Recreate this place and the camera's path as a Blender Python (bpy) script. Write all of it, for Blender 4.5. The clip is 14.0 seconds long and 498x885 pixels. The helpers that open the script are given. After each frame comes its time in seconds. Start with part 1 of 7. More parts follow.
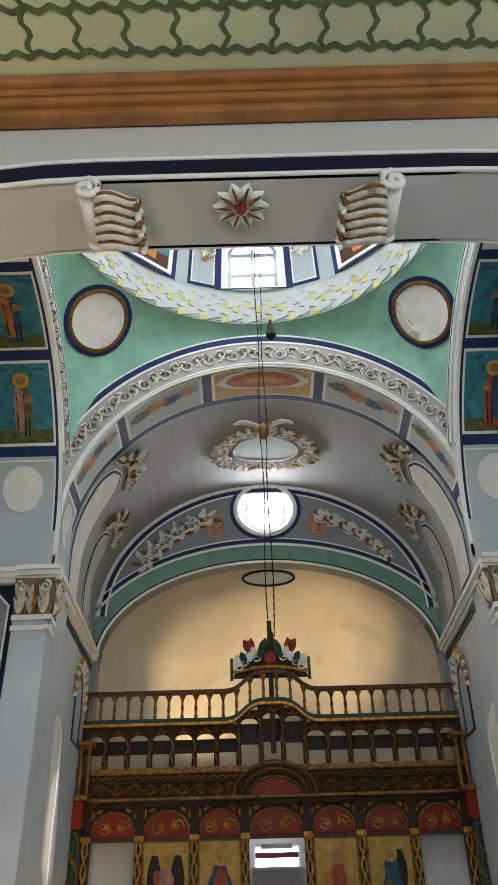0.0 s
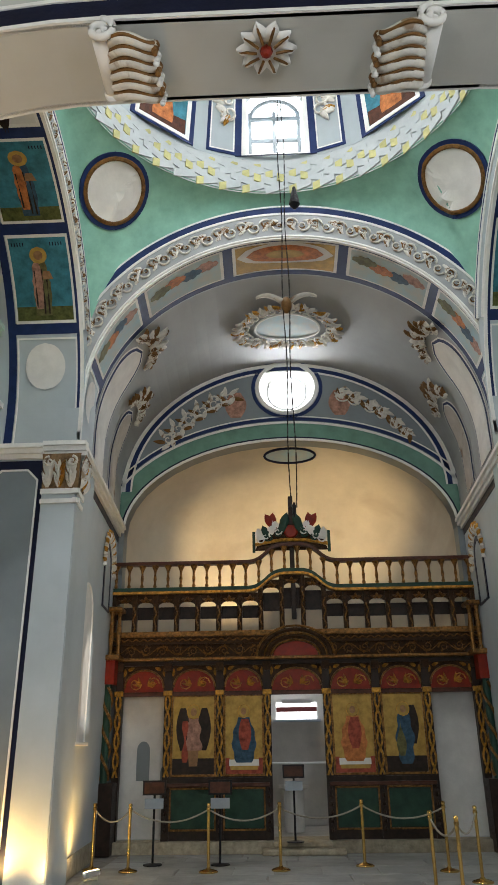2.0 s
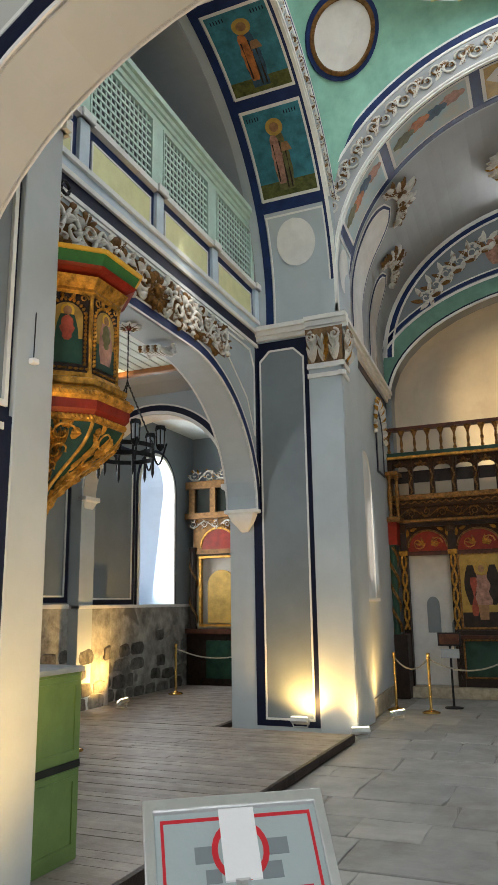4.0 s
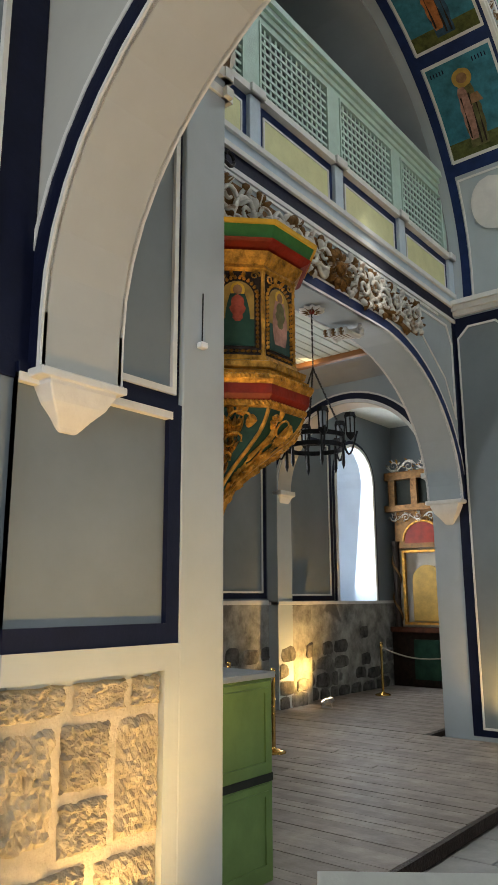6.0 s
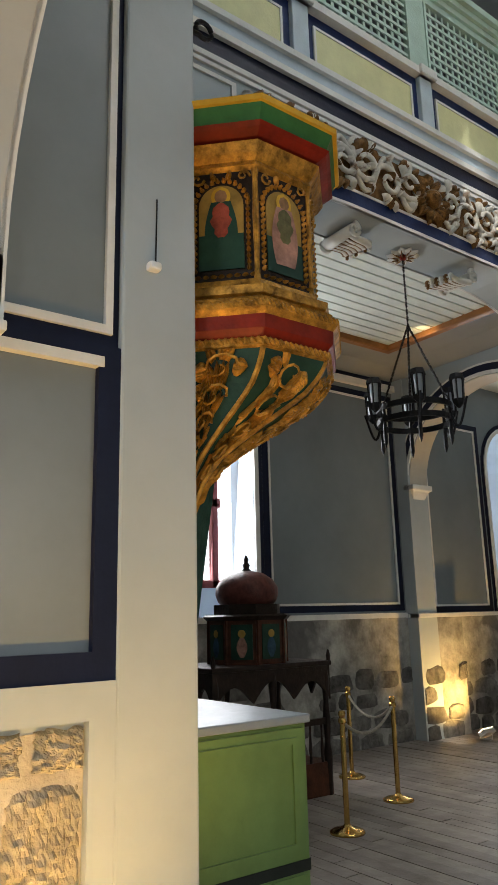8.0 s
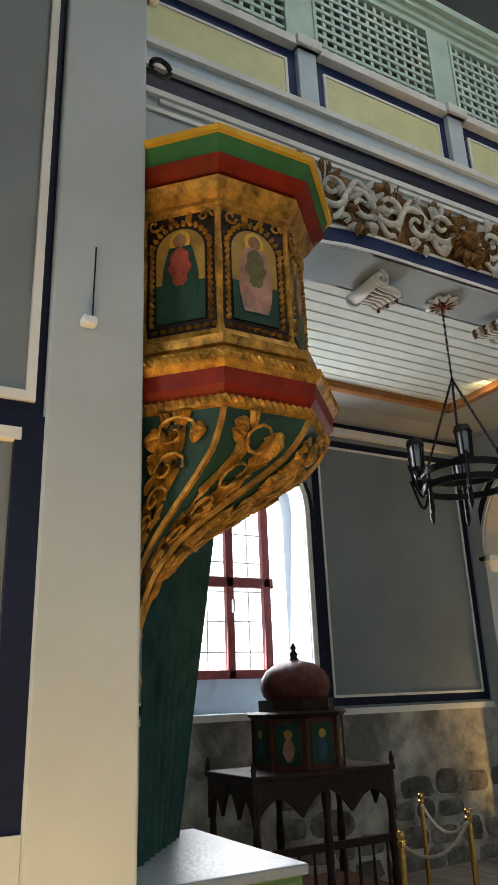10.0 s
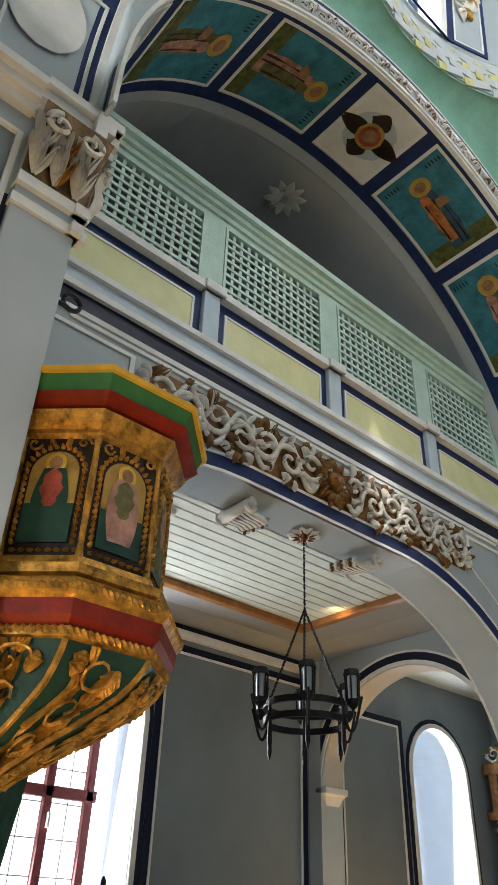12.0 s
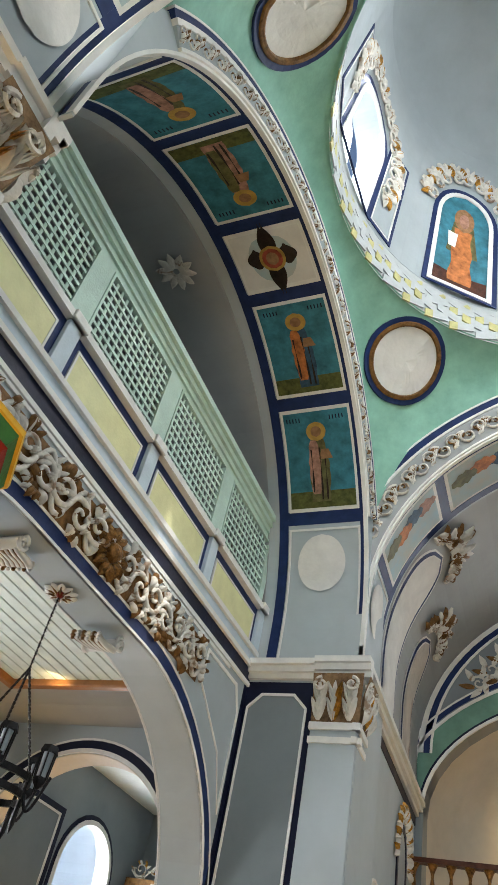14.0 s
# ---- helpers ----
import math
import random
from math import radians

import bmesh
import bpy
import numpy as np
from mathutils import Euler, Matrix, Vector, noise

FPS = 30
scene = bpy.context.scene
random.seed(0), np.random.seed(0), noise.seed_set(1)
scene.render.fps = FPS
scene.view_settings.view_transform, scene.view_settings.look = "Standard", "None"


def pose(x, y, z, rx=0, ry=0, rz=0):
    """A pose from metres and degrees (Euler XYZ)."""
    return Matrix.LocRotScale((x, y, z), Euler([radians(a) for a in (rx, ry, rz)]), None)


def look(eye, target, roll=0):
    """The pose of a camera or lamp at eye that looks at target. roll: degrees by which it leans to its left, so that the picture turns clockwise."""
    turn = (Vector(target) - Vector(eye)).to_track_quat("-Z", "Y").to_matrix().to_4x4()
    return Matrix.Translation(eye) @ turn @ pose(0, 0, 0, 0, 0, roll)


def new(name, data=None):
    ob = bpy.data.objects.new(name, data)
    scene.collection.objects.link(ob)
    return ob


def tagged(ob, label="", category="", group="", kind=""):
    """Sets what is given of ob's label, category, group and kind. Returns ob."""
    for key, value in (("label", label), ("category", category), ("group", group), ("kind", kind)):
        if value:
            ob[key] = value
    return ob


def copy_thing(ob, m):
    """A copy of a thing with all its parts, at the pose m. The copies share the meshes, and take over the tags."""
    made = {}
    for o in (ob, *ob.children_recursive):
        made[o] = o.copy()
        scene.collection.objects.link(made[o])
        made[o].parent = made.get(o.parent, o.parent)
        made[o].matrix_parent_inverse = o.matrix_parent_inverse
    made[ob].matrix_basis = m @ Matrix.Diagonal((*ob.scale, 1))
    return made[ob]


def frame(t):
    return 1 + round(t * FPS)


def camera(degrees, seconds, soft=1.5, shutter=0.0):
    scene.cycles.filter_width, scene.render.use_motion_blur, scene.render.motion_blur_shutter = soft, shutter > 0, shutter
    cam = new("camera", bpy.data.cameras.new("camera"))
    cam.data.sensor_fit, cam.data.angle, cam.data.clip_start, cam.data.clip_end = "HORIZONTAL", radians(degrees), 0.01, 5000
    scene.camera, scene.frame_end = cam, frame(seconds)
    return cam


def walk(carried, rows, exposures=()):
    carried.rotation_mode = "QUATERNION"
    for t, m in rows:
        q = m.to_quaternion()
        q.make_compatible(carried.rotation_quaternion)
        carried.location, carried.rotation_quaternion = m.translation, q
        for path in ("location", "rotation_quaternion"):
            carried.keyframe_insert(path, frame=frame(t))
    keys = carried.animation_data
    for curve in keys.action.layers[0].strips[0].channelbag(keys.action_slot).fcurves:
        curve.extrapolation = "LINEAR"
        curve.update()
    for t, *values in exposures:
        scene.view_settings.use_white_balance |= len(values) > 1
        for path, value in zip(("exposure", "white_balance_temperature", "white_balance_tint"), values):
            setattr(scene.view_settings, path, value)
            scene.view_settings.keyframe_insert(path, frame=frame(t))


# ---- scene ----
cam = camera(37.6, 14.0)
PATH = [
    (0, (0.245, 0.032, 1.862), (0.247, 1.733, 2.914), -1.6),
    (0.5, (0.234, 0.015, 1.891), (0.22, 1.661, 3.027), -1.6),
    (1, (0.225, 0.018, 1.905), (0.195, 1.688, 3.006), -1.1),
    (1.5, (0.21, 0.05, 1.857), (0.164, 1.805, 2.816), -1.0),
    (2, (0.213, 0.093, 1.796), (0.151, 1.939, 2.564), -0.8),
    (2.5, (0.238, 0.117, 1.799), (0.116, 2.027, 2.379), -0.7),
    (2.8, (0.225, 0.107, 1.825), (0.016, 2.033, 2.324), -1.0),
    (3, (0.195, 0.126, 1.815), (-0.097, 2.049, 2.281), -1.2),
    (3.5, (0.129, 0.129, 1.822), (-0.41, 2.006, 2.254), -1.3),
    (4, (0.057, 0.135, 1.843), (-0.703, 1.934, 2.272), -0.9),
    (4.2, (0.022, 0.157, 1.841), (-0.808, 1.925, 2.272), -0.7),
    (6.3, (-0.133, 0.858, 1.903), (-1.417, 2.333, 2.325), -0.5),
    (6.5, (-0.131, 1.005, 1.892), (-1.454, 2.442, 2.32), -0.7),
    (7, (-0.164, 1.429, 1.906), (-1.577, 2.769, 2.361), -1.0),
    (7.5, (-0.294, 1.906, 1.89), (-1.782, 3.16, 2.35), -1.3),
    (8, (-0.383, 2.363, 1.896), (-1.941, 3.531, 2.354), -1.4),
    (8.5, (-0.481, 2.755, 1.952), (-2.081, 3.844, 2.455), -1.4),
    (8.7, (-0.541, 2.884, 1.96), (-2.159, 3.936, 2.486), -1.5),
    (10.8, (-0.562, 3.145, 2.133), (-2.18, 4.056, 2.876), -1.5),
    (11, (-0.548, 3.136, 2.165), (-2.134, 4.065, 2.955), -1.4),
    (11.5, (-0.438, 3.125, 2.192), (-1.896, 4.106, 3.147), -0.0),
    (12, (-0.33, 3.06, 2.214), (-1.601, 4.147, 3.31), 2.1),
    (12.5, (-0.394, 2.986, 2.231), (-1.466, 4.169, 3.436), 5.5),
    (13, (-0.405, 2.943, 2.238), (-1.334, 4.18, 3.505), 9.3),
    (13.5, (-0.434, 2.921, 2.25), (-1.254, 4.197, 3.553), 12.3),
    (14, (-0.475, 2.939, 2.241), (-1.241, 4.236, 3.557), 14.3),
]
walk(cam, [(t, look(eye, target, roll)) for t, eye, target, roll in PATH], exposures=[(0, 0.1), (4.2, 0.1), (6.3, -0.28), (8.7, -0.28), (11.0, -0.15), (12.0, 0.05), (12.8, 0.25), (14, 0.38)])

# ---- light ----
world = bpy.data.worlds.new("world")
world.use_nodes = True
scene.world = world
wn = world.node_tree
sky = wn.nodes.new("ShaderNodeTexSky")
sky.sky_type = "NISHITA"
sky.sun_disc = False
sky.sun_elevation, sky.sun_rotation = radians(45), radians(160)
bg = wn.nodes["Background"]
bg.inputs["Strength"].default_value = 0.12
wn.links.new(sky.outputs[0], bg.inputs[0])
sun_data = bpy.data.lights.new("sun", "SUN")
sun_data.energy, sun_data.angle, sun_data.color = 2.5, radians(0.5), (1.0, 0.95, 0.88)
sun = new("sun", sun_data)
sun.matrix_world = look((20, -10, 30), (0, 7, 0))


def window_light(x, y, z, tx, ty, tz, w, h, watts, color=(0.95, 0.97, 1.0)):
    d = bpy.data.lights.new("window_light", "AREA")
    d.shape, d.size, d.size_y, d.energy, d.color = "RECTANGLE", w, h, watts, color
    ob = new("window_light", d)
    ob.matrix_world = look((x, y, z), (tx, ty, tz))
    return ob


def spot(x, y, z, tx, ty, tz, watts, angle=90, color=(1.0, 0.58, 0.16), blend=0.8, size=0.06):
    d = bpy.data.lights.new("floodlight_beam", "SPOT")
    d.energy, d.spot_size, d.spot_blend, d.color, d.shadow_soft_size = watts, radians(angle), blend, color, size
    ob = new("floodlight_beam", d)
    ob.matrix_world = look((x, y, z), (tx, ty, tz))
    return ob


# ---- plan: axis, half widths, levels ----
X0, A = 0.43, 3.57          # nave axis and half width
YW, YE = 4.05, 10.85        # crossing, west and east faces
YC, B = (YW + YE) / 2, (YE - YW) / 2
XN, XS = X0 - A, X0 + A
ZC = 6.3                    # cornice top
AISLE = 7.95                # aisle walls at X0-A-(AISLE-3.14)
XNW = -7.95                 # north aisle wall
XSW = 2 * X0 - XNW
YI = 15.35                  # iconostasis
YT = 15.55                  # tympanum wall
YWW = -1.6                  # west wall


def side_n(u, d, z): return (XN - d, YC + u, z)
def side_s(u, d, z): return (XS + d, YC - u, z)
def side_w(u, d, z): return (X0 + u, YW - d, z)
X0E, XE = 0.55, -2.9         # axis of the sanctuary bay, face of the north-east pier


def side_e(u, d, z): return (X0E + u * (0.966 + 0.0179 * d), YE + d, z)


ARCH = {"n": (6.7, 3.37, B), "s": (6.7, 3.37, B), "w": (6.9, 3.1, A), "e": (7.1, 3.15, A)}


# ---- materials ----
def material(name, color, rough=0.7, metal=0.0, var=0.12, scale=3.0, bump=0.15, bscale=40.0, color2=None, spots=0.0, dark=(0.1, 0.09, 0.08), emit=0.0, coat=0.0, rnd=0.0, spec=0.22):
    m = bpy.data.materials.new(name)
    m.use_nodes = True
    nt = m.node_tree
    b = nt.nodes["Principled BSDF"]
    L = nt.links.new
    tc = nt.nodes.new("ShaderNodeTexCoord")
    n1 = nt.nodes.new("ShaderNodeTexNoise")
    n1.inputs["Scale"].default_value, n1.inputs["Detail"].default_value = scale, 6
    n1.inputs["Roughness"].default_value = 0.65
    L(tc.outputs["Object"], n1.inputs["Vector"])
    ramp = nt.nodes.new("ShaderNodeMapRange")
    ramp.inputs[1].default_value, ramp.inputs[2].default_value = 0.3, 0.7
    L(n1.outputs["Fac"], ramp.inputs[0])
    mix = nt.nodes.new("ShaderNodeMix")
    mix.data_type = "RGBA"
    c2 = color2 or tuple(min(1, c * (1 - 2 * var)) for c in color)
    c1 = color if color2 else tuple(min(1, c * (1 + var)) for c in color)
    mix.inputs[6].default_value, mix.inputs[7].default_value = (*c1, 1), (*c2, 1)
    L(ramp.outputs[0], mix.inputs[0])
    out = mix.outputs[2]
    n2 = nt.nodes.new("ShaderNodeTexNoise")
    n2.inputs["Scale"].default_value, n2.inputs["Detail"].default_value = bscale, 4
    L(tc.outputs["Object"], n2.inputs["Vector"])
    if spots > 0:
        n3 = nt.nodes.new("ShaderNodeTexNoise")
        n3.inputs["Scale"].default_value, n3.inputs["Detail"].default_value = scale * 0.6, 8
        n3.inputs["Distortion"].default_value = 0.6
        L(tc.outputs["Object"], n3.inputs["Vector"])
        r3 = nt.nodes.new("ShaderNodeMapRange")
        r3.inputs[1].default_value, r3.inputs[2].default_value = 0.58, 0.66
        r3.inputs[4].default_value = spots
        L(n3.outputs["Fac"], r3.inputs[0])
        mx = nt.nodes.new("ShaderNodeMix")
        mx.data_type = "RGBA"
        mx.inputs[7].default_value = (*dark, 1)
        L(r3.outputs[0], mx.inputs[0])
        L(out, mx.inputs[6])
        out = mx.outputs[2]
    if rnd > 0:
        oi = nt.nodes.new("ShaderNodeObjectInfo")
        hs = nt.nodes.new("ShaderNodeHueSaturation")
        rr = nt.nodes.new("ShaderNodeMapRange")
        rr.inputs[3].default_value, rr.inputs[4].default_value = 1 - rnd, 1 + rnd
        L(oi.outputs["Random"], rr.inputs[0])
        L(rr.outputs[0], hs.inputs["Value"])
        L(out, hs.inputs["Color"])
        out = hs.outputs[0]
    L(out, b.inputs["Base Color"])
    rm = nt.nodes.new("ShaderNodeMapRange")
    rm.inputs[3].default_value, rm.inputs[4].default_value = max(0.02, rough - 0.12), min(1, rough + 0.12)
    L(n1.outputs["Fac"], rm.inputs[0])
    L(rm.outputs[0], b.inputs["Roughness"])
    b.inputs["Metallic"].default_value = metal
    b.inputs["Coat Weight"].default_value = coat
    b.inputs["Specular IOR Level"].default_value = spec
    if bump > 0:
        bp = nt.nodes.new("ShaderNodeBump")
        bp.inputs["Strength"].default_value, bp.inputs["Distance"].default_value = bump, 0.02
        L(n2.outputs["Fac"], bp.inputs["Height"])
        L(bp.outputs[0], b.inputs["Normal"])
    if emit > 0:
        b.inputs["Emission Color"].default_value = (*color, 1)
        b.inputs["Emission Strength"].default_value = emit
    return m


M = {}
M["wall"] = material("blue_grey_plaster", (0.38, 0.425, 0.44), 0.45, var=0.05, scale=1.2, bump=0.12, bscale=9, spots=0.1, dark=(0.45, 0.46, 0.44))
M["pier"] = material("pale_blue_plaster", (0.44, 0.49, 0.51), 0.5, var=0.05, scale=1.0, bump=0.12, bscale=8)
M["panel"] = material("grey_plaster", (0.2, 0.23, 0.245), 0.36, var=0.08, scale=0.9, bump=0.12, bscale=5, spec=0.45)
M["vault"] = material("vault_grey_plaster", (0.36, 0.37, 0.37), 0.7, var=0.06, scale=0.8, bump=0.1, bscale=10)
M["soffit"] = material("soffit_plaster", (0.5, 0.5, 0.46), 0.6, var=0.05, scale=1.0, bump=0.1, bscale=10)
M["white"] = material("white_moulding_paint", (0.76, 0.75, 0.71), 0.55, var=0.05, scale=6, bump=0.15, bscale=30)
M["blue"] = material("dark_blue_paint", (0.006, 0.009, 0.03), 0.45, var=0.15, scale=5, bump=0.1, bscale=30)
M["midblue"] = material("blue_paint", (0.013, 0.029, 0.105), 0.5, var=0.15, scale=5, bump=0.1, bscale=30)
M["paleblue"] = material("pale_blue_band_paint", (0.55, 0.64, 0.7), 0.55, var=0.05, scale=4)
M["yellow"] = material("cream_yellow_paint", (0.72, 0.7, 0.38), 0.5, var=0.05, scale=4)
M["mint"] = material("mint_green_paint", (0.5, 0.65, 0.56), 0.5, var=0.06, scale=5)
M["darkgap"] = material("dark_void", (0.03, 0.035, 0.03), 0.9)
M["green"] = material("pendentive_green_paint", (0.26, 0.5, 0.39), 0.6, var=0.12, scale=2.5, bump=0.1, bscale=14)
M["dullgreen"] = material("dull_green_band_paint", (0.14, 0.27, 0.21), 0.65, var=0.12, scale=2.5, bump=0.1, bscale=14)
M["cream"] = material("cream_plaster", (0.64, 0.58, 0.48), 0.75, var=0.08, scale=0.7, bump=0.2, bscale=9, spots=0.5, dark=(0.45, 0.38, 0.3))
M["medal"] = material("worn_white_plaster", (0.72, 0.7, 0.66), 0.8, var=0.06, scale=3, bump=0.2, bscale=20, spots=0.35, dark=(0.58, 0.56, 0.53))
M["stainmed"] = material("damp_stained_plaster", (0.55, 0.5, 0.45), 0.85, var=0.1, scale=2, bump=0.3, bscale=18, spots=0.9, dark=(0.22, 0.13, 0.09))
M["gold"] = material("gilded_wood", (0.56, 0.28, 0.045), 0.33, metal=0.5, var=0.4, scale=14, bump=0.5, bscale=45, spots=0.4, dark=(0.12, 0.06, 0.02))
M["carved"] = material("dark_gilded_carving", (0.055, 0.026, 0.01), 0.4, metal=0.3, var=0.5, scale=22, bump=0.9, bscale=60, spots=0.6, dark=(0.04, 0.02, 0.012))
M["darkwood"] = material("dark_stained_wood", (0.026, 0.015, 0.01), 0.45, var=0.3, scale=9, bump=0.3, bscale=50)
M["brownwood"] = material("brown_wood", (0.085, 0.03, 0.016), 0.4, var=0.3, scale=9, bump=0.2, bscale=50)
M["orange"] = material("orange_stained_cornice_wood", (0.33, 0.14, 0.045), 0.4, var=0.2, scale=4, bump=0.15, bscale=30)
M["redpaint"] = material("red_paint", (0.21, 0.016, 0.005), 0.42, var=0.2, scale=8)
M["greenpaint"] = material("dark_green_paint", (0.018, 0.055, 0.036), 0.45, var=0.2, scale=5)
M["cabinet"] = material("moss_green_cabinet_paint", (0.17, 0.27, 0.09), 0.4, var=0.1, scale=3, bump=0.1, bscale=25)
M["stonefloor"] = material("flagstone", (0.4, 0.4, 0.385), 0.45, var=0.12, scale=2.2, bump=0.35, bscale=10, spots=0.5, dark=(0.26, 0.24, 0.21), rnd=0.17)
M["joint"] = material("floor_joint_mortar", (0.36, 0.34, 0.31), 0.8, var=0.15, scale=6, bump=0.4, bscale=30)
M["plank"] = material("worn_floor_planks", (0.3, 0.26, 0.23), 0.5, var=0.15, scale=4, bump=0.2, bscale=30, rnd=0.15)
M["stone"] = material("rough_stone", (0.4, 0.35, 0.26), 0.9, var=0.2, scale=7, bump=1.0, bscale=28, rnd=0.15)
M["mortar"] = material("pale_lime_mortar", (0.5, 0.46, 0.38), 0.9, var=0.12, scale=6, bump=0.6, bscale=25)
M["oldwall"] = material("worn_lime_stone_wall", (0.36, 0.35, 0.315), 0.9, var=0.35, scale=2.6, bump=1.0, bscale=9, spots=0.85, dark=(0.12, 0.115, 0.11))
M["stonedark"] = material("dark_rubble_stone", (0.15, 0.143, 0.13), 0.9, var=0.35, scale=6, bump=0.8, bscale=26, rnd=0.3)
M["topgrey"] = material("pale_grey_counter", (0.3, 0.34, 0.38), 0.35, var=0.08, scale=4)
M["domewood"] = material("reddish_ribbed_wood", (0.14, 0.045, 0.035), 0.4, var=0.3, scale=8)
M["goldscreen"] = material("dark_old_gilding", (0.27, 0.13, 0.034), 0.35, metal=0.5, var=0.45, scale=18, bump=0.6, bscale=50, spots=0.6, dark=(0.06, 0.03, 0.012))
M["capbrown"] = material("brown_gilt_ground", (0.26, 0.16, 0.08), 0.55, metal=0.2, var=0.3, scale=12, bump=0.3)
M["brass"] = material("brass", (0.72, 0.46, 0.14), 0.2, metal=1.0, var=0.08, scale=10, bump=0.02)
M["rope"] = material("grey_rope", (0.42, 0.38, 0.3), 0.9, var=0.2, scale=60, bump=0.8, bscale=200)
M["iron"] = material("black_wrought_iron", (0.02, 0.02, 0.022), 0.5, metal=0.6, var=0.2, scale=20, bump=0.3)
M["steel"] = material("aluminium", (0.65, 0.66, 0.66), 0.35, metal=0.7, var=0.05, scale=10)
M["ceiling"] = material("white_green_ceiling_boards", (0.68, 0.73, 0.68), 0.5, var=0.05, scale=4)
M["greenceil"] = material("pale_olive_ceiling_paint", (0.46, 0.48, 0.3), 0.6, var=0.06, scale=2)
M["vine"] = material("green_vine_paint", (0.09, 0.13, 0.06), 0.6, var=0.2, scale=10)
M["icongold"] = material("icon_gold_ground", (0.42, 0.26, 0.06), 0.45, metal=0.2, var=0.2, scale=6, bump=0.1)
M["halo"] = material("ochre_gold_halo", (0.5, 0.31, 0.07), 0.5, metal=0.1, var=0.15, scale=9)
M["teal"] = material("teal_icon_ground", (0.045, 0.2, 0.26), 0.6, var=0.25, scale=5, bump=0.1)
M["icongreen"] = material("olive_painted_ground", (0.1, 0.11, 0.03), 0.6, var=0.3, scale=12)
M["robe_red"] = material("red_painted_robe", (0.35, 0.07, 0.04), 0.6, var=0.3, scale=9)
M["robe_orange"] = material("orange_painted_robe", (0.5, 0.17, 0.05), 0.6, var=0.3, scale=9)
M["robe_blue"] = material("blue_painted_robe", (0.04, 0.09, 0.14), 0.6, var=0.3, scale=9)
M["robe_olive"] = material("olive_painted_robe", (0.14, 0.13, 0.05), 0.6, var=0.3, scale=9)
M["robe_pink"] = material("faded_pink_robe", (0.42, 0.22, 0.16), 0.6, var=0.3, scale=9)
M["skin"] = material("ochre_painted_flesh", (0.32, 0.17, 0.08), 0.6, var=0.2, scale=12)
M["skyfresco"] = material("pale_fresco", (0.36, 0.52, 0.58), 0.7, var=0.15, scale=3, color2=(0.5, 0.48, 0.42))
M["glow"] = material("bright_daylight_pane", (0.95, 0.98, 1.0), 0.5, var=0.0, bump=0, emit=2.2)
M["lampglow"] = material("lit_lamp_face", (1.0, 0.8, 0.5), 0.5, var=0.0, bump=0, emit=30.0)
M["reveal"] = material("white_window_reveal", (0.5, 0.58, 0.66), 0.6, var=0.03, scale=3)
M["winred"] = material("red_brown_window_frame", (0.22, 0.05, 0.05), 0.45, var=0.15, scale=8)
M["cloth"] = material("dark_green_curtain", (0.02, 0.07, 0.055), 0.85, var=0.25, scale=6, bump=0.3, bscale=90)
M["plasterw"] = material("white_gilt_plaster", (0.68, 0.65, 0.58), 0.5, var=0.12, scale=9, bump=0.2, spots=0.8, dark=(0.2, 0.1, 0.03))
M["canopyyellow"] = material("bright_yellow_paint", (0.72, 0.42, 0.04), 0.45, var=0.12, scale=5)
M["canopygreen"] = material("bright_green_paint", (0.04, 0.17, 0.04), 0.45, var=0.15, scale=5)
M["braidyellow"] = material("braid_yellow_paint", (0.5, 0.47, 0.2), 0.6, var=0.15, scale=5)
M["braidwhite"] = material("braid_white_paint", (0.44, 0.47, 0.47), 0.6, var=0.06, scale=4)
M["acanthusbrown"] = material("brown_gilt_paint", (0.2, 0.1, 0.03), 0.45, metal=0.25, var=0.3, scale=14, bump=0.2)
M["sign"] = material("pale_sign_board", (0.38, 0.44, 0.44), 0.35, var=0.03, scale=3)
M["paper"] = material("white_paper", (0.8, 0.8, 0.8), 0.5, var=0.02, scale=3)
M["redprint"] = material("red_print", (0.55, 0.03, 0.04), 0.4, var=0.05, scale=5)


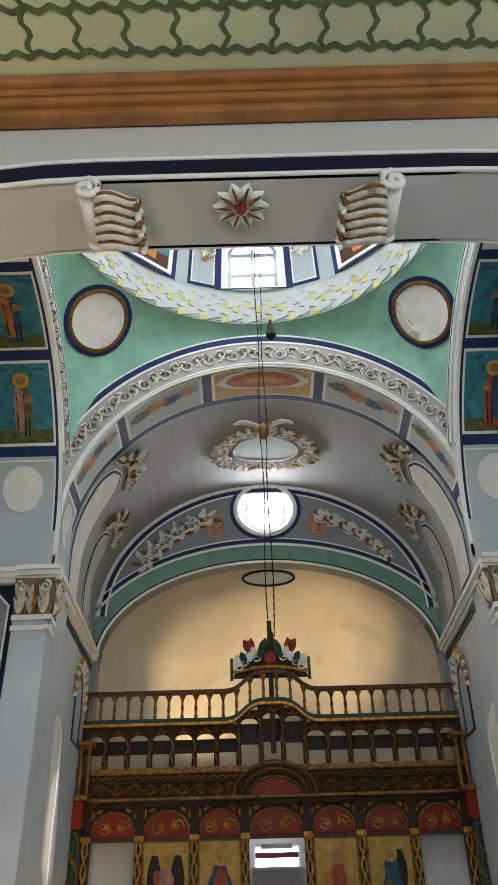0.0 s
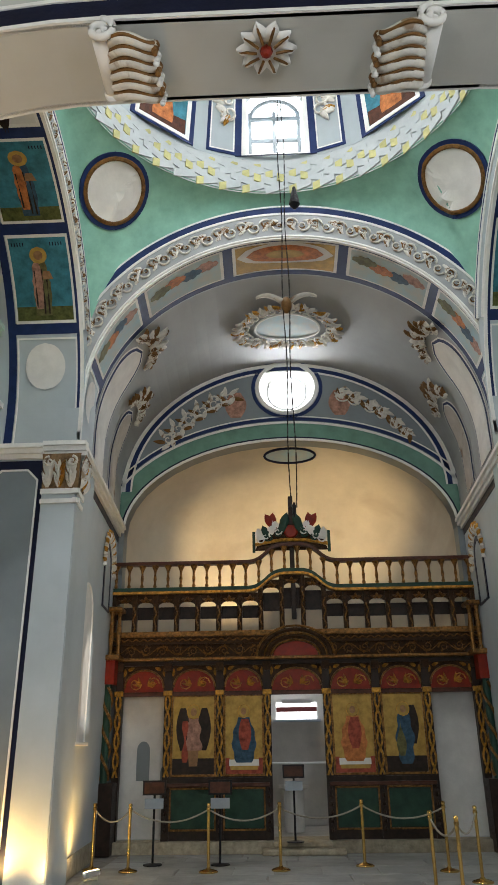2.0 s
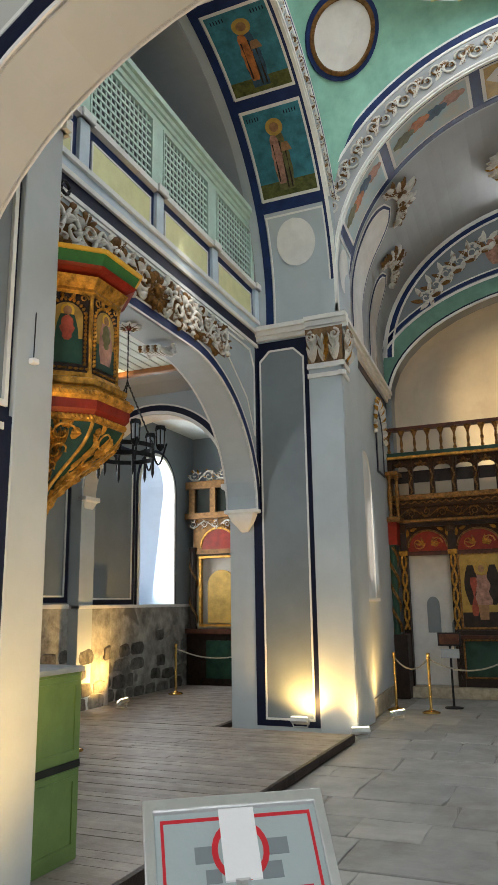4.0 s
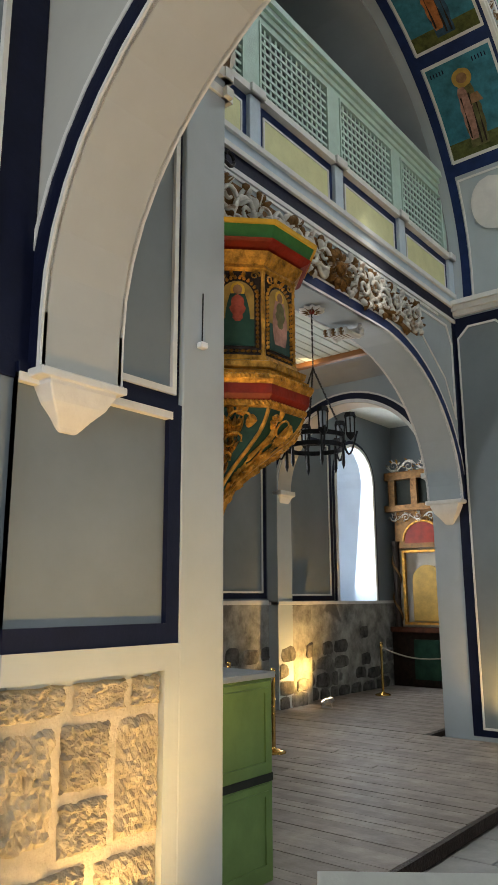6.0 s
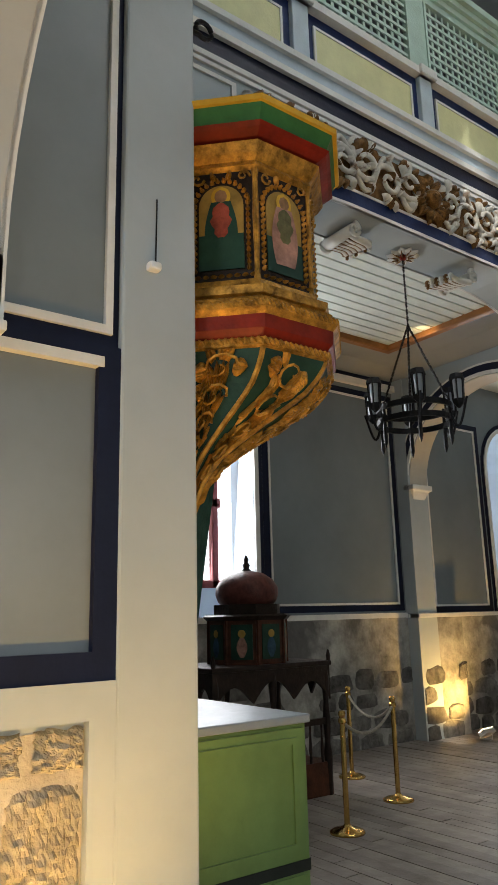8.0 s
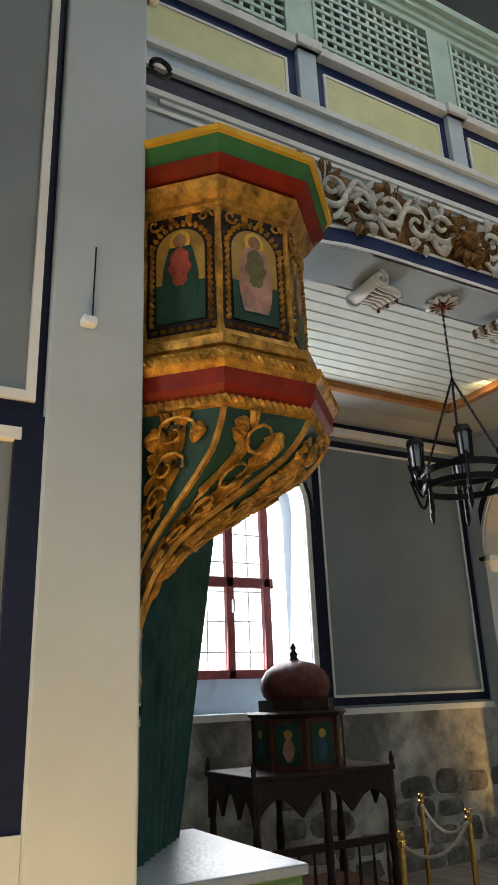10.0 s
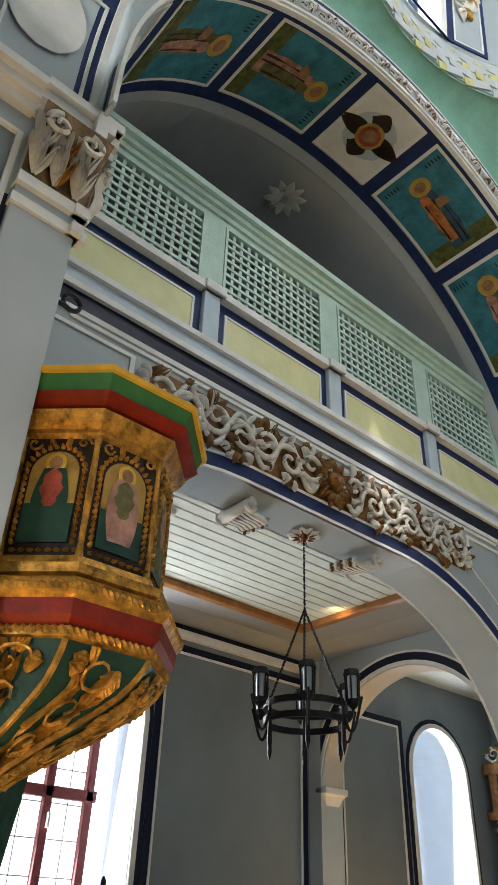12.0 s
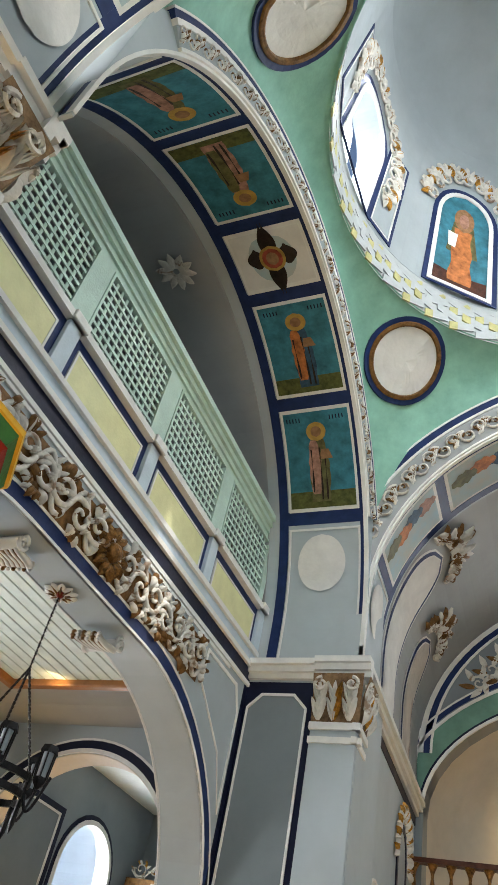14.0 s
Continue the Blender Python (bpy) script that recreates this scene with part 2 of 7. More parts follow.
# ---- mesh builder ----
class G:
    def __init__(self):
        self.v, self.f = [], []

    def add(self, verts, faces):
        n = len(self.v)
        self.v += [tuple(p) for p in verts]
        self.f += [tuple(i + n for i in f) for f in faces]
        return self

    def box(self, x0, x1, y0, y1, z0, z1, fn=None):
        p = [(x, y, z) for x in (x0, x1) for y in (y0, y1) for z in (z0, z1)]
        if fn:
            p = [fn(*q) for q in p]
        return self.add(p, [(0, 1, 3, 2), (4, 6, 7, 5), (0, 4, 5, 1), (2, 3, 7, 6), (0, 2, 6, 4), (1, 5, 7, 3)])

    def grid(self, rows, cu=False, cv=False):
        n, m = len(rows), len(rows[0])
        f = []
        for i in range(n if cu else n - 1):
            for j in range(m if cv else m - 1):
                a, b = i, (i + 1) % n
                c, d = j, (j + 1) % m
                f.append((a * m + c, b * m + c, b * m + d, a * m + d))
        return self.add([p for r in rows for p in r], f)

    def solid(self, rows):
        """rows: cross-sections (closed loops), capped at both ends"""
        m, n0 = len(rows[0]), len(self.v)
        self.grid(rows, False, True)
        k = n0 + (len(rows) - 1) * m
        self.f += [tuple(range(n0 + m - 1, n0 - 1, -1)), tuple(range(k, k + m))]
        return self

    def prism(self, poly, fn, d0, d1):
        return self.solid([[fn(u, d, z) for u, z in poly] for d in (d0, d1)])

    def tube(self, pts, rad, n=6):
        pts = [Vector(p) for p in pts]
        rads = rad if isinstance(rad, (list, tuple)) else [rad] * len(pts)
        rows, up = [], Vector((0.01, 0.02, 1))
        for i, p in enumerate(pts):
            t = (pts[min(i + 1, len(pts) - 1)] - pts[max(i - 1, 0)])
            t = t.normalized() if t.length > 1e-9 else Vector((0, 0, 1))
            a = t.cross(up)
            if a.length < 1e-3:
                a = t.cross(Vector((1, 0, 0)))
            a.normalize()
            b = t.cross(a).normalized()
            rows.append([p + rads[i] * (math.cos(k * 2 * math.pi / n) * a + math.sin(k * 2 * math.pi / n) * b) for k in range(n)])
        return self.solid(rows)

    def lathe(self, prof, c, n=16, a0=0.0, a1=None, fn=None):
        full = a1 is None
        m = n if full else n + 1
        rows = []
        for k in range(m):
            a = a0 + (2 * math.pi if full else a1 - a0) * k / n
            rows.append([(c[0] + r * math.cos(a), c[1] + r * math.sin(a), c[2] + z) for r, z in prof])
        if fn:
            rows = [[fn(*p) for p in r] for r in rows]
        return self.grid(rows, full, False)

    def ball(self, c, r, n=8, sz=1.0):
        prof = [(max(0.001, r * math.sin(math.pi * i / n)), -r * sz * math.cos(math.pi * i / n)) for i in range(n + 1)]
        return self.lathe(prof, c, n + 2)

    def make(self, name, mat, parent=None, smooth=False, bevel=0.0):
        me = bpy.data.meshes.new(name)
        me.from_pydata(self.v, [], self.f)
        bm = bmesh.new()
        bm.from_mesh(me)
        bmesh.ops.recalc_face_normals(bm, faces=bm.faces)
        bm.to_mesh(me)
        bm.free()
        if smooth:
            for p in me.polygons:
                p.use_smooth = True
        me.materials.append(M[mat] if isinstance(mat, str) else mat)
        ob = new(name, me)
        if parent:
            ob.parent = parent
        if bevel > 0:
            bv = ob.modifiers.new("bevel", "BEVEL")
            bv.width, bv.segments, bv.limit_method = bevel, 2, "ANGLE"
        return ob


def thing(name, label, category, group="", kind=""):
    return tagged(new(name), label, category, group, kind)


def part(name, g, mat, parent, label="", smooth=False, bevel=0.0):
    ob = g.make(name, mat, parent, smooth, bevel)
    if label:
        ob["label"] = label
    return ob


def setting(name, g, mat, label, smooth=False, bevel=0.0):
    return tagged(g.make(name, mat, None, smooth, bevel), label, name.split("_")[0], kind="structure")


def arch_pts(a, z0, rise, n=40, t0=0.0, t1=math.pi, off=0.0, foot=None):
    """points of an arch from +a to -a; off moves them outwards; foot adds straight legs down to that height"""
    out = []
    if foot is not None:
        out.append((a + off, foot))
    for i in range(n + 1):
        t = t0 + (t1 - t0) * i / n
        nx, nz = math.cos(t) / a, math.sin(t) / rise
        k = math.hypot(nx, nz)
        out.append((a * math.cos(t) + off * nx / k, z0 + rise * math.sin(t) + off * nz / k))
    if foot is not None:
        out.append((-a - off, foot))
    return out


def arch_bar(g, fn, inner, outer, d0, d1):
    """solid between two point rows of an arch, from depth d0 to d1"""
    return g.solid([[fn(a[0], d0, a[1]), fn(b[0], d0, b[1]), fn(b[0], d1, b[1]), fn(a[0], d1, a[1])] for a, b in zip(inner, outer)])


def frange(a, b, n):
    return [a + (b - a) * i / n for i in range(n + 1)]


def arched(uc, hw, zb, zs, rise):
    """an arched opening"""
    return (uc, hw, lambda u: zb, lambda u: zs + rise * math.sqrt(max(0, 1 - ((u - uc) / hw) ** 2)))


def round_hole(uc, r, zc):
    return (uc, r, lambda u: zc - math.sqrt(max(0, r * r - (u - uc) ** 2)), lambda u: zc + math.sqrt(max(0, r * r - (u - uc) ** 2)))


def wall(g, fn, u0, u1, zlo, zhi, d0, d1, holes=(), step=0.5):
    """a wall with thickness and openings that go through it; zlo, zhi: heights or functions of u"""
    lo = zlo if callable(zlo) else (lambda u: zlo)
    hi = zhi if callable(zhi) else (lambda u: zhi)
    cuts = set(frange(u0, u1, max(1, int((u1 - u0) / step))))
    for uc, hw, fb, ft in holes:
        cuts |= {uc - hw * math.cos(math.pi * i / 20) for i in range(21)}
    cuts = sorted(c for c in cuts if u0 - 1e-6 <= c <= u1 + 1e-6)
    cuts = [c for i, c in enumerate(cuts) if i == 0 or c - cuts[i - 1] > 1e-5]
    for a, b in zip(cuts, cuts[1:]):
        m = (a + b) / 2
        iv = [(lo, None)]
        spans = sorted([h for h in holes if abs(m - h[0]) < h[1]], key=lambda h: h[2](m))
        start = lo
        segs = []
        for h in spans:
            segs.append((start, h[2]))
            start = h[3]
        segs.append((start, hi))
        for f0, f1 in segs:
            if f1(m) - f0(m) < 1e-4:
                continue
            q = [(a, f0(a)), (b, f0(b)), (b, max(f0(b), f1(b))), (a, max(f0(a), f1(a)))]
            p = [fn(u, d0, z) for u, z in q] + [fn(u, d1, z) for u, z in q]
            g.add(p, [(0, 1, 2, 3), (7, 6, 5, 4), (0, 4, 5, 1), (3, 2, 6, 7)])
    for uc, hw, fb, ft in holes:
        us = [uc - hw * math.cos(math.pi * i / 20) for i in range(21)]
        loop = [(u, fb(u)) for u in us] + [(u, ft(u)) for u in reversed(us)]
        g.grid([[fn(u, d0, z) for u, z in loop], [fn(u, d1, z) for u, z in loop]], False, True)
    return g

# ---- large structure ----
# ground: flagstone bed and wooden platform
g = G().box(XNW - 1, XSW + 1, YWW - 1, 20.5, -0.3, -0.02)
floor_bed = setting("floor", g, "joint", "worn grey flagstone church floor with mortar joints")

PIL = {"n": (0.46, 1.16, 1.68), "s": (0.46, 1.16, 1.68), "w": (0.33, 0.88, 1.38)}
HB = {"n": B, "s": B, "w": A}
FN = {"n": side_n, "s": side_s, "w": side_w}


def gallery_profile(hb, off=0.0, n=14, zt=5.24):
    """the low gallery arch: curved haunches and a flat middle"""
    flat, zs = 1.0, 3.28
    a, r = hb - 0.12 - flat, zt - zs
    pts = []
    for i in range(n + 1):
        t = math.pi / 2 * i / n
        nx, nz = math.cos(t) / a, math.sin(t) / r
        k = math.hypot(nx, nz)
        pts.append((flat + a * math.cos(t) + off * nx / k, zs + r * math.sin(t) + off * nz / k))
    return pts + [(-u, z) for u, z in reversed(pts)]


def crossing_side(key):
    fn, hb = FN[key], HB[key]
    pil, d0, d1 = PIL[key]
    nm = {"n": "north", "s": "south", "w": "west"}[key]
    # gallery arch wall with its low arch
    g = G()
    foot = 0.3 if key == "w" else 0.0

    def legs(pts):
        return [(pts[0][0], pts[0][1] - foot)] + pts + [(pts[-1][0], pts[-1][1] - foot)] if foot else pts
    top_z = 5.2 if key == "w" else 5.24
    prof = legs(gallery_profile(hb, zt=top_z))
    top = 6.0
    for a, b in zip(prof, prof[1:]):
        if abs(a[0] - b[0]) < 1e-6:
            continue
        g.add([fn(a[0], d0, a[1]), fn(b[0], d0, b[1]), fn(b[0], d0, top), fn(a[0], d0, top), fn(a[0], d1, a[1]), fn(b[0], d1, b[1]), fn(b[0], d1, top), fn(a[0], d1, top)],
              [(0, 1, 2, 3), (7, 6, 5, 4), (0, 4, 5, 1), (3, 2, 6, 7)])
    for s in (1, -1):
        u0, z0 = prof[0]
        g.box(s * u0, s * (hb + 0.02), d0, d1, z0, top, lambda u, d, z: fn(u, d, z))
    arch = setting("wall_gallery_" + nm, g, "wall" if key != "w" else "soffit", "blue-grey plastered low gallery arch between piers")
    # painted bands and mouldings that follow the arch
    for face, sgn in ((d0, -1), (d1, 1)):
        for name, o0, o1, mat, pr in (("arch_moulding", 0.0, 0.025, "white", 0.014), ("arch_band", 0.025, 0.15, "blue" if key == "w" else "midblue", 0.006), ("arch_moulding", 0.15, 0.175, "white", 0.014)):
            part(name, arch_bar(G(), fn, legs(gallery_profile(hb, o0, zt=top_z)), legs(gallery_profile(hb, o1, zt=top_z)), face + sgn * pr, face - sgn * 0.02), mat, arch)
    # corbels under the arch feet
    for s in (1, -1):
        g = G()
        rows = []
        for w, dd, z in ((0.05, 0.04, 2.78), (0.07, 0.06, 2.82), (0.1, 0.12, 2.9), (0.16, 0.2, 3.02), (0.2, 0.25, 3.16), (0.2, 0.25, 3.2), (0.26, 0.28, 3.21), (0.26, 0.28, 3.29)):
            m = (d0 + d1) / 2
            h = (d1 - d0) / 2 * w / 0.26 * 1.08
            z, dd = (3.0 - (3.29 - z) * 0.54, dd * 0.66) if foot else (3.29 - (3.29 - z) * 0.68, dd * 0.85)
            rows.append([fn(s * (hb + 0.02), m - h, z), fn(s * (hb - dd * 0.85), m - h, z), fn(s * (hb - dd * 0.85), m + h, z), fn(s * (hb + 0.02), m + h, z)])
        part("corbel", g.solid(rows), "white", arch, "white moulded plaster corbel", bevel=0.012)
    # big crossing arch (soffit band over the piers)
    zs, rise = ARCH[key][:2]
    inner = arch_pts(hb, zs, rise, 48, foot=ZC)
    outer = arch_pts(hb, zs, rise, 48, off=0.5, foot=ZC)
    g = arch_bar(G(), fn, inner, outer, 0.0, d0 - 0.02)
    if key in "ns":
        ta, tb = radians(4), math.pi - radians(4)
        lip = [(max(-hb + 0.003, min(hb - 0.003, u)), z) for u, z in arch_pts(hb, zs, rise, 48, ta, tb, off=0.3)]
        arch_bar(g, fn, arch_pts(hb, zs, rise, 48, ta, tb), lip, -0.27, -0.002)
        for s in (1, -1):
            g.box(s * (hb - 0.03), s * (hb - 0.003), -0.27, -0.002, ZC, zs + 0.26, fn)
    big = setting("wall_arch_" + nm, g, "pier", "painted arch soffit of the church crossing")
    return arch, big


arches = {k: crossing_side(k) for k in "nsw"}
EZS, ERISE = ARCH["e"][:2]
g = arch_bar(G(), side_e, arch_pts(A, EZS, ERISE, 48, foot=ZC), arch_pts(A, EZS, ERISE, 48, off=0.5, foot=ZC), 0.0, 1.15)
arches["e"] = (None, setting("wall_arch_east", g, "pier", "painted arch soffit before the sanctuary vault"))

# piers
PT = 1.68


def pier(x0, x1, y0, y1, name):
    g = G().box(x0, x1, y0, y1, 0, ZC - 0.02)
    return setting(name, g, "pier", "pale blue-grey plastered church pier")


pier_nw = pier(XN - 1.68, XN, YW - 1.38, YW, "wall_pier_northwest")
setting("wall_west_bay_north", G().box(XN - 1.0, XN - 0.004, YW - 2.7, YW - 1.384, 0, 5.73), "panel", "grey plastered wall beside the west arch")
pier_ne = pier(XN - 1.68, XE, YE, YE + 1.2, "wall_pier_northeast")
pier_sw = pier(XS, XS + 1.68, YW - 1.38, YW, "wall_pier_southwest")
pier_se = pier(XS, XS + 1.68, YE, YE + 1.2, "wall_pier_southeast")

# sanctuary bay walls, vault, tympanum, apse
def bay_n(u, d, z): return (XE - 0.064 * (u - YE) - d, u, z)
def bay_s(u, d, z): return (XS + 0.064 * (u - YE) + d, u, z)


g = wall(G(), bay_n, YE + 1.2, YT + 0.4, 0, ZC - 0.01, 0.0, 0.5)
wall_bay_n = setting("wall_bay_north", g, "pier", "pale blue plastered side wall of the sanctuary bay")
g = wall(G(), bay_s, YE + 1.2, YT + 0.4, 0, ZC - 0.01, 0.0, 0.5)
wall_bay_s = setting("wall_bay_south", g, "pier", "pale blue plastered side wall of the sanctuary bay")
g = arch_bar(G(), side_e, arch_pts(A, EZS, ERISE, 40, foot=ZC), arch_pts(A, EZS, ERISE, 40, off=0.3, foot=ZC), 1.15, YT - YE)
vault_e = setting("ceiling_vault_east", g, "vault", "grey plastered barrel vault over the sanctuary bay", smooth=False)


def side_t(u, d, z): return (X0E + 1.05 * u, YT + d, z)


OC = round_hole(0.05, 0.6, 9.6)
APSE = arched(0.0, A - 0.12, 0.0, 6.15, 2.1)
g = wall(G(), side_t, -A - 0.3, A + 0.3, 0, 10.5, 0.0, 0.35, holes=(APSE, OC), step=0.3)
tymp = setting("wall_tympanum", g, "panel", "grey plaster tympanum wall above the apse arch")
# apse half dome and wall
g = G()
rows = []
for i in range(13):
    e = math.pi / 2 * i / 12
    r = (A - 0.1) * math.cos(e)
    rows.append([(X0E + 1.05 * max(0.01, r) * math.cos(a), YT + 0.3 + 0.85 * max(0.01, r) * math.sin(a), 6.15 + 2.15 * math.sin(e)) for a in frange(0, math.pi, 28)])
base = [[(X0E + 1.05 * (A - 0.1) * math.cos(a), YT + 0.3 + 0.85 * (A - 0.1) * math.sin(a), z) for a in frange(0, math.pi, 28)] for z in (0, 3, 6.15)]
g.grid(base[:2] + rows)
apse = setting("wall_apse", g, "cream", "stained cream plaster apse with half dome", smooth=True)

# pendentives, ring, drum and dome
RR = 3.12
ZR, DZ = 11.05, 0.25        # lower edge of the woven ring; lift of the drum


def arch_height(key, u):
    zs, rise, a = ARCH[key]
    return zs + rise * math.sqrt(max(0, 1 - (u / a) ** 2))


rows = []
for k in range(193):
    phi = 2 * math.pi * k / 192 + 0.0001
    c, s = math.cos(phi), math.sin(phi)
    if abs(c) / A > abs(s) / B:
        f = A / abs(c)
        z = arch_height("n", f * s)
    else:
        f = B / abs(s)
        z = arch_height("e" if s > 0 else "w", f * c)
    p0 = Vector((X0 + f * c, YC + f * s, z + (0.3 if abs(c) / A > abs(s) / B else 0.7)))
    if s > 0 and abs(c) / A <= abs(s) / B:
        p0.x = X0E + 0.966 * f * c
    p1 = Vector((X0 + RR * c, YC + RR * s, ZR))
    row = []
    for i in range(13):
        t = i / 12
        p = p0.lerp(p1, t)
        bulge = 0.16 * (p1 - p0).length * math.sin(math.pi * t)
        row.append((p.x + bulge * c * 0.6, p.y + bulge * s * 0.6, p.z + bulge * 0.5))
    rows.append(row)
g = G().grid(rows)
pend = setting("ceiling_pendentives", g, "green", "green painted pendentives under the dome", smooth=True)


def drum(u, d, z):
    """u: angle, d: outwards, z: height; leans inwards above the ring"""
    z += DZ
    h = max(0, z - 11.5 - DZ)
    r = RR - 0.02 + d - 0.13 * h
    return (X0 + r * math.cos(u), YC + r * math.sin(u), z)


DW = [arched(i * math.pi / 2, 0.175, 11.62, 12.85, 0.62) for i in range(5)]
g = wall(G(), drum, -0.2, 2 * math.pi - 0.2, 11.5, 15.2, 0.0, 0.4, holes=DW[:4], step=0.1)
drum_ob = setting("wall_drum", g, "wall", "blue-grey dome drum pierced by arched windows")
g = G().grid([[(X0 + r * math.cos(a), YC + r * math.sin(a), z) for a in frange(0, 2 * math.pi, 48)] for r, z in ((2.66, 15.35), (2.5, 15.95), (2.1, 16.55), (1.4, 17.05), (0.6, 17.25), (0.01, 17.3))])
dome = setting("ceiling_dome", g, "wall", "blue-grey plastered dome", smooth=True)

# aisles: outer walls with windows
def out_n(u, d, z): return (XNW - d, u, z)
def out_s(u, d, z): return (XSW + d, u, z)
def out_w(u, d, z): return (u, YWW - d, z)


WN = [arched(7.25, 0.84, 1.86, 4.2, 0.8), arched(13.9, 0.72, 1.8, 4.3, 0.72)]
g = wall(G(), out_n, YWW, YT + 0.4, 1.8, 11.2, 0.0, 1.15, holes=WN)
wall_n = setting("wall_north", g, "panel", "grey plastered north aisle wall with deep arched windows")
g = wall(G(), out_n, YWW, YT + 0.4, 0, 1.8, -0.02, 1.15)
wall_n_low = setting("wall_north_base", g, "oldwall", "worn lime-washed rubble stone lower wall")
# unseen south windows, added so that lamps can light the nave from there
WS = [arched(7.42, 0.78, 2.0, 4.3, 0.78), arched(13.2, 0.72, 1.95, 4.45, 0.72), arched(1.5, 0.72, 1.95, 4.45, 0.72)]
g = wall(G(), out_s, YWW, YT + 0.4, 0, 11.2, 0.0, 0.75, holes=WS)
wall_s = setting("wall_south", g, "panel", "grey plastered south aisle wall with added unseen arched window openings")
# unseen west windows, added for the same even light
WW = [arched(X0 - 2.2, 0.6, 2.2, 4.2, 0.6), arched(X0 + 2.2, 0.6, 2.2, 4.2, 0.6), arched(X0 - 2.2, 0.7, 7.2, 9.0, 0.7), arched(X0 + 2.2, 0.7, 7.2, 9.0, 0.7)]
g = wall(G(), out_w, XNW - 0.75, XSW + 0.75, 0, 11.2, 0.0, 0.7, holes=WW)
wall_w = setting("wall_west", g, "panel", "grey plastered west wall")
# aisle end walls to the east, on both sides of the sanctuary bay
g = G().box(XNW - 0.7, XN - 0.5, YT + 0.05, YT + 0.4, 0, 6.2)
setting("wall_aisle_end_north", g, "panel", "grey plastered end wall of the north aisle")
g = G().box(XS + 0.5, XSW + 0.7, YT + 0.05, YT + 0.4, 0, 6.2)
setting("wall_aisle_end_south", g, "panel", "grey plastered end wall of the south aisle")

# ceilings of the aisles (under the galleries) and vaults over the galleries
g = G().box(XNW, XN - 1.7, YWW, YT + 0.3, 5.75, 6.02)
setting("ceiling_aisle_north", g, "ceiling", "white-green boarded ceiling under the north gallery")
g = G().box(XS + 1.7, XSW, YWW, YT + 0.3, 5.75, 6.02)
setting("ceiling_aisle_south", g, "ceiling", "white-green boarded ceiling under the south gallery")
g = G().box(XN - 1.7, XS + 1.7, YWW, YW - 1.36, 5.88, 6.1)
ceil_w = setting("ceiling_aisle_west", g, "greenceil", "pale olive painted ceiling under the west gallery")


def gallery_vault(key, depth):
    fn, hb = FN[key], HB[key]
    d0 = PIL[key][1]
    inner = arch_pts(hb + 0.02, 6.75, 3.27, 36, foot=6.0)
    outer = arch_pts(hb + 0.02, 6.75, 3.27, 36, off=0.3, foot=6.0)
    return arch_bar(G(), fn, inner, outer, d0 - 0.03, depth)


for k, nm in (("n", "north"), ("s", "south"), ("w", "west")):
    depth = {"n": -XNW - 3.14 + 0.1, "s": -XNW - 3.14 + 0.1, "w": YW - YWW + 0.1}[k]
    setting("ceiling_gallery_vault_" + nm, gallery_vault(k, depth), "vault", "dark grey plastered vault over the %s gallery" % nm)
# roof slab that closes the place
roof = G()
for x0, x1, y0, y1 in ((XNW - 0.7, X0 - 3.3, YWW - 0.7, YT + 4), (X0 + 3.3, XSW + 0.7, YWW - 0.7, YT + 4), (X0 - 3.3, X0 + 3.3, YWW - 0.7, YC - 3.3), (X0 - 3.3, X0 + 3.3, YC + 3.3, YT + 4)):
    roof.box(x0, x1, y0, y1, 11.2, 11.4)
setting("roof", roof, "vault", "plain roof slab closing the church")
g = G().box(XNW - 0.7, XSW + 0.7, YT + 3.6, YT + 3.9, 0, 11.2)
setting("wall_east", g, "panel", "plain outer wall behind the apse")

# lamps in the window openings; the unseen south and west ones are added
for i in range(4):
    a = i * math.pi / 2
    cx, cy = X0 + 3.28 * math.cos(a), YC + 3.28 * math.sin(a)
    window_light(cx, cy, 13.05, X0, YC, 10.25, 0.95, 2.0, 165)
window_light(X0E + 0.05, YT + 0.3, 9.6, X0, YC, 6, 1.1, 1.1, 110)
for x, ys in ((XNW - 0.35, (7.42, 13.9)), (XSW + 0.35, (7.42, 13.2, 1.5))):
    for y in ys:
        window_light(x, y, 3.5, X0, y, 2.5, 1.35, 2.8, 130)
for x in (X0 - 2.2, X0 + 2.2):
    window_light(x, YWW - 0.3, 3.4, x, 5, 3.0, 1.1, 2.4, 110)
    window_light(x, YWW - 0.3, 8.4, x, 8, 7.0, 1.2, 2.2, 300)

# ---- ornament helpers ----
def face(ox, oy, ux, uy, nx, ny):
    """map of a flat upright face: u along it, z up, off out of it"""
    return lambda u, z, off=0.0: (ox + u * ux + off * nx, oy + u * uy + off * ny, z)


def plate(g, m, u0, u1, z0, z1, o0, o1):
    p = [m(u, z, o) for u in (u0, u1) for o in (o0, o1) for z in (z0, z1)]
    return g.add(p, [(0, 1, 3, 2), (4, 6, 7, 5), (0, 4, 5, 1), (2, 3, 7, 6), (0, 2, 6, 4), (1, 5, 7, 3)])


def poly_plate(g, m, poly, o0, o1):
    return g.solid([[m(u, z, o) for u, z in poly] for o in (o0, o1)])


def frame_poly(g, m, outer, inner, o0, o1):
    """ring between two polygons of equal length"""
    n = len(outer)
    rows = []
    for i in range(n + 1):
        a, b = outer[i % n], inner[i % n]
        rows.append([m(*a, o0), m(*a, o1), m(*b, o1), m(*b, o0)])
    return g.grid(rows, False, True)


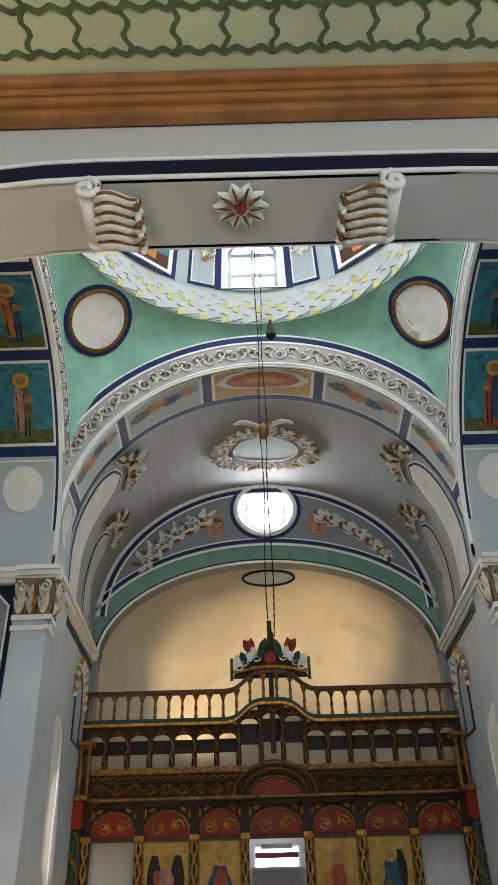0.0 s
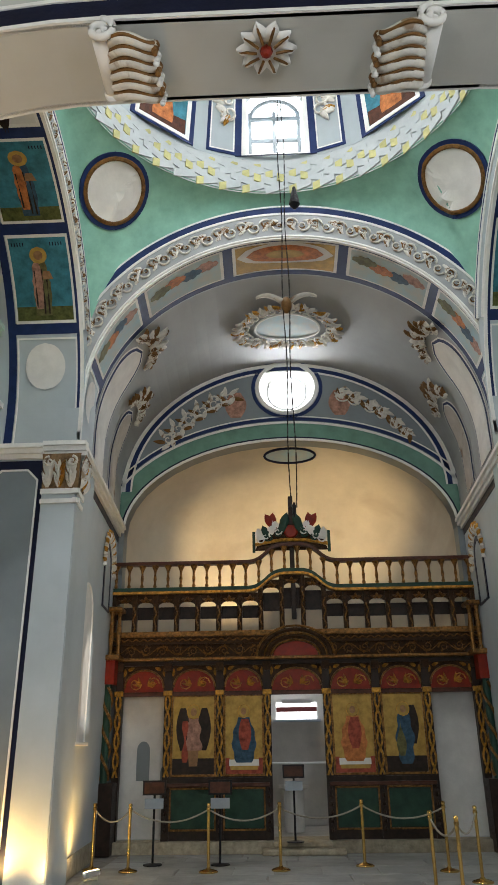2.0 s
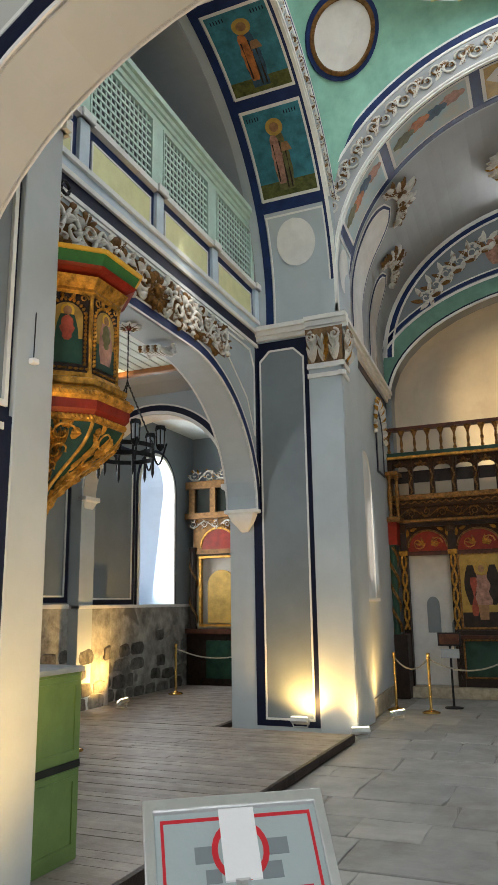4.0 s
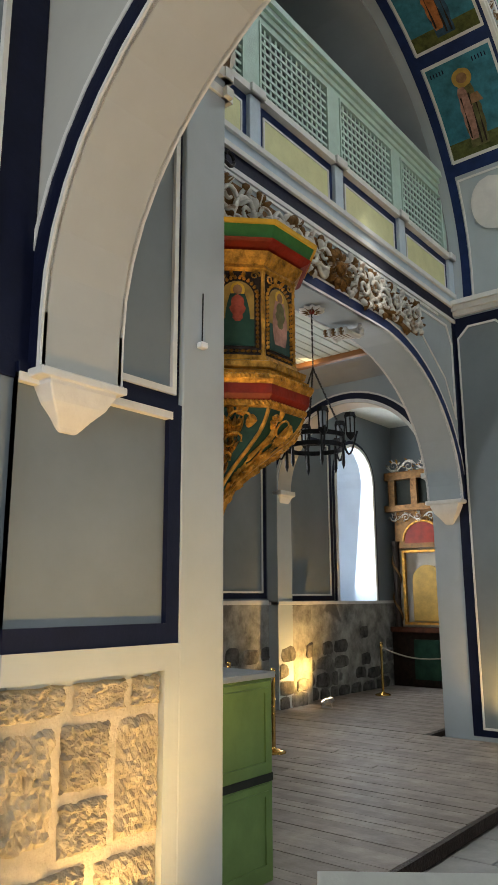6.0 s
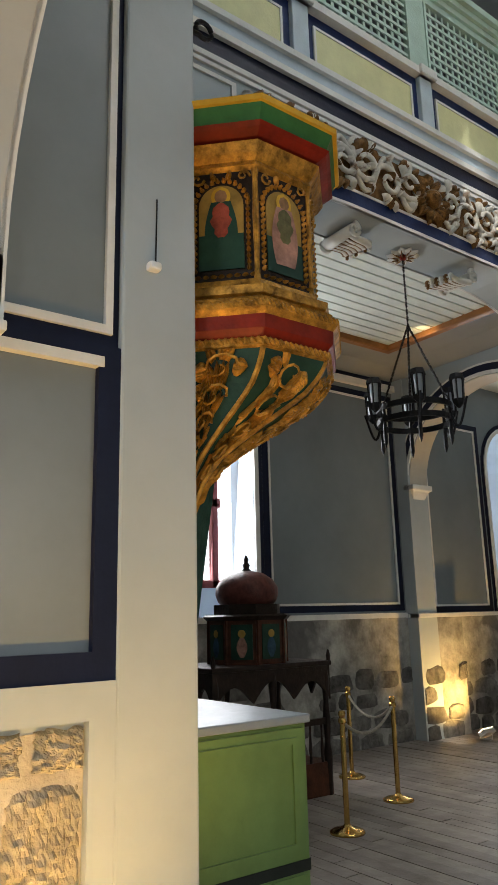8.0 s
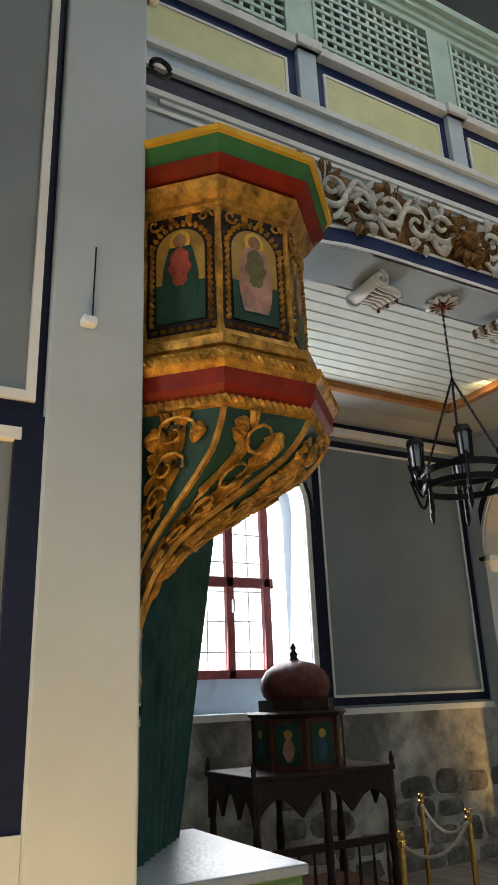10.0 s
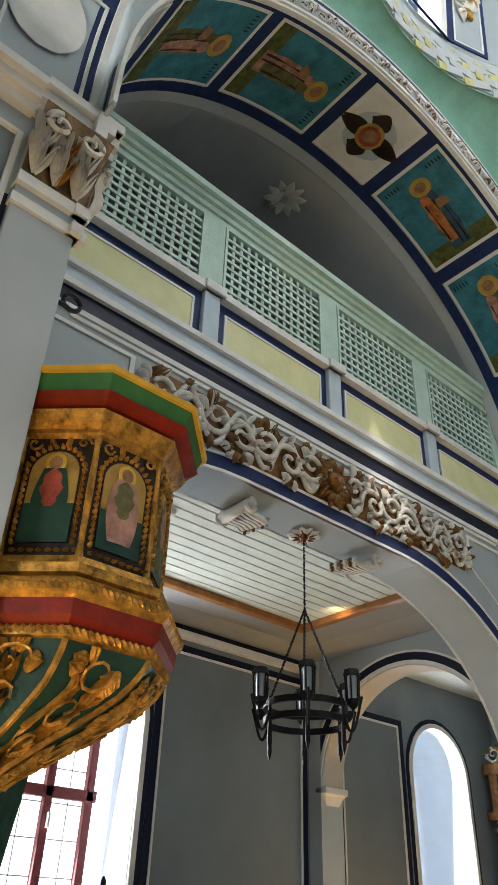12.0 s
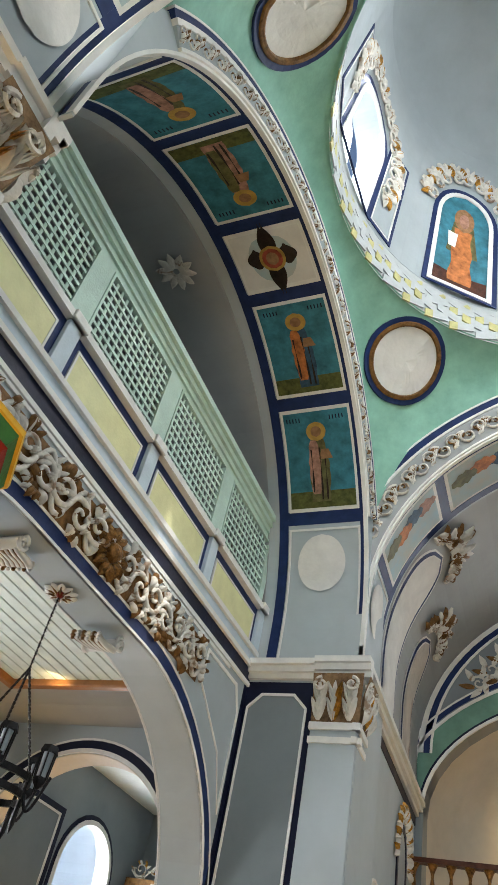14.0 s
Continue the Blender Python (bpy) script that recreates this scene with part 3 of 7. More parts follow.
def rect(u0, u1, z0, z1, c=0.0):
    if c <= 0:
        return [(u0, z0), (u1, z0), (u1, z1), (u0, z1)]
    return [(u0, z0), (u1, z0), (u1, z1 - c), (u1 - c, z1), (u0 + c, z1), (u0, z1 - c)]


def leaf(g, m, u, z, ang, length, w, lift=0.04):
    ca, sa = math.cos(ang), math.sin(ang)
    rows = []
    for i in range(6):
        t = i / 5
        ww = w * math.sin(math.pi * min(1, 0.12 + 0.88 * t)) ** 0.8 * (1 - 0.25 * t)
        curl = lift * math.sin(math.pi * 0.75 * t) + (0.012 if i < 5 else 0)
        cx, cz = u + ca * length * t, z + sa * length * t
        rows.append([m(cx - sa * ww, cz + ca * ww, 0.3 * curl), m(cx - sa * ww * 0.4, cz + ca * ww * 0.4, curl), m(cx, cz, curl * 0.6),
                     m(cx + sa * ww * 0.4, cz - ca * ww * 0.4, curl), m(cx + sa * ww, cz - ca * ww, 0.3 * curl)])
    return g.grid(rows)


def spiral(g, m, u, z, r, ang, turn, thick, turns=1.35, n=18, lift=0.03):
    """a scroll that winds into (u, z)"""
    pts, rad = [], []
    for i in range(n + 1):
        t = i / n
        rr = r * (1 - 0.85 * t)
        a = ang + turn * turns * 2 * math.pi * t
        pts.append(m(u + rr * math.cos(a), z + rr * math.sin(a), lift + 0.02 * t))
        rad.append(thick * (1 - 0.45 * t))
    g.tube(pts, rad, 5)
    return g


def scrollwork(gw, gg, m, u0, u1, zc, h, n, seed=1, lift=0.03):
    """a running acanthus scroll: white-gilt stems in gw, gilded leaves in gg"""
    rs = random.Random(seed)
    step = (u1 - u0) / n
    for i in range(n):
        s = 1 if i % 2 == 0 else -1
        cu = u0 + step * (i + 0.5)
        r = min(step * 0.62, h * 0.4)
        spiral(gw, m, cu, zc + s * h * 0.06, r, math.pi if s > 0 else math.pi, s, h * 0.055, 1.4, 18, lift)
        pts = [m(cu - step * 0.5 + step * t, zc - s * h * 0.36 * math.sin(math.pi * t), lift * 0.7) for t in frange(0, 1, 8)]
        gw.tube(pts, h * 0.045, 5)
        for k in range(9):
            a = rs.uniform(0, 6.28)
            q = rs.uniform(0.5, 1.0)
            leaf(gg if k % 3 == 0 else gw, m, cu + r * q * math.cos(a), zc + r * q * math.sin(a), a + rs.uniform(-0.8, 0.8), h * rs.uniform(0.16, 0.3), h * 0.055, lift * 1.6)
        for k in range(3):
            a = math.pi / 2 * s + rs.uniform(-0.9, 0.9)
            leaf(gw if k % 2 else gg, m, cu + rs.uniform(-0.3, 0.3) * step, zc + s * h * 0.28, a, h * rs.uniform(0.18, 0.28), h * 0.07, lift * 1.4)


def scroll_parts(parent, mw, mg, m, u0, u1, zc, h, n, seed, lift, name="scroll"):
    """a running scroll in which every turn is a part with its own leaves"""
    step = (u1 - u0) / n
    for i in range(n):
        gw, gg = G(), G()
        flip = 1 if i % 2 == 0 else -1
        mm = lambda u, z, off=0.0, flip=flip: m(u, zc + flip * (z - zc), off)
        scrollwork(gw, gg, mm, u0 + step * i, u0 + step * (i + 1), zc, h, 1, seed * 50 + i, lift)
        turn = part(name, gw, mw, parent, smooth=True)
        part(name + "_leaf", gg, mg, turn, smooth=True)


def rosette(g, m, u, z, r, petals=9, lift=0.03):
    for k in range(petals):
        a = 2 * math.pi * k / petals
        leaf(g, m, u + 0.15 * r * math.cos(a), z + 0.15 * r * math.sin(a), a, r * 0.85, r * 0.24, lift)
    return g


# ---- corner fillers over the piers ----
for sx in (-1, 1):
    for sy in (-1, 1):
        xa, xb = (XN - 1.12, (XN if sy < 0 else XE) - 0.006) if sx < 0 else (XS + 0.006, XS + 1.12)
        ya, yb = (YW - 0.86, YW - 0.006) if sy < 0 else (YE + 0.006, YE + 0.93)
        setting("wall_pier_top", G().box(xa, xb, ya, yb, ZC - 0.01, 10.0), "pier", "plastered masonry over a pier")

# ---- pilasters, capitals, panels and cornices of the four piers ----
def capital(mfaces, parent, z0=5.49, z1=6.1):
    """mfaces: (map, u0, u1) of each visible face"""
    for m, u0, u1 in mfaces:
        g = G()
        rows = []
        for z, o in ((z0 + 0.06, 0.06), (z0 + 0.35, 0.09), (z1 - 0.06, 0.15), (z1, 0.17)):
            rows.append([m(u0 - o * 0.4, z, o), m(u1, z, o)])
        part("capital_bell", g.grid(rows), "capbrown", parent)
        g, gg = G(), G()
        w = u1 - u0
        for row, (zz, ln, nn) in enumerate(((z0 + 0.08, 0.27, 3), (z0 + 0.26, 0.28, 3))):
            for k in range(nn):
                uu = u0 + w * (k + 0.5 + (0.0 if row == 0 else 0.0)) / nn
                for da in (-0.32, 0, 0.32):
                    mm = lambda u, z, off=0.0, m=m: m(u, z, off + 0.08)
                    leaf(gg if da > 0 and k == 1 else g, mm, uu, zz, math.pi / 2 + da, ln, w * 0.075, 0.09)
        for uu, s in ((u0 + 0.02, 1), (u1 - 0.06, -1)):
            spiral(g, lambda u, z, off=0.0, m=m: m(u, z, off + 0.13), uu + s * 0.05, z1 - 0.13, 0.09, math.pi / 2, s, 0.024)
        part("acanthus_leaves", g, "plasterw", parent, "white plaster acanthus leaves")
        part("gilded_leaves", gg, "gold", parent, "gilded acanthus leaves")
        g = G()
        plate(g, m, u0 - 0.05, u1 + 0.01, z0 - 0.02, z0 + 0.06, 0.0, 0.085)
        plate(g, m, u0 - 0.06, u1 + 0.01, z0 - 0.17, z0 - 0.1, 0.0, 0.07)
        part("necking", g, "white", parent)


def cornice(g, m, u0, u1, ztop=ZC):
    for z0, z1, o in ((ztop - 0.22, ztop - 0.15, 0.06), (ztop - 0.15, ztop - 0.07, 0.11), (ztop - 0.07, ztop, 0.16)):
        plate(g, m, u0, u1, z0, z1, -0.02, o)
    return g


def pier_face(m, pil, wide, parent, side):
    """pilaster strip, framed panel and cornice of one pier face; u runs from the corner"""
    po = 0.046 if side == "n" else 0.05
    part("pilaster", plate(G(), m, -po, pil, 0.0, 6.0, -0.01, po), "pier", parent, bevel=0.012)
    part("cornice", cornice(G(), m, -0.17, pil + 0.02, ZC + 0.03), "white", parent, "white moulded cornice")
    part("cornice", cornice(G(), m, pil + 0.02, wide, ZC), "white", parent, "white moulded cornice")
    if side == "n":
        part("blue_border", plate(G(), m, pil + 0.001, wide, 0.06, 6.05, -0.01, 0.012), "blue", parent)
        o, i = rect(pil + 0.08, wide - 0.15, 0.15, 5.9, 0.17), rect(pil + 0.105, wide - 0.175, 0.18, 5.87, 0.16)
        part("panel_moulding", frame_poly(G(), m, o, i, 0.0, 0.034), "white", parent)
        part("panel_field", poly_plate(G(), m, i, 0.0, 0.02), "panel", parent, "grey plaster panel field")
    else:
        part("blue_border", plate(G(), m, pil - 0.06, pil + 0.035, 2.97, 5.4, -0.01, 0.012), "blue", parent)
        part("blue_border", plate(G(), m, pil + 0.035, wide - 0.0, 2.97, 3.09, -0.01, 0.012), "blue", parent)
        o, i = rect(pil + 0.035, wide - 0.005, 3.09, 5.9), rect(pil + 0.07, wide - 0.01, 3.13, 5.87)
        part("panel_moulding", frame_poly(G(), m, o, i, 0.0, 0.03), "white", parent)
        part("panel_field", poly_plate(G(), m, i, 0.0, 0.006), "panel", parent, "grey plaster panel field")
        part("blue_border", plate(G(), m, 1.385, 1.62, 2.95, 5.7, -0.01, 0.012), "blue", parent)
        part("panel_moulding", plate(G(), m, 1.62, 1.65, 2.95, 5.7, -0.01, 0.03), "white", parent)
        # lower recessed panel and stone window under it
        w2 = 1.45
        o, i = rect(pil - 0.03, w2, 1.66, 3.03), rect(pil + 0.1, w2, 1.77, 2.95)
        part("blue_border", frame_poly(G(), m, o, i, 0.0, 0.04), "blue", parent, "scuffed dark blue frame")
        part("panel_field", poly_plate(G(), m, rect(pil + 0.1, w2, 1.77, 2.95), 0.0, 0.005), "panel", parent, "glossy grey plaster panel field")
        part("panel_moulding", plate(G(), m, pil + 0.08, w2, 2.93, 2.975, 0.0, 0.05), "white", parent)
        o, i = rect(pil + 0.0, w2, -0.01, 1.66), rect(pil + 0.11, w2 - 0.0, 0.12, 1.52)
        part("plaster_border", frame_poly(G(), m, o, i, 0.0, 0.05), "pier", parent)


NW_J = face(XN, YW, 0, -1, 1, 0)
NW_N = face(XN, YW, -1, 0, 0, 1)
NE_W = face(XE, YE, -1, 0, 0, -1)
NE_S = face(XE, YE, -0.064, 1, 1, 0.064)
SE_W = face(XS, YE, 1, 0, 0, -1)
SE_S = face(XS, YE, 0.064, 1, -1, 0.064)
SW_J = face(XS, YW, 0, -1, -1, 0)
SW_N = face(XS, YW, 1, 0, 0, 1)
for ob, fw, fn_ in ((pier_nw, NW_J, NW_N), (pier_sw, SW_J, SW_N)):
    pier_face(fw, 0.33, 0.88, ob, "w")
    pier_face(fn_, 0.46, 1.16, ob, "n")
    capital(((fw, -0.05, 0.33), (fn_, -0.05, 0.46)), ob)
for ob, fw, fs in ((pier_ne, NE_W, NE_S), (pier_se, SE_W, SE_S)):
    pier_face(fw, 0.5, 1.5, ob, "n")
    part("pilaster", plate(G(), fs, 0.0, 0.4, 0.0, 6.0, -0.01, 0.05), "pier", ob)
    capital(((fw, -0.05, 0.5), (fs, -0.05, 0.4)), ob)
    part("cornice", cornice(G(), fs, 0.0, YT - YE), "white", ob, "white moulded cornice")
    part("cornice_band", plate(G(), fs, 0.42, YT - YE, ZC - 0.36, ZC - 0.22, -0.01, 0.012), "blue", ob)

# ---- gallery fronts ----
def gallery_front(key, rich):
    fn, hb = FN[key], HB[key]
    pil, d0, d1 = PIL[key]
    arch = arches[key][0]
    m = lambda u, z, off=0.0: fn(u, d0 - off, z)
    W = hb - 0.0
    par = tagged(new("gallery_parapet"), "pale blue gallery front with cream panels and green lattice screens", "balustrade")
    bands = ((5.98, 6.03, "white", 0.03), (6.03, 6.2, "blue", 0.012), (6.2, 6.26, "white", 0.05), (6.26, 6.38, "paleblue", 0.03), (6.38, 6.44, "white", 0.07), (6.44, 6.98, "midblue", 0.0), (6.98, 7.06, "white", 0.08))
    for z0, z1, mt, o in bands:
        part("band", plate(G(), m, -W, W, z0, z1, -0.12, o), mt, par)
    n = 5 if key == "w" else 4
    pitch = 1.62
    posts = [0.09 + (i - 2) * pitch for i in range(5)]
    posts = [p for p in posts if abs(p) < hb]
    ends = [-W] + posts + [W]
    for a, b in zip(ends, ends[1:]):
        if b - a < 0.5:
            continue
        ia, ib = a + 0.2, b - 0.2
        part("panel_frame", frame_poly(G(), m, rect(ia - 0.025, ib + 0.025, 6.475, 6.865), rect(ia, ib, 6.5, 6.84), 0.0, 0.018), "white", par)
        part("cream_panel", plate(G(), m, ia, ib, 6.5, 6.84, 0.0, 0.01), "yellow", par, "cream yellow painted panel")
        # lattice screen
        la, lb = a + 0.1, b - 0.1
        fr = frame_poly(G(), m, rect(la - 0.1, lb + 0.1, 7.06, 8.12), rect(la + 0.06, lb - 0.06, 7.12, 8.0), -0.05, 0.0)
        part("lattice_frame", fr, "mint", par, "pale green wooden frame")
        part("frame_bead", frame_poly(G(), m, rect(la + 0.03, lb - 0.03, 7.09, 8.03), rect(la + 0.06, lb - 0.06, 7.12, 8.0), 0.0, 0.015), "mint", par)
        g = G()
        s = 0.105
        w, h = lb - la - 0.12, 0.88
        nu, nz = int(w / s), int(h / s)
        for k in range(1, nu + 1):
            u = la + 0.06 + w * k / (nu + 1)
            plate(g, m, u - 0.017, u + 0.017, 7.12, 8.0, -0.03, -0.015)
        for k in range(1, nz + 1):
            z = 7.12 + h * k / (nz + 1)
            plate(g, m, la + 0.06, lb - 0.06, z - 0.017, z + 0.017, -0.02, -0.006)
        part("lattice", g, "mint", par, "pale green square lattice")
    for p in posts:
        part("post", plate(G(), m, p - 0.09, p + 0.09, 6.44, 6.99, -0.02, 0.05), "paleblue", par, bevel=0.008)
        part("post_cap", plate(G(), m, p - 0.12, p + 0.12, 6.98, 7.08, -0.02, 0.11), "white", par, bevel=0.012)
    for z0, z1, o in ((8.1, 8.17, 0.03), (8.17, 8.24, 0.07), (8.24, 8.32, 0.12)):
        part("top_rail", plate(G(), m, -W, W, z0, z1, -0.1, o), "mint", par)
    # spandrel frames on the wall above the low arch
    for s in (1, -1):
        tri = [(s * (hb - 0.14), 5.6), (s * (hb - 0.16), 4.45), (s * (hb - 0.46), 5.0), (s * (hb - 1.2), 5.5), (s * (hb - 1.2), 5.88), (s * (hb - 0.32), 5.88)]
        part("spandrel_band", plate(G(), m, *sorted((s * (hb - 0.1), s * (hb + 0.01))), 3.4, 5.97, 0.0, 0.01), "blue", arch)
        cu, cz = sum(p[0] for p in tri) / 6, sum(p[1] for p in tri) / 6
        inn = [(u + (cu - u) * 0.07, z + (cz - z) * 0.07) for u, z in tri]
        part("spandrel_moulding", frame_poly(G(), m, tri, inn, 0.0, 0.016), "white", arch)
    part("frieze_moulding", plate(G(), m, -hb + 0.6, hb - 0.6, 5.93, 5.965, 0.0, 0.02), "white", arch)
    # relief above the arch
    if rich:
        rel = tagged(new("acanthus_relief"), "carved white and gilded acanthus scroll relief on the gallery arch", "relief")
        scroll_parts(rel, "plasterw", "acanthusbrown", m, -2.1, -0.15, 5.64, 0.58, 7, 3, 0.05)
        scroll_parts(rel, "plasterw", "acanthusbrown", m, 0.15, 2.1, 5.64, 0.58, 7, 4, 0.05)
        part("relief_ground", plate(G(), m, -2.1, 2.1, 5.42, 5.88, 0.0, 0.006), "acanthusbrown", rel, "brown painted ground")
        g = G()
        rosette(g, m, 0, 5.62, 0.26, 11, 0.1)
        g.ball(m(0, 5.62, 0.06), 0.1, 8)
        part("centre_flower", g, "goldscreen", rel, "brown gilt centre flower", smooth=True)
    # soffit rosette and volute brackets
    dm = (d0 + d1) / 2
    du = -0.19 if key == "w" else 0.0
    dr = dm + (0.07 if key == "w" else 0.07)
    zt = 5.2 if key == "w" else 5.24
    sm = lambda u, z, off=0.0: fn(u + du, dr + z, zt - off)
    r = thing("soffit_rosette", "white plaster rosette with dark red hub on the soffit", "rosette", "soffit rosettes")
    for k in range(10):
        a = 2 * math.pi * k / 10
        pt = part("petal", leaf(G(), sm, 0.03 * math.cos(a), 0.03 * math.sin(a), a, 0.13, 0.05, 0.04), "white", r, smooth=True)
        part("petal_rib", G().tube([sm(q * math.cos(a), q * math.sin(a), 0.045 + 0.2 * (0.1 - q)) for q in (0.05, 0.08, 0.11, 0.14)], 0.008, 5), "acanthusbrown", pt)
    part("hub", G().ball(sm(0, 0, 0.04), 0.035, 6), "redpaint", r)
    for s in (1, -1):
        br = tagged(new("volute_bracket"), "white and gilded fluted scroll bracket under the gallery arch", "bracket", "volute brackets")

        def flow(t, k, drop=0.0, s=s):
            """line k of the fluted body, from its outer roll to its curled inner tip"""
            u = 0.83 - 0.26 * t
            z = zt - 0.045 - (0.14 - 0.012 * k) * math.sin(math.pi * (0.1 + 0.8 * t)) ** 0.7 - drop
            d = dr - 0.15 + 0.058 * k + 0.045 * math.sin(math.pi * (1.6 * t - 0.2)) * (1 if key == "w" else -1)
            return fn(du + s * u, d, z)
        for k in range(6):
            part("flute", G().tube([flow(t, k) for t in frange(0, 1, 14)], [0.027 + 0.006 * math.sin(math.pi * t) for t in frange(0, 1, 14)], 7), "plasterw", br, smooth=True)
            part("flute_line", G().tube([flow(t, k + 0.5, 0.018) for t in frange(0, 1, 14)], 0.011, 5), "acanthusbrown", br, "brown gilt line", smooth=True)
            g = G()
            for q in range(3):
                p = flow(1.0, k)
                g.ball((p[0], p[1], p[2] - 0.0 - 0.028 * q), 0.027 - 0.005 * q, 6)
            part("curled_tip", g, "acanthusbrown" if k % 2 else "white", br, smooth=True)
        for dd in (dr - 0.18, dr + 0.2):
            g = G()
            pts = [fn(du + s * (0.83 + (0.075 - 0.06 * t) * math.cos(2.8 * math.pi * t + 1.6)), dd, zt - 0.08 + (0.075 - 0.06 * t) * math.sin(2.8 * math.pi * t + 1.6)) for t in frange(0, 1, 26)]
            part("volute_spiral", g.tube(pts, 0.02, 6), "white", br, smooth=True)
        part("volute_roll", G().tube([fn(du + s * 0.83, dr - 0.17, zt - 0.08), fn(du + s * 0.83, dr + 0.19, zt - 0.08)], 0.056, 12), "white", br, smooth=True)
    return par


for k in "nsw":
    gallery_front(k, k == "n")

# ---- painted arch soffits ----
def soffit_map(key):
    fn = FN.get(key, side_e)
    zs, rise, a = ARCH[key]

    def m(t, d, off=0.0):
        """t: degrees round the arch; below 0 and above 180 the straight legs"""
        if t < 0 or t > 180:
            zz = zs + (t if t < 0 else 180 - t) * 0.06
            return fn((a - off) * (1 if t < 0 else -1), d, zz)
        r = radians(t)
        nx, nz = math.cos(r) / a, math.sin(r) / rise
        k = math.hypot(nx, nz)
        return fn(a * math.cos(r) - off * nx / k, d, zs + rise * math.sin(r) - off * nz / k)
    return m


def sheet(m, t0, t1, d0, d1, off, n=8):
    g = G()
    return g.solid([[m(t, d0, 0.0), m(t, d1, 0.0), m(t, d1, off), m(t, d0, off)] for t in frange(t0, t1, n)])


def blob(m, t0, t1, dc, wf, off, n=10):
    """a painted shape: half width wf(0..1) along t0..t1"""
    g = G()
    rows = []
    for i in range(n + 1):
        x = i / n
        t = t0 + (t1 - t0) * x
        w = max(0.002, wf(x))
        rows.append([m(t, dc - w, off), m(t, dc, off), m(t, dc + w, off)])
    return g.grid(rows)


ROBES = (("robe_olive", "robe_pink"), ("robe_blue", "robe_orange"), ("robe_red", "robe_blue"), ("robe_pink", "robe_olive"))


def saint_panel(parent, m, t0, t1, d0, d1, seed, ground="teal"):
    """one framed painted panel on an arch soffit"""
    rs = random.Random(seed)
    part("white_border", sheet(m, t0, t1, d0, d1, 0.012), "white", parent)
    e = (t1 - t0) * 0.035
    part("painted_ground", sheet(m, t0 + e, t1 - e, d0 + 0.035, d1 - 0.035, 0.016), ground, parent, "teal painted ground")
    w = d1 - d0
    T = lambda x: t0 + e + (t1 - t0 - 2 * e) * x
    part("painted_earth", sheet(m, T(0), T(0.17), d0 + 0.035, d1 - 0.035, 0.019, 3), "icongreen", parent)
    dc = (d0 + d1) / 2 + rs.uniform(-0.02, 0.02)
    ra, rb = ROBES[seed % 4]
    part("painted_robe", blob(m, T(0.06), T(0.72), dc, lambda x: w * (0.13 - 0.035 * x + 0.035 * math.sin(3.1 * x) ** 2 + 0.008 * math.sin(23 * x)), 0.023), ra, parent)
    part("painted_cloak", blob(m, T(0.14), T(0.7), dc + w * 0.06, lambda x: w * (0.03 + 0.055 * math.sin(2.4 * x + 0.4) + 0.01 * math.sin(23 * x)), 0.026), rb, parent)
    for df, xa, xb in ((-0.09, 0.08, 0.5), (-0.02, 0.08, 0.62), (0.1, 0.16, 0.6)):
        part("painted_fold", blob(m, T(xa), T(xb), dc + w * df, lambda x: 0.009 + 0.006 * math.sin(7 * x), 0.0285), "darkwood", parent)
    part("painted_arm", blob(m, T(0.5), T(0.6), dc - w * 0.1, lambda x: w * (0.1 - 0.05 * x), 0.0275), "skin", parent)
    circ = lambda r: (lambda x: r * math.sqrt(max(0, 1 - (2 * x - 1) ** 2)))
    arc = (t1 - t0) * 0.058
    dt = (t1 - t0) * 0.095
    tc = T(0.79)
    part("painted_halo", blob(m, tc - dt, tc + dt, dc, circ(w * 0.14), 0.026), "halo", parent)
    part("painted_head", blob(m, tc - dt * 0.55, tc + dt * 0.55, dc, circ(w * 0.075), 0.03), "skin", parent)
    for s in (-1, 1):
        g = G()
        for k in range(5):
            x = dc + s * w * (0.22 + 0.045 * k)
            g.add([m(T(0.9), x - 0.008, 0.022), m(T(0.9), x + 0.008, 0.022), m(T(0.945), x + 0.008, 0.022), m(T(0.945), x - 0.008, 0.022)], [(0, 1, 2, 3)])
        part("inscription_marks", g, "blue", parent)
    return parent


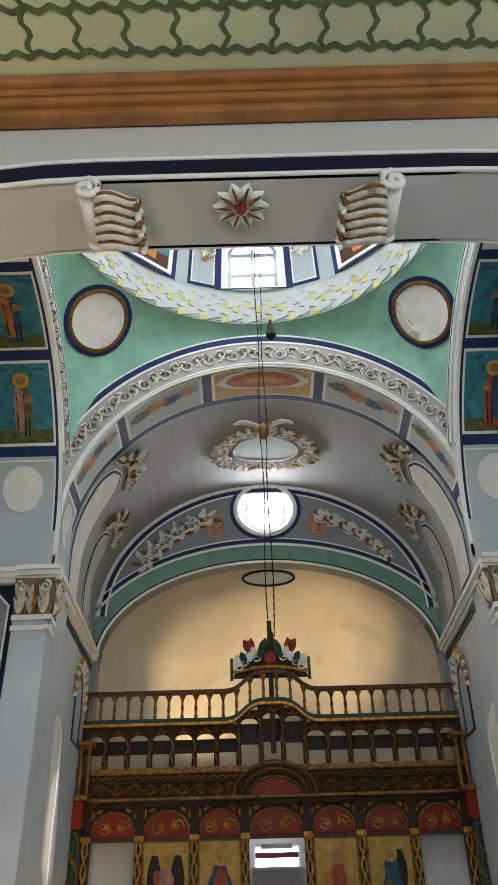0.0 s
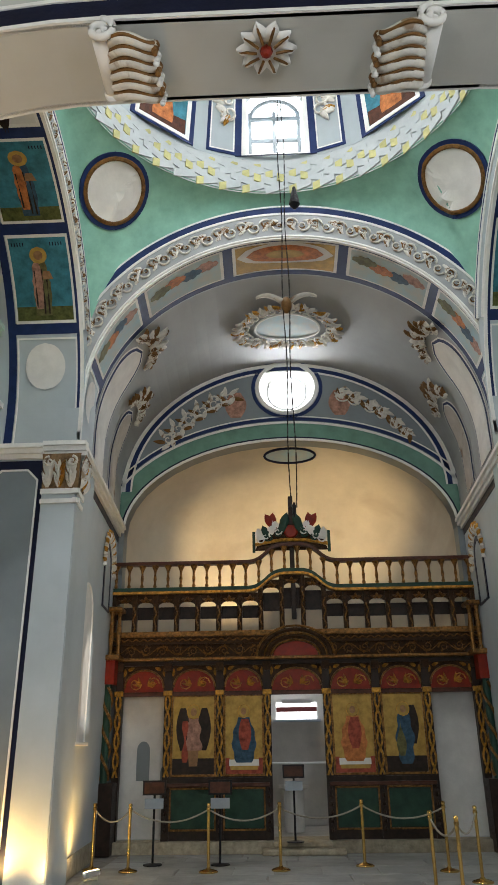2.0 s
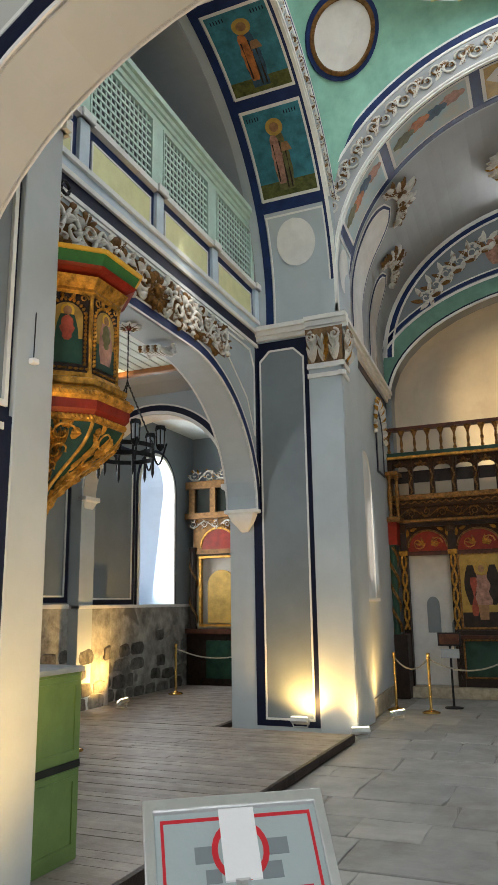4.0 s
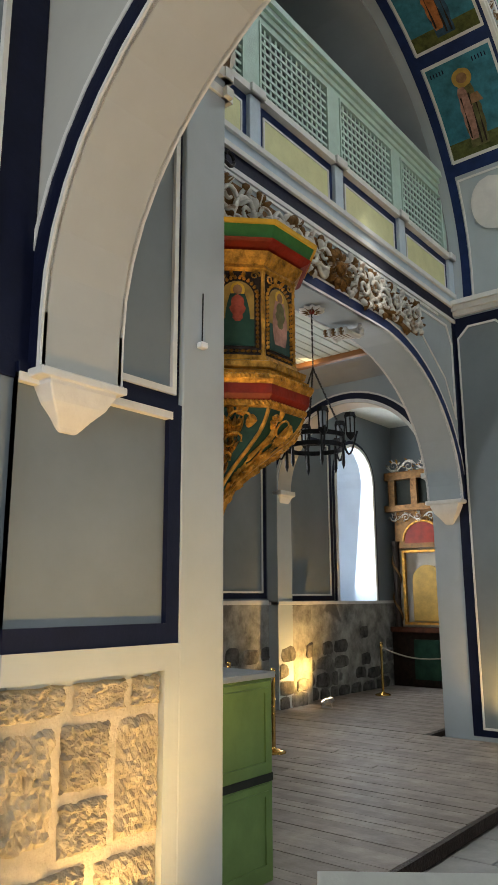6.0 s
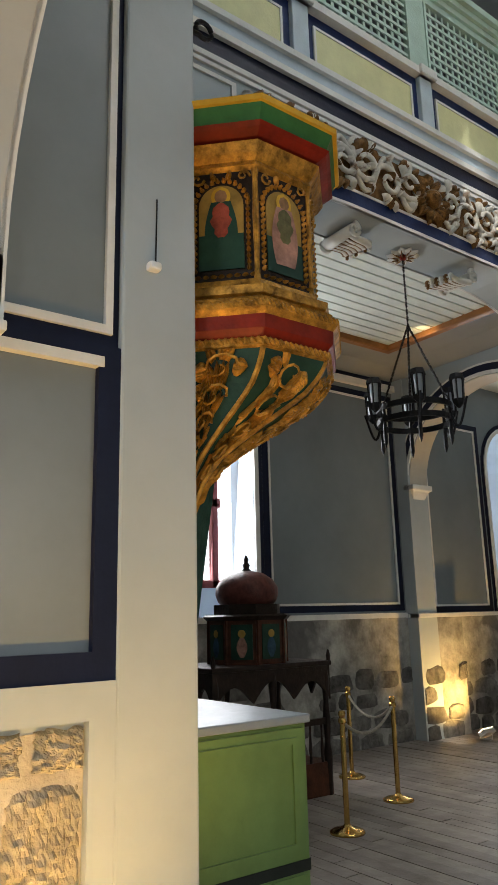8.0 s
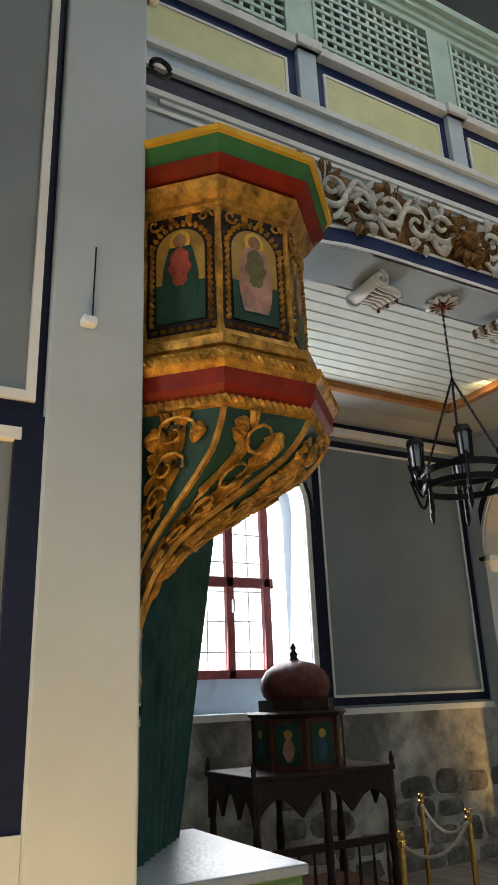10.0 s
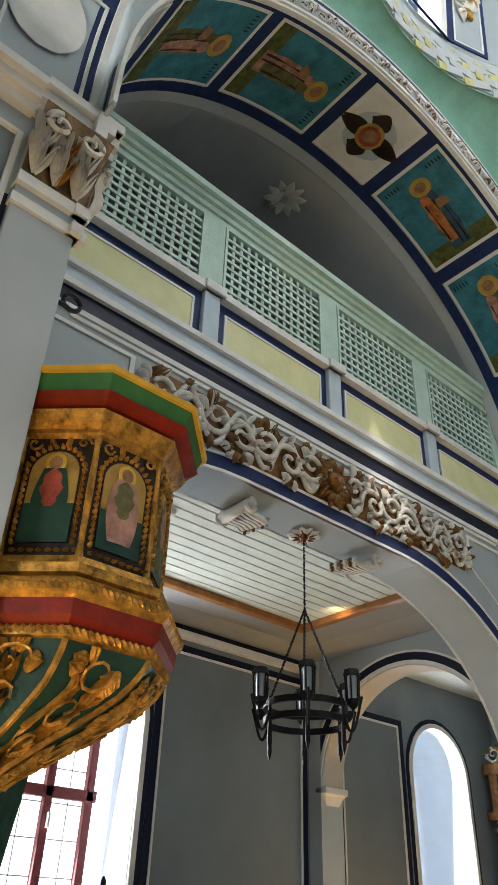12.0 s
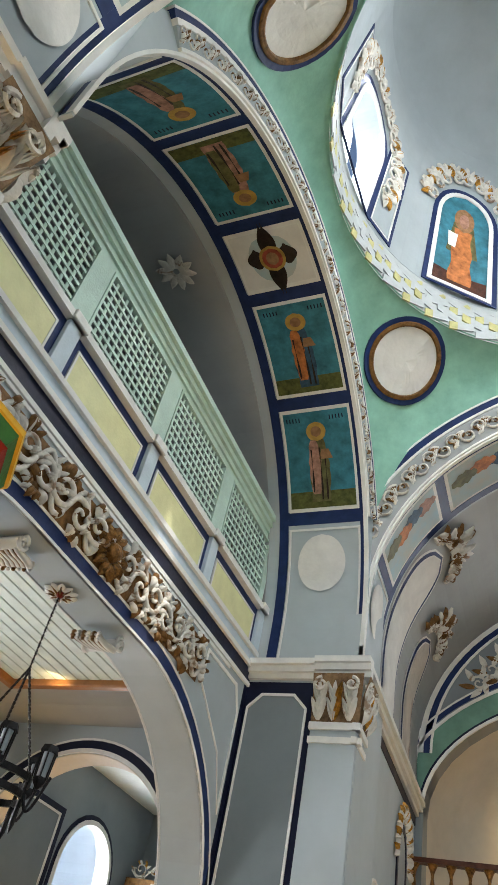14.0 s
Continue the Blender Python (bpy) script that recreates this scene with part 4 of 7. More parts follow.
def soffit_band(key, rich=True):
    m = soffit_map(key)
    big = arches[key][1]
    D = {"n": 0.98, "s": 0.98, "e": 1.1, "w": 0.86}[key]
    E0 = -0.27 if key in "ns" else 0.0
    tl = -(ARCH[key][0] - ZC - 0.03) / 0.06
    for t0, t1 in ((tl, 180 - tl),):
        wb = 0.16 if key == "w" else 0.1
        for da, db, mt, o in ((E0 - 0.005, E0 + 0.05, "white", 0.03), (E0 + 0.05, E0 + wb, "midblue", 0.008), (D - 0.13, D, "midblue", 0.008)):
            part("edge_band", sheet(m, t0, t1, da, db, o, 60), mt, big)
    if key in "ns":
        stops = ((29, 53.4), (56.4, 79.3), (82.3, 97.7), (100.7, 123.6), (126.6, 151))
    else:
        stops = ((16, 40), (43, 70.7), (73.7, 106.3), (109.3, 137), (140, 164))
    for i, (a, b) in enumerate(stops):
        pn = tagged(new("soffit_painting"), "painted saint panel on the arch soffit" if key in "ns" and i != 2 else "painted scene panel on the arch soffit", "painting", "arch soffit paintings")
        part("cross_band", sheet(m, a - 3, a + 0.2, E0 + 0.05, D - 0.1, 0.008, 3), "midblue", pn)
        if key in "ns" and i != 2:
            mm = m if i < 2 else (lambda t, d, off=0.0, a=a, b=b: m(a + b - t, d, off))
            saint_panel(pn, mm, a, b, E0 + 0.1, D - 0.15, i + (0 if key == "n" else 2))
        elif key == "n" or key == "s":
            part("white_border", sheet(m, a, b, E0 + 0.1, D - 0.15, 0.012), "white", pn)
            part("painted_ground", sheet(m, a + 1, b - 1, E0 + 0.14, D - 0.19, 0.016), "medal", pn, "worn cream painted ground")
            mid, dc = (a + b) / 2, 0.33
            circ = lambda r: (lambda x: r * math.sqrt(max(0, 1 - (2 * x - 1) ** 2)))
            part("painted_disc", blob(m, mid - 6, mid + 6, dc, circ(0.3), 0.02), "skyfresco", pn)
            for s1 in (-1, 1):
                for s2 in (-1, 1):
                    part("painted_wing", blob(m, mid, mid + s1 * 9, dc + s2 * 0.02, lambda x, s2=s2: 0.09 * math.sin(3.1 * min(1, x + 0.1)), 0.023), "darkwood", pn)
            for s2 in (-1, 1):
                part("painted_wing", blob(m, mid - 2, mid + 3, dc + s2 * 0.2, lambda x: 0.13 * math.sin(3.1 * min(1, x + 0.05)), 0.024), "darkwood", pn)
            part("painted_halo", blob(m, mid - 3.2, mid + 3.2, dc, circ(0.17), 0.027), "icongold", pn)
            part("painted_ring", blob(m, mid - 2.5, mid + 2.5, dc, circ(0.13), 0.029), "robe_red", pn)
            part("painted_head", blob(m, mid - 1.6, mid + 1.6, dc, circ(0.08), 0.031), "skin", pn)
        else:
            part("white_border", sheet(m, a, b, 0.1, D - 0.15, 0.012, 10), "white", pn)
            part("painted_ground", sheet(m, a + 1, b - 1, 0.14, D - 0.19, 0.016, 10), "icongold" if i == 2 else "skyfresco", pn)
            rs = random.Random(i)
            circ = lambda r: (lambda x: r * math.sqrt(max(0, 1 - (2 * x - 1) ** 2)))
            if i == 2:
                for q, rr, mt in ((15, 0.3, "medal"), (12, 0.24, "robe_orange"), (6, 0.12, "icongold")):
                    part("painted_oval", blob(m, 90 - q, 90 + q, 0.42, circ(rr), 0.02 + 0.003 * (15 - q)), mt, pn)
            else:
                for k, mt in enumerate(("robe_pink", "robe_blue", "robe_orange", "robe_olive")):
                    c = a + (b - a) * (0.2 + 0.2 * k)
                    part("painted_figure", blob(m, c - 4, c + 4, 0.4 + rs.uniform(-0.08, 0.12), lambda x: 0.02 + 0.11 * math.sin(3.1 * x) ** 0.8 + 0.02 * math.sin(21 * x), 0.02 + 0.002 * k), mt, pn)
    b = stops[-1][1]
    part("cross_band", sheet(m, b - 0.2, b + 3, E0 + 0.05, D - 0.1, 0.008, 3), "midblue", big)
    # plain panels with a white disc at the feet
    for s in (0, 1):
        mm = m if s == 0 else (lambda t, d, off=0.0: m(180 - t, d, off))
        lo = stops[0][0] - 4
        part("foot_panel", sheet(mm, tl + 0.5, lo, E0 + 0.1, D - 0.15, 0.006, 24), "pier", big)
        g = G()
        part("foot_moulding", G().solid([[mm(lo - 0.5, E0 + 0.1, 0), mm(lo - 0.5, D - 0.15, 0), mm(lo - 0.5, D - 0.15, 0.02), mm(lo - 0.5, E0 + 0.1, 0.02)], [mm(lo, E0 + 0.1, 0), mm(lo, D - 0.15, 0), mm(lo, D - 0.15, 0.02), mm(lo, E0 + 0.1, 0.02)]]), "white", big)
        for da, db in ((E0 + 0.1, E0 + 0.125), (D - 0.175, D - 0.15)):
            part("foot_moulding", sheet(mm, tl + 0.5, lo, da, db, 0.02, 24), "white", big)
        rr = 0.27 if key == "w" else 0.33
        part("white_disc", blob(mm, lo - 15, lo - 1.5, (0.46 if key == "w" else 0.36 if key in "ns" else 0.5), lambda x: rr * math.sqrt(max(0, 1 - (2 * x - 1) ** 2)), 0.03, 24), "medal", big, "bare white plaster disc")


for k in "nsew":
    soffit_band(k)

# garlands round the crossing arches and blue edges on the pendentives
def pend_face(key):
    fn = FN.get(key, side_e)
    zs, rise, a = ARCH[key]

    def m(t, off, out=0.0):
        r = radians(t)
        nx, nz = math.cos(r) / a, math.sin(r) / rise
        k = math.hypot(nx, nz)
        return fn(max(-a, min(a, a * math.cos(r) + off * nx / k)), -out - 0.12 * off - (0.27 if key in "ns" else 0.0), zs + rise * math.sin(r) + off * nz / k)
    return m


for key in "nsew":
    m = pend_face(key)
    big = arches[key][1]
    w = 0.66 if key in "ew" else 0.24
    t0 = 27 if key in "ns" else 4
    if key in "ew":
        bands = ((0.0, 0.03, "white", 0.03), (0.03, 0.44, "vault", 0.014), (0.44, 0.48, "white", 0.03), (0.48, 0.6, "midblue", 0.016), (0.6, 0.63, "white", 0.024))
    else:
        bands = ((0.0, 0.03, "white", 0.03), (0.03, w - 0.05, "wall", 0.014), (w - 0.05, w, "white", 0.03), (w, w + 0.07, "midblue", 0.016), (w + 0.07, w + 0.09, "white", 0.022))
    for o0, o1, mt, out in bands:
        g = G().solid([[m(t, o0, -0.2), m(t, o0, out), m(t, o1, out), m(t, o1, -0.2)] for t in frange(t0, 180 - t0, 70)])
        part("arch_edge", g, mt, big)
    if key in "en":
        gar = tagged(new("garland_relief"), "white and gilded plaster leaf garland round the arch", "relief", "arch garlands")
        gw, gg = G(), G()
        n = 44 if key == "e" else 52
        rs = random.Random(5)
        L = 3.4 * math.pi / 180
        zc = 0.235 if key == "e" else w / 2 - 0.01
        for i in range(n):
            t = (14 + 152 * (i + 0.5) / n) if key == "e" else (27 + 126 * (i + 0.5) / n)
            h = 0.38 if key == "e" else w - 0.06
            mu = lambda u, z, off=0.0, t=t: m(t + u / L, zc + z, off + 0.014)
            s = (1 if t < 90 else -1)
            q = 1 if i % 2 else -1
            spiral(gw, mu, 0.0, 0.03 * q, h * 0.3, math.pi if s > 0 else 0, -s * q, h * 0.055, 1.1, 12, 0.025)
            spiral(gg, mu, 0.0, 0.03 * q, h * 0.2, 0.4, s * q, h * 0.045, 0.8, 9, 0.022)
            for k in range(5):
                a = (1.57 + s * 0.9) * 1.0 - q * s * (0.5 + 0.35 * k) + rs.uniform(-0.3, 0.3)
                leaf(gg if k in (1, 3) else gw, mu, -0.02 * s * k, -q * 0.25 * h, a, h * 0.42, h * 0.085, 0.04)
        part("leaves", gw, "plasterw", gar, smooth=True)
        part("gilded_leaves", gg, "acanthusbrown", gar, "brown gilt leaves", smooth=True)

# ---- iconostasis ----
XD = 0.575                                   # axis of the royal door
ico = thing("iconostasis", "tall carved dark wood and gilded iconostasis screen with painted icons", "iconostasis")
IM = lambda u, z, off=0.0: (u, YI - off, z)
XL, XR = -3.2, 4.3
COLS = [-2.95, -1.97, -0.945, -0.01, 1.155, 2.13, 3.115, 4.1]
# lower panels, ledges, friezes
part("plinth", plate(G(), IM, XL, 0.05, 0.0, 0.2, -0.2, 0.2), "stone", ico, "worn stone plinth step")
part("plinth", plate(G(), IM, 1.12, XR, 0.0, 0.2, -0.2, 0.2), "stone", ico, "worn stone plinth step")
part("door_step", plate(G(), IM, -0.15, 1.35, 0.0, 0.1, -0.2, 0.5), "stone", ico, "worn stone door step", bevel=0.03)
part("door_step", plate(G(), IM, 0.05, 1.12, 0.1, 0.2, -0.6, 0.25), "stone", ico, "worn stone door step", bevel=0.03)
for a, b in zip(COLS, COLS[1:]):
    door = abs((a + b) / 2 - XD) < 0.2
    side_door = a < -2.5 or b > 3.5
    w0, w1 = a + 0.07, b - 0.07
    if not side_door and not door:
        part("dado_board", plate(G(), IM, a, b, 0.2, 1.1, -0.1, 0.0), "darkwood", ico)
        part("dado_panel", plate(G(), IM, w0 + 0.04, w1 - 0.04, 0.4, 1.05, 0.0, 0.015), "greenpaint", ico, "dark green painted dado panel")
        part("panel_bead", frame_poly(G(), IM, rect(w0, w1, 0.36, 1.09), rect(w0 + 0.03, w1 - 0.03, 0.39, 1.06), 0.0, 0.03), "goldscreen", ico)
        part("ledge", plate(G(), IM, a - 0.02, b + 0.02, 1.1, 1.17, -0.1, 0.1), "brownwood", ico, bevel=0.012)
        part("ledge", plate(G(), IM, a - 0.02, b + 0.02, 1.17, 1.26, -0.1, 0.05), "darkwood", ico)
        part("icon_board", plate(G(), IM, a, b, 1.26, 2.78, -0.12, 0.0), "darkwood", ico)
        part("icon_frame", frame_poly(G(), IM, rect(w0, w1, 1.28, 2.76), rect(w0 + 0.04, w1 - 0.04, 1.32, 2.72), 0.0, 0.035), "goldscreen", ico)
    # arched lunette over each bay
    part("lunette_board", plate(G(), IM, a, b, 2.78, 3.32, -0.12, 0.0), "carved", ico, "dark gilded carved board")
    cu, hw = (a + b) / 2, (b - a) / 2 - 0.1
    pl = [(cu - hw, 2.82), (cu + hw, 2.82)] + [(cu + hw * math.cos(t), 2.9 + 0.34 * math.sin(t)) for t in frange(0, math.pi, 12)]
    part("lunette", poly_plate(G(), IM, pl, 0.0, 0.012), "redpaint", ico, "red painted lunette with gilt ornament")
    rim = [(cu + hw * math.cos(t), 2.9 + 0.34 * math.sin(t)) for t in frange(0, math.pi, 14)]
    part("lunette_rim", G().tube([IM(u, z, 0.02) for u, z in rim], 0.022, 5), "goldscreen", ico)
    for s in (-1, 1):
        gg = G()
        spiral(gg, IM, cu + s * hw * 0.45, 2.98, 0.13, 0, s, 0.014, 1.3, 12, 0.015)
        for k in range(3):
            leaf(gg, IM, cu + s * 0.07, 2.93, math.pi / 2 - s * (0.3 + 0.5 * k), 0.2, 0.03, 0.02)
        leaf(gg, IM, cu + s * (hw + 0.03), 3.12, math.pi / 2 + s * 0.2, 0.16, 0.05, 0.02)
        leaf(gg, IM, cu + s * (hw - 0.06), 3.24, math.pi / 2 + s * 1.2, 0.14, 0.04, 0.02)
        part("lunette_ornament", gg, "gold", ico)
    part("rail", plate(G(), IM, a, b, 2.74, 2.8, -0.05, 0.05), "brownwood", ico)


def seated(m, parent, u0, u1, z0, z1, robes, kind):
    """simple painted icon figure"""
    cu, w, h = (u0 + u1) / 2, u1 - u0, z1 - z0
    part("icon_ground", plate(G(), m, u0, u1, z0, z1, 0.0, 0.008), "icongold", parent, "gold ground of the icon")
    def shape(name, x0, x1, wf, mat, o, dx=0.0, n=12):
        g = G()
        rows = []
        for i in range(n + 1):
            x = i / n
            ww = max(0.004, w * wf(x))
            z = z0 + h * (x0 + (x1 - x0) * x)
            rows.append([m(cu + dx * w - ww, z, o), m(cu + dx * w, z, o + 0.003), m(cu + dx * w + ww, z, o)])
        part(name, g.grid(rows), mat, parent)
    circ = lambda r: (lambda x: r * math.sqrt(max(0, 1 - (2 * x - 1) ** 2)))
    a, b = robes
    shape("painted_earth", 0.0, 0.2, lambda x: 0.499, "robe_red" if kind == "throne" else "darkwood", 0.011)
    if kind == "throne":
        shape("painted_throne", 0.05, 0.6, lambda x: 0.36 + 0.04 * math.sin(9 * x), "icongold", 0.013)
        shape("painted_footstool", 0.1, 0.18, lambda x: 0.4, "medal", 0.016)
        shape("painted_robe", 0.14, 0.72, lambda x: 0.12 + 0.2 * math.sin(2.6 * (1 - x) + 0.1) + 0.02 * math.sin(20 * x), a, 0.02)
        shape("painted_cloak", 0.3, 0.7, lambda x: 0.08 + 0.09 * math.sin(3 * x), b, 0.024, 0.03)
    elif kind == "angel":
        for s in (-1, 1):
            shape("painted_wing", 0.3, 0.85, lambda x: 0.05 + 0.11 * math.sin(3 * x), "darkwood", 0.013, s * 0.26)
        shape("painted_legs", 0.1, 0.4, lambda x: 0.1 + 0.04 * x, "skin", 0.016)
        shape("painted_robe", 0.3, 0.72, lambda x: 0.2 - 0.06 * x + 0.03 * math.sin(12 * x), a, 0.02)
        shape("painted_cloak", 0.15, 0.68, lambda x: 0.05 + 0.03 * math.sin(9 * x), b, 0.024, -0.2)
    else:
        shape("painted_wing", 0.35, 0.85, lambda x: 0.05 + 0.1 * math.sin(3 * x), "darkwood", 0.013, 0.22)
        shape("painted_robe", 0.1, 0.74, lambda x: 0.1 + 0.12 * math.sin(2.8 * x + 0.2) + 0.03 * math.sin(15 * x), a, 0.02)
        shape("painted_cloak", 0.2, 0.66, lambda x: 0.06 + 0.06 * math.sin(5 * x), b, 0.024, -0.1)
    hz = 0.085 * w / h * 1.9
    shape("painted_halo", 0.8 - hz, 0.8 + hz, circ(0.15), "icongold", 0.026)
    shape("painted_halo_rim", 0.8 - hz * 1.08, 0.8 + hz * 1.08, circ(0.165), "gold", 0.0245)
    shape("painted_head", 0.8 - hz * 0.6, 0.8 + hz * 0.55, circ(0.075), "skin", 0.029)


BAYS = list(zip(COLS, COLS[1:]))
for idx, robes, kind in ((1, ("robe_pink", "robe_red"), "angel"), (2, ("robe_blue", "robe_red"), "throne"), (4, ("robe_orange", "robe_red"), "throne"), (5, ("robe_blue", "robe_olive"), "wing")):
    a, b = BAYS[idx]
    ic = thing("icon", "painted icon on gold ground set in the carved screen", "icon", "large icons of the screen")
    seated(IM, ic, a + 0.11, b - 0.11, 1.32, 2.72, robes, kind)
# columns with carved vines
for c in COLS:
    part("column", plate(G(), IM, c - 0.07, c + 0.07, 0.2, 3.32, -0.1, 0.045), "darkwood", ico)
    g = G()
    for s in (0, math.pi):
        g.tube([IM(c + 0.045 * math.sin(9 * z + s), z, 0.06 + 0.012 * math.cos(9 * z + s)) for z in frange(1.28, 2.76, 50)], 0.022, 5)
    part("carved_vine", g, "gold", ico, "gilded carved vine")
    g = G()
    for z in frange(0.3, 1.0, 5):
        leaf(g, IM, c, z, math.pi / 2, 0.13, 0.05, 0.07)
    part("carved_leaf", g, "carved", ico)
    part("capital_block", plate(G(), IM, c - 0.09, c + 0.09, 2.74, 2.84, -0.1, 0.1), "gold", ico, bevel=0.015)
    part("upper_block", plate(G(), IM, c - 0.08, c + 0.08, 3.2, 3.36, -0.1, 0.12), "carved", ico)
# entablature
for x0, x1 in ((XL, XR),):
    part("dark_frieze", plate(G(), IM, x0, x1, 3.32, 3.4, -0.1, 0.06), "darkwood", ico)
    part("gold_cornice", plate(G(), IM, x0, x1, 3.4, 3.46, -0.1, 0.2), "goldscreen", ico, bevel=0.015)
    part("carved_frieze", plate(G(), IM, x0, x1, 3.46, 3.72, -0.1, 0.1), "carved", ico)
    part("carved_frieze", plate(G(), IM, x0, x1, 3.72, 3.86, -0.1, 0.16), "carved", ico)
    part("tier_sill", plate(G(), IM, x0, x1, 3.86, 3.97, -0.12, 0.2), "goldscreen", ico, bevel=0.015)
scroll_parts(ico, "goldscreen", "carved", lambda u, z, off=0.0: IM(u, z, off + 0.1), XL, XR, 3.6, 0.24, 24, 8, 0.02, "frieze_scroll")
g = G().tube([IM(x, 3.8 + 0.02 * math.sin(40 * x), 0.175) for x in frange(XL, XR, 260)], 0.014, 4)
part("rope_moulding", g, "goldscreen", ico)
# arcade tier and top balustrade
UP = lambda x: 0.36 * math.exp(-((x - XD) / 0.62) ** 4)
NA = 17
arcx = frange(XL + 0.05, XR - 0.05, NA)
for i, x in enumerate(arcx):
    up = UP(x)
    part("arcade_post", plate(G(), IM, x - 0.05, x + 0.05, 3.97, 4.75 + up, -0.08, 0.05), "carved", ico, bevel=0.01)
    part("post_vine", G().tube([IM(x + 0.02 * math.sin(22 * z), z, 0.06) for z in frange(4.0, 4.5 + up, 16)], 0.016, 5), "goldscreen", ico)
for i, (a, b) in enumerate(zip(arcx, arcx[1:])):
    up = UP((a + b) / 2)
    cu, hw = (a + b) / 2, (b - a) / 2 - 0.05
    poly = [(cu - hw, 4.75 + up), (cu - hw, 4.46 + up)] + [(cu - hw * math.cos(t), 4.5 + up + 0.1 * math.sin(t)) for t in frange(0, math.pi, 8)] + [(cu + hw, 4.46 + up), (cu + hw, 4.75 + up)]
    part("arcade_head", poly_plate(G(), IM, poly, -0.04, 0.02), "carved", ico)
    # dark plate stands in for the shade in the upper part of the opening
    part("arcade_back", plate(G(), IM, cu - hw - 0.05, cu + hw + 0.05, 4.27 + up * 0.5, 4.52 + up, -0.22, -0.18), "darkwood", ico)
    g = G()
    leaf(g, IM, cu, 4.6 + up, math.pi / 2, 0.12, 0.05, 0.04)
    for s in (-1, 1):
        leaf(g, IM, cu, 4.6 + up, math.pi / 2 + s * 1.2, 0.14, 0.04, 0.04)
    part("head_leaf", g, "goldscreen", ico)
for z0, h, o, mt in ((4.75, 0.05, 0.12, "gold"), (4.8, 0.09, 0.05, "greenpaint"), (5.36, 0.07, 0.09, "brownwood")):
    g = G()
    xs = frange(XL, XR, 90)
    g.solid([[IM(x, z0 + UP(x), -0.08), IM(x, z0 + UP(x), o), IM(x, z0 + UP(x) + h, o), IM(x, z0 + UP(x) + h, -0.08)] for x in xs])
    part("tier_rail", g, mt, ico)
nb = 27
for x in frange(XL + 0.06, XR - 0.06, nb):
    up = UP(x)
    prof = [(0.028, 4.89), (0.04, 4.93), (0.022, 4.98), (0.036, 5.08), (0.022, 5.18), (0.03, 5.24), (0.05, 5.29), (0.085, 5.36)]
    part("baluster", G().lathe([(r, z + up) for r, z in prof], IM(x, 0, 0), 8), "goldscreen", ico, smooth=True)
# arched crown over the royal door
pl = [(XD - 0.44, 3.46), (XD + 0.44, 3.46)] + [(XD + 0.44 * math.cos(t), 3.47 + 0.26 * math.sin(t)) for t in frange(0.05, math.pi - 0.05, 14)]
part("door_arch", poly_plate(G(), IM, pl, 0.1, 0.2), "redpaint", ico, "dark red painted field over the door")
for rr, mt, th in ((0.48, "goldscreen", 0.02), (0.55, "carved", 0.045), (0.62, "goldscreen", 0.016), (0.69, "carved", 0.045), (0.77, "goldscreen", 0.024)):
    part("arch_rim", G().tube([IM(XD + rr * math.cos(t), 3.46 + (rr - 0.44 + 0.28) * (0.95 + 0.0 * rr) * math.sin(t), 0.2) for t in frange(0, math.pi, 20)], th, 6), mt, ico)
# crest with red and green leaves and a cross post
cr = thing("crest", "carved red, green and white crest with dark cross on the screen", "crest")
cm = lambda u, z, off=0.0: IM(XD + u, z + 0.05, off)
part("crest_board", poly_plate(G(), cm, [(-0.78, 5.6), (0.78, 5.6)] + [(0.72 * math.cos(t), 5.72 + 0.5 * math.sin(t)) for t in frange(0, math.pi, 16)], -0.05, -0.02), "carved", cr)
part("crest_rail", G().tube([cm(u, 5.72 + UP(XD + u) * 0.0 + 0.1 * math.cos(u * 2), 0.0) for u in frange(-0.82, 0.82, 16)], 0.04, 6), "gold", cr)
for mt, pts in (("greenpaint", ((0.3, 5.95, 2.2, 0.3), (0.5, 5.86, 1.2, 0.22), (0.18, 6.1, 1.9, 0.25))), ("redpaint", ((0.38, 6.12, 1.0, 0.24), (0.42, 6.1, 1.7, 0.24))), ("medal", ((0.55, 5.9, 2.3, 0.26), (0.28, 6.0, 1.2, 0.2), (0.66, 5.82, 1.4, 0.2)))):
    for s in (-1, 1):
        for u, z, a, l in pts:
            g = G()
            leaf(g, cm, s * u, z, a if s > 0 else math.pi - a, l * 1.35, 0.11, 0.07)
            spiral(g, cm, s * u, z, 0.1, a, s, 0.022, 1.2, 12, 0.02)
            part("crest_leaf", g, mt, cr, smooth=True)
part("crest_medallion", G().lathe([(0.001, 0.03), (0.12, 0.03), (0.15, 0.0), (0.15, -0.02)], (0, 0, 0), 18, fn=lambda x, y, z: cm(x, 6.0 + y, z)), "redpaint", cr)
for s in (-1, 1):
    part("crest_post", plate(G(), cm, s * 0.8 - 0.03, s * 0.8 + 0.03, 5.55, 6.0, -0.03, 0.04), "greenpaint", cr)
part("cross_post", plate(G(), lambda u, z, off=0.0: IM(u + 0.58, z, off), -0.05, 0.05, 4.2, 6.85, -0.06, -0.01), "darkwood", cr, bevel=0.01)
# lamp strip over the door and small bay light
part("lamp_strip", plate(G(), IM, XD - 0.3, XD + 0.3, 2.6, 2.68, -0.6, -0.5), "paper", cr)
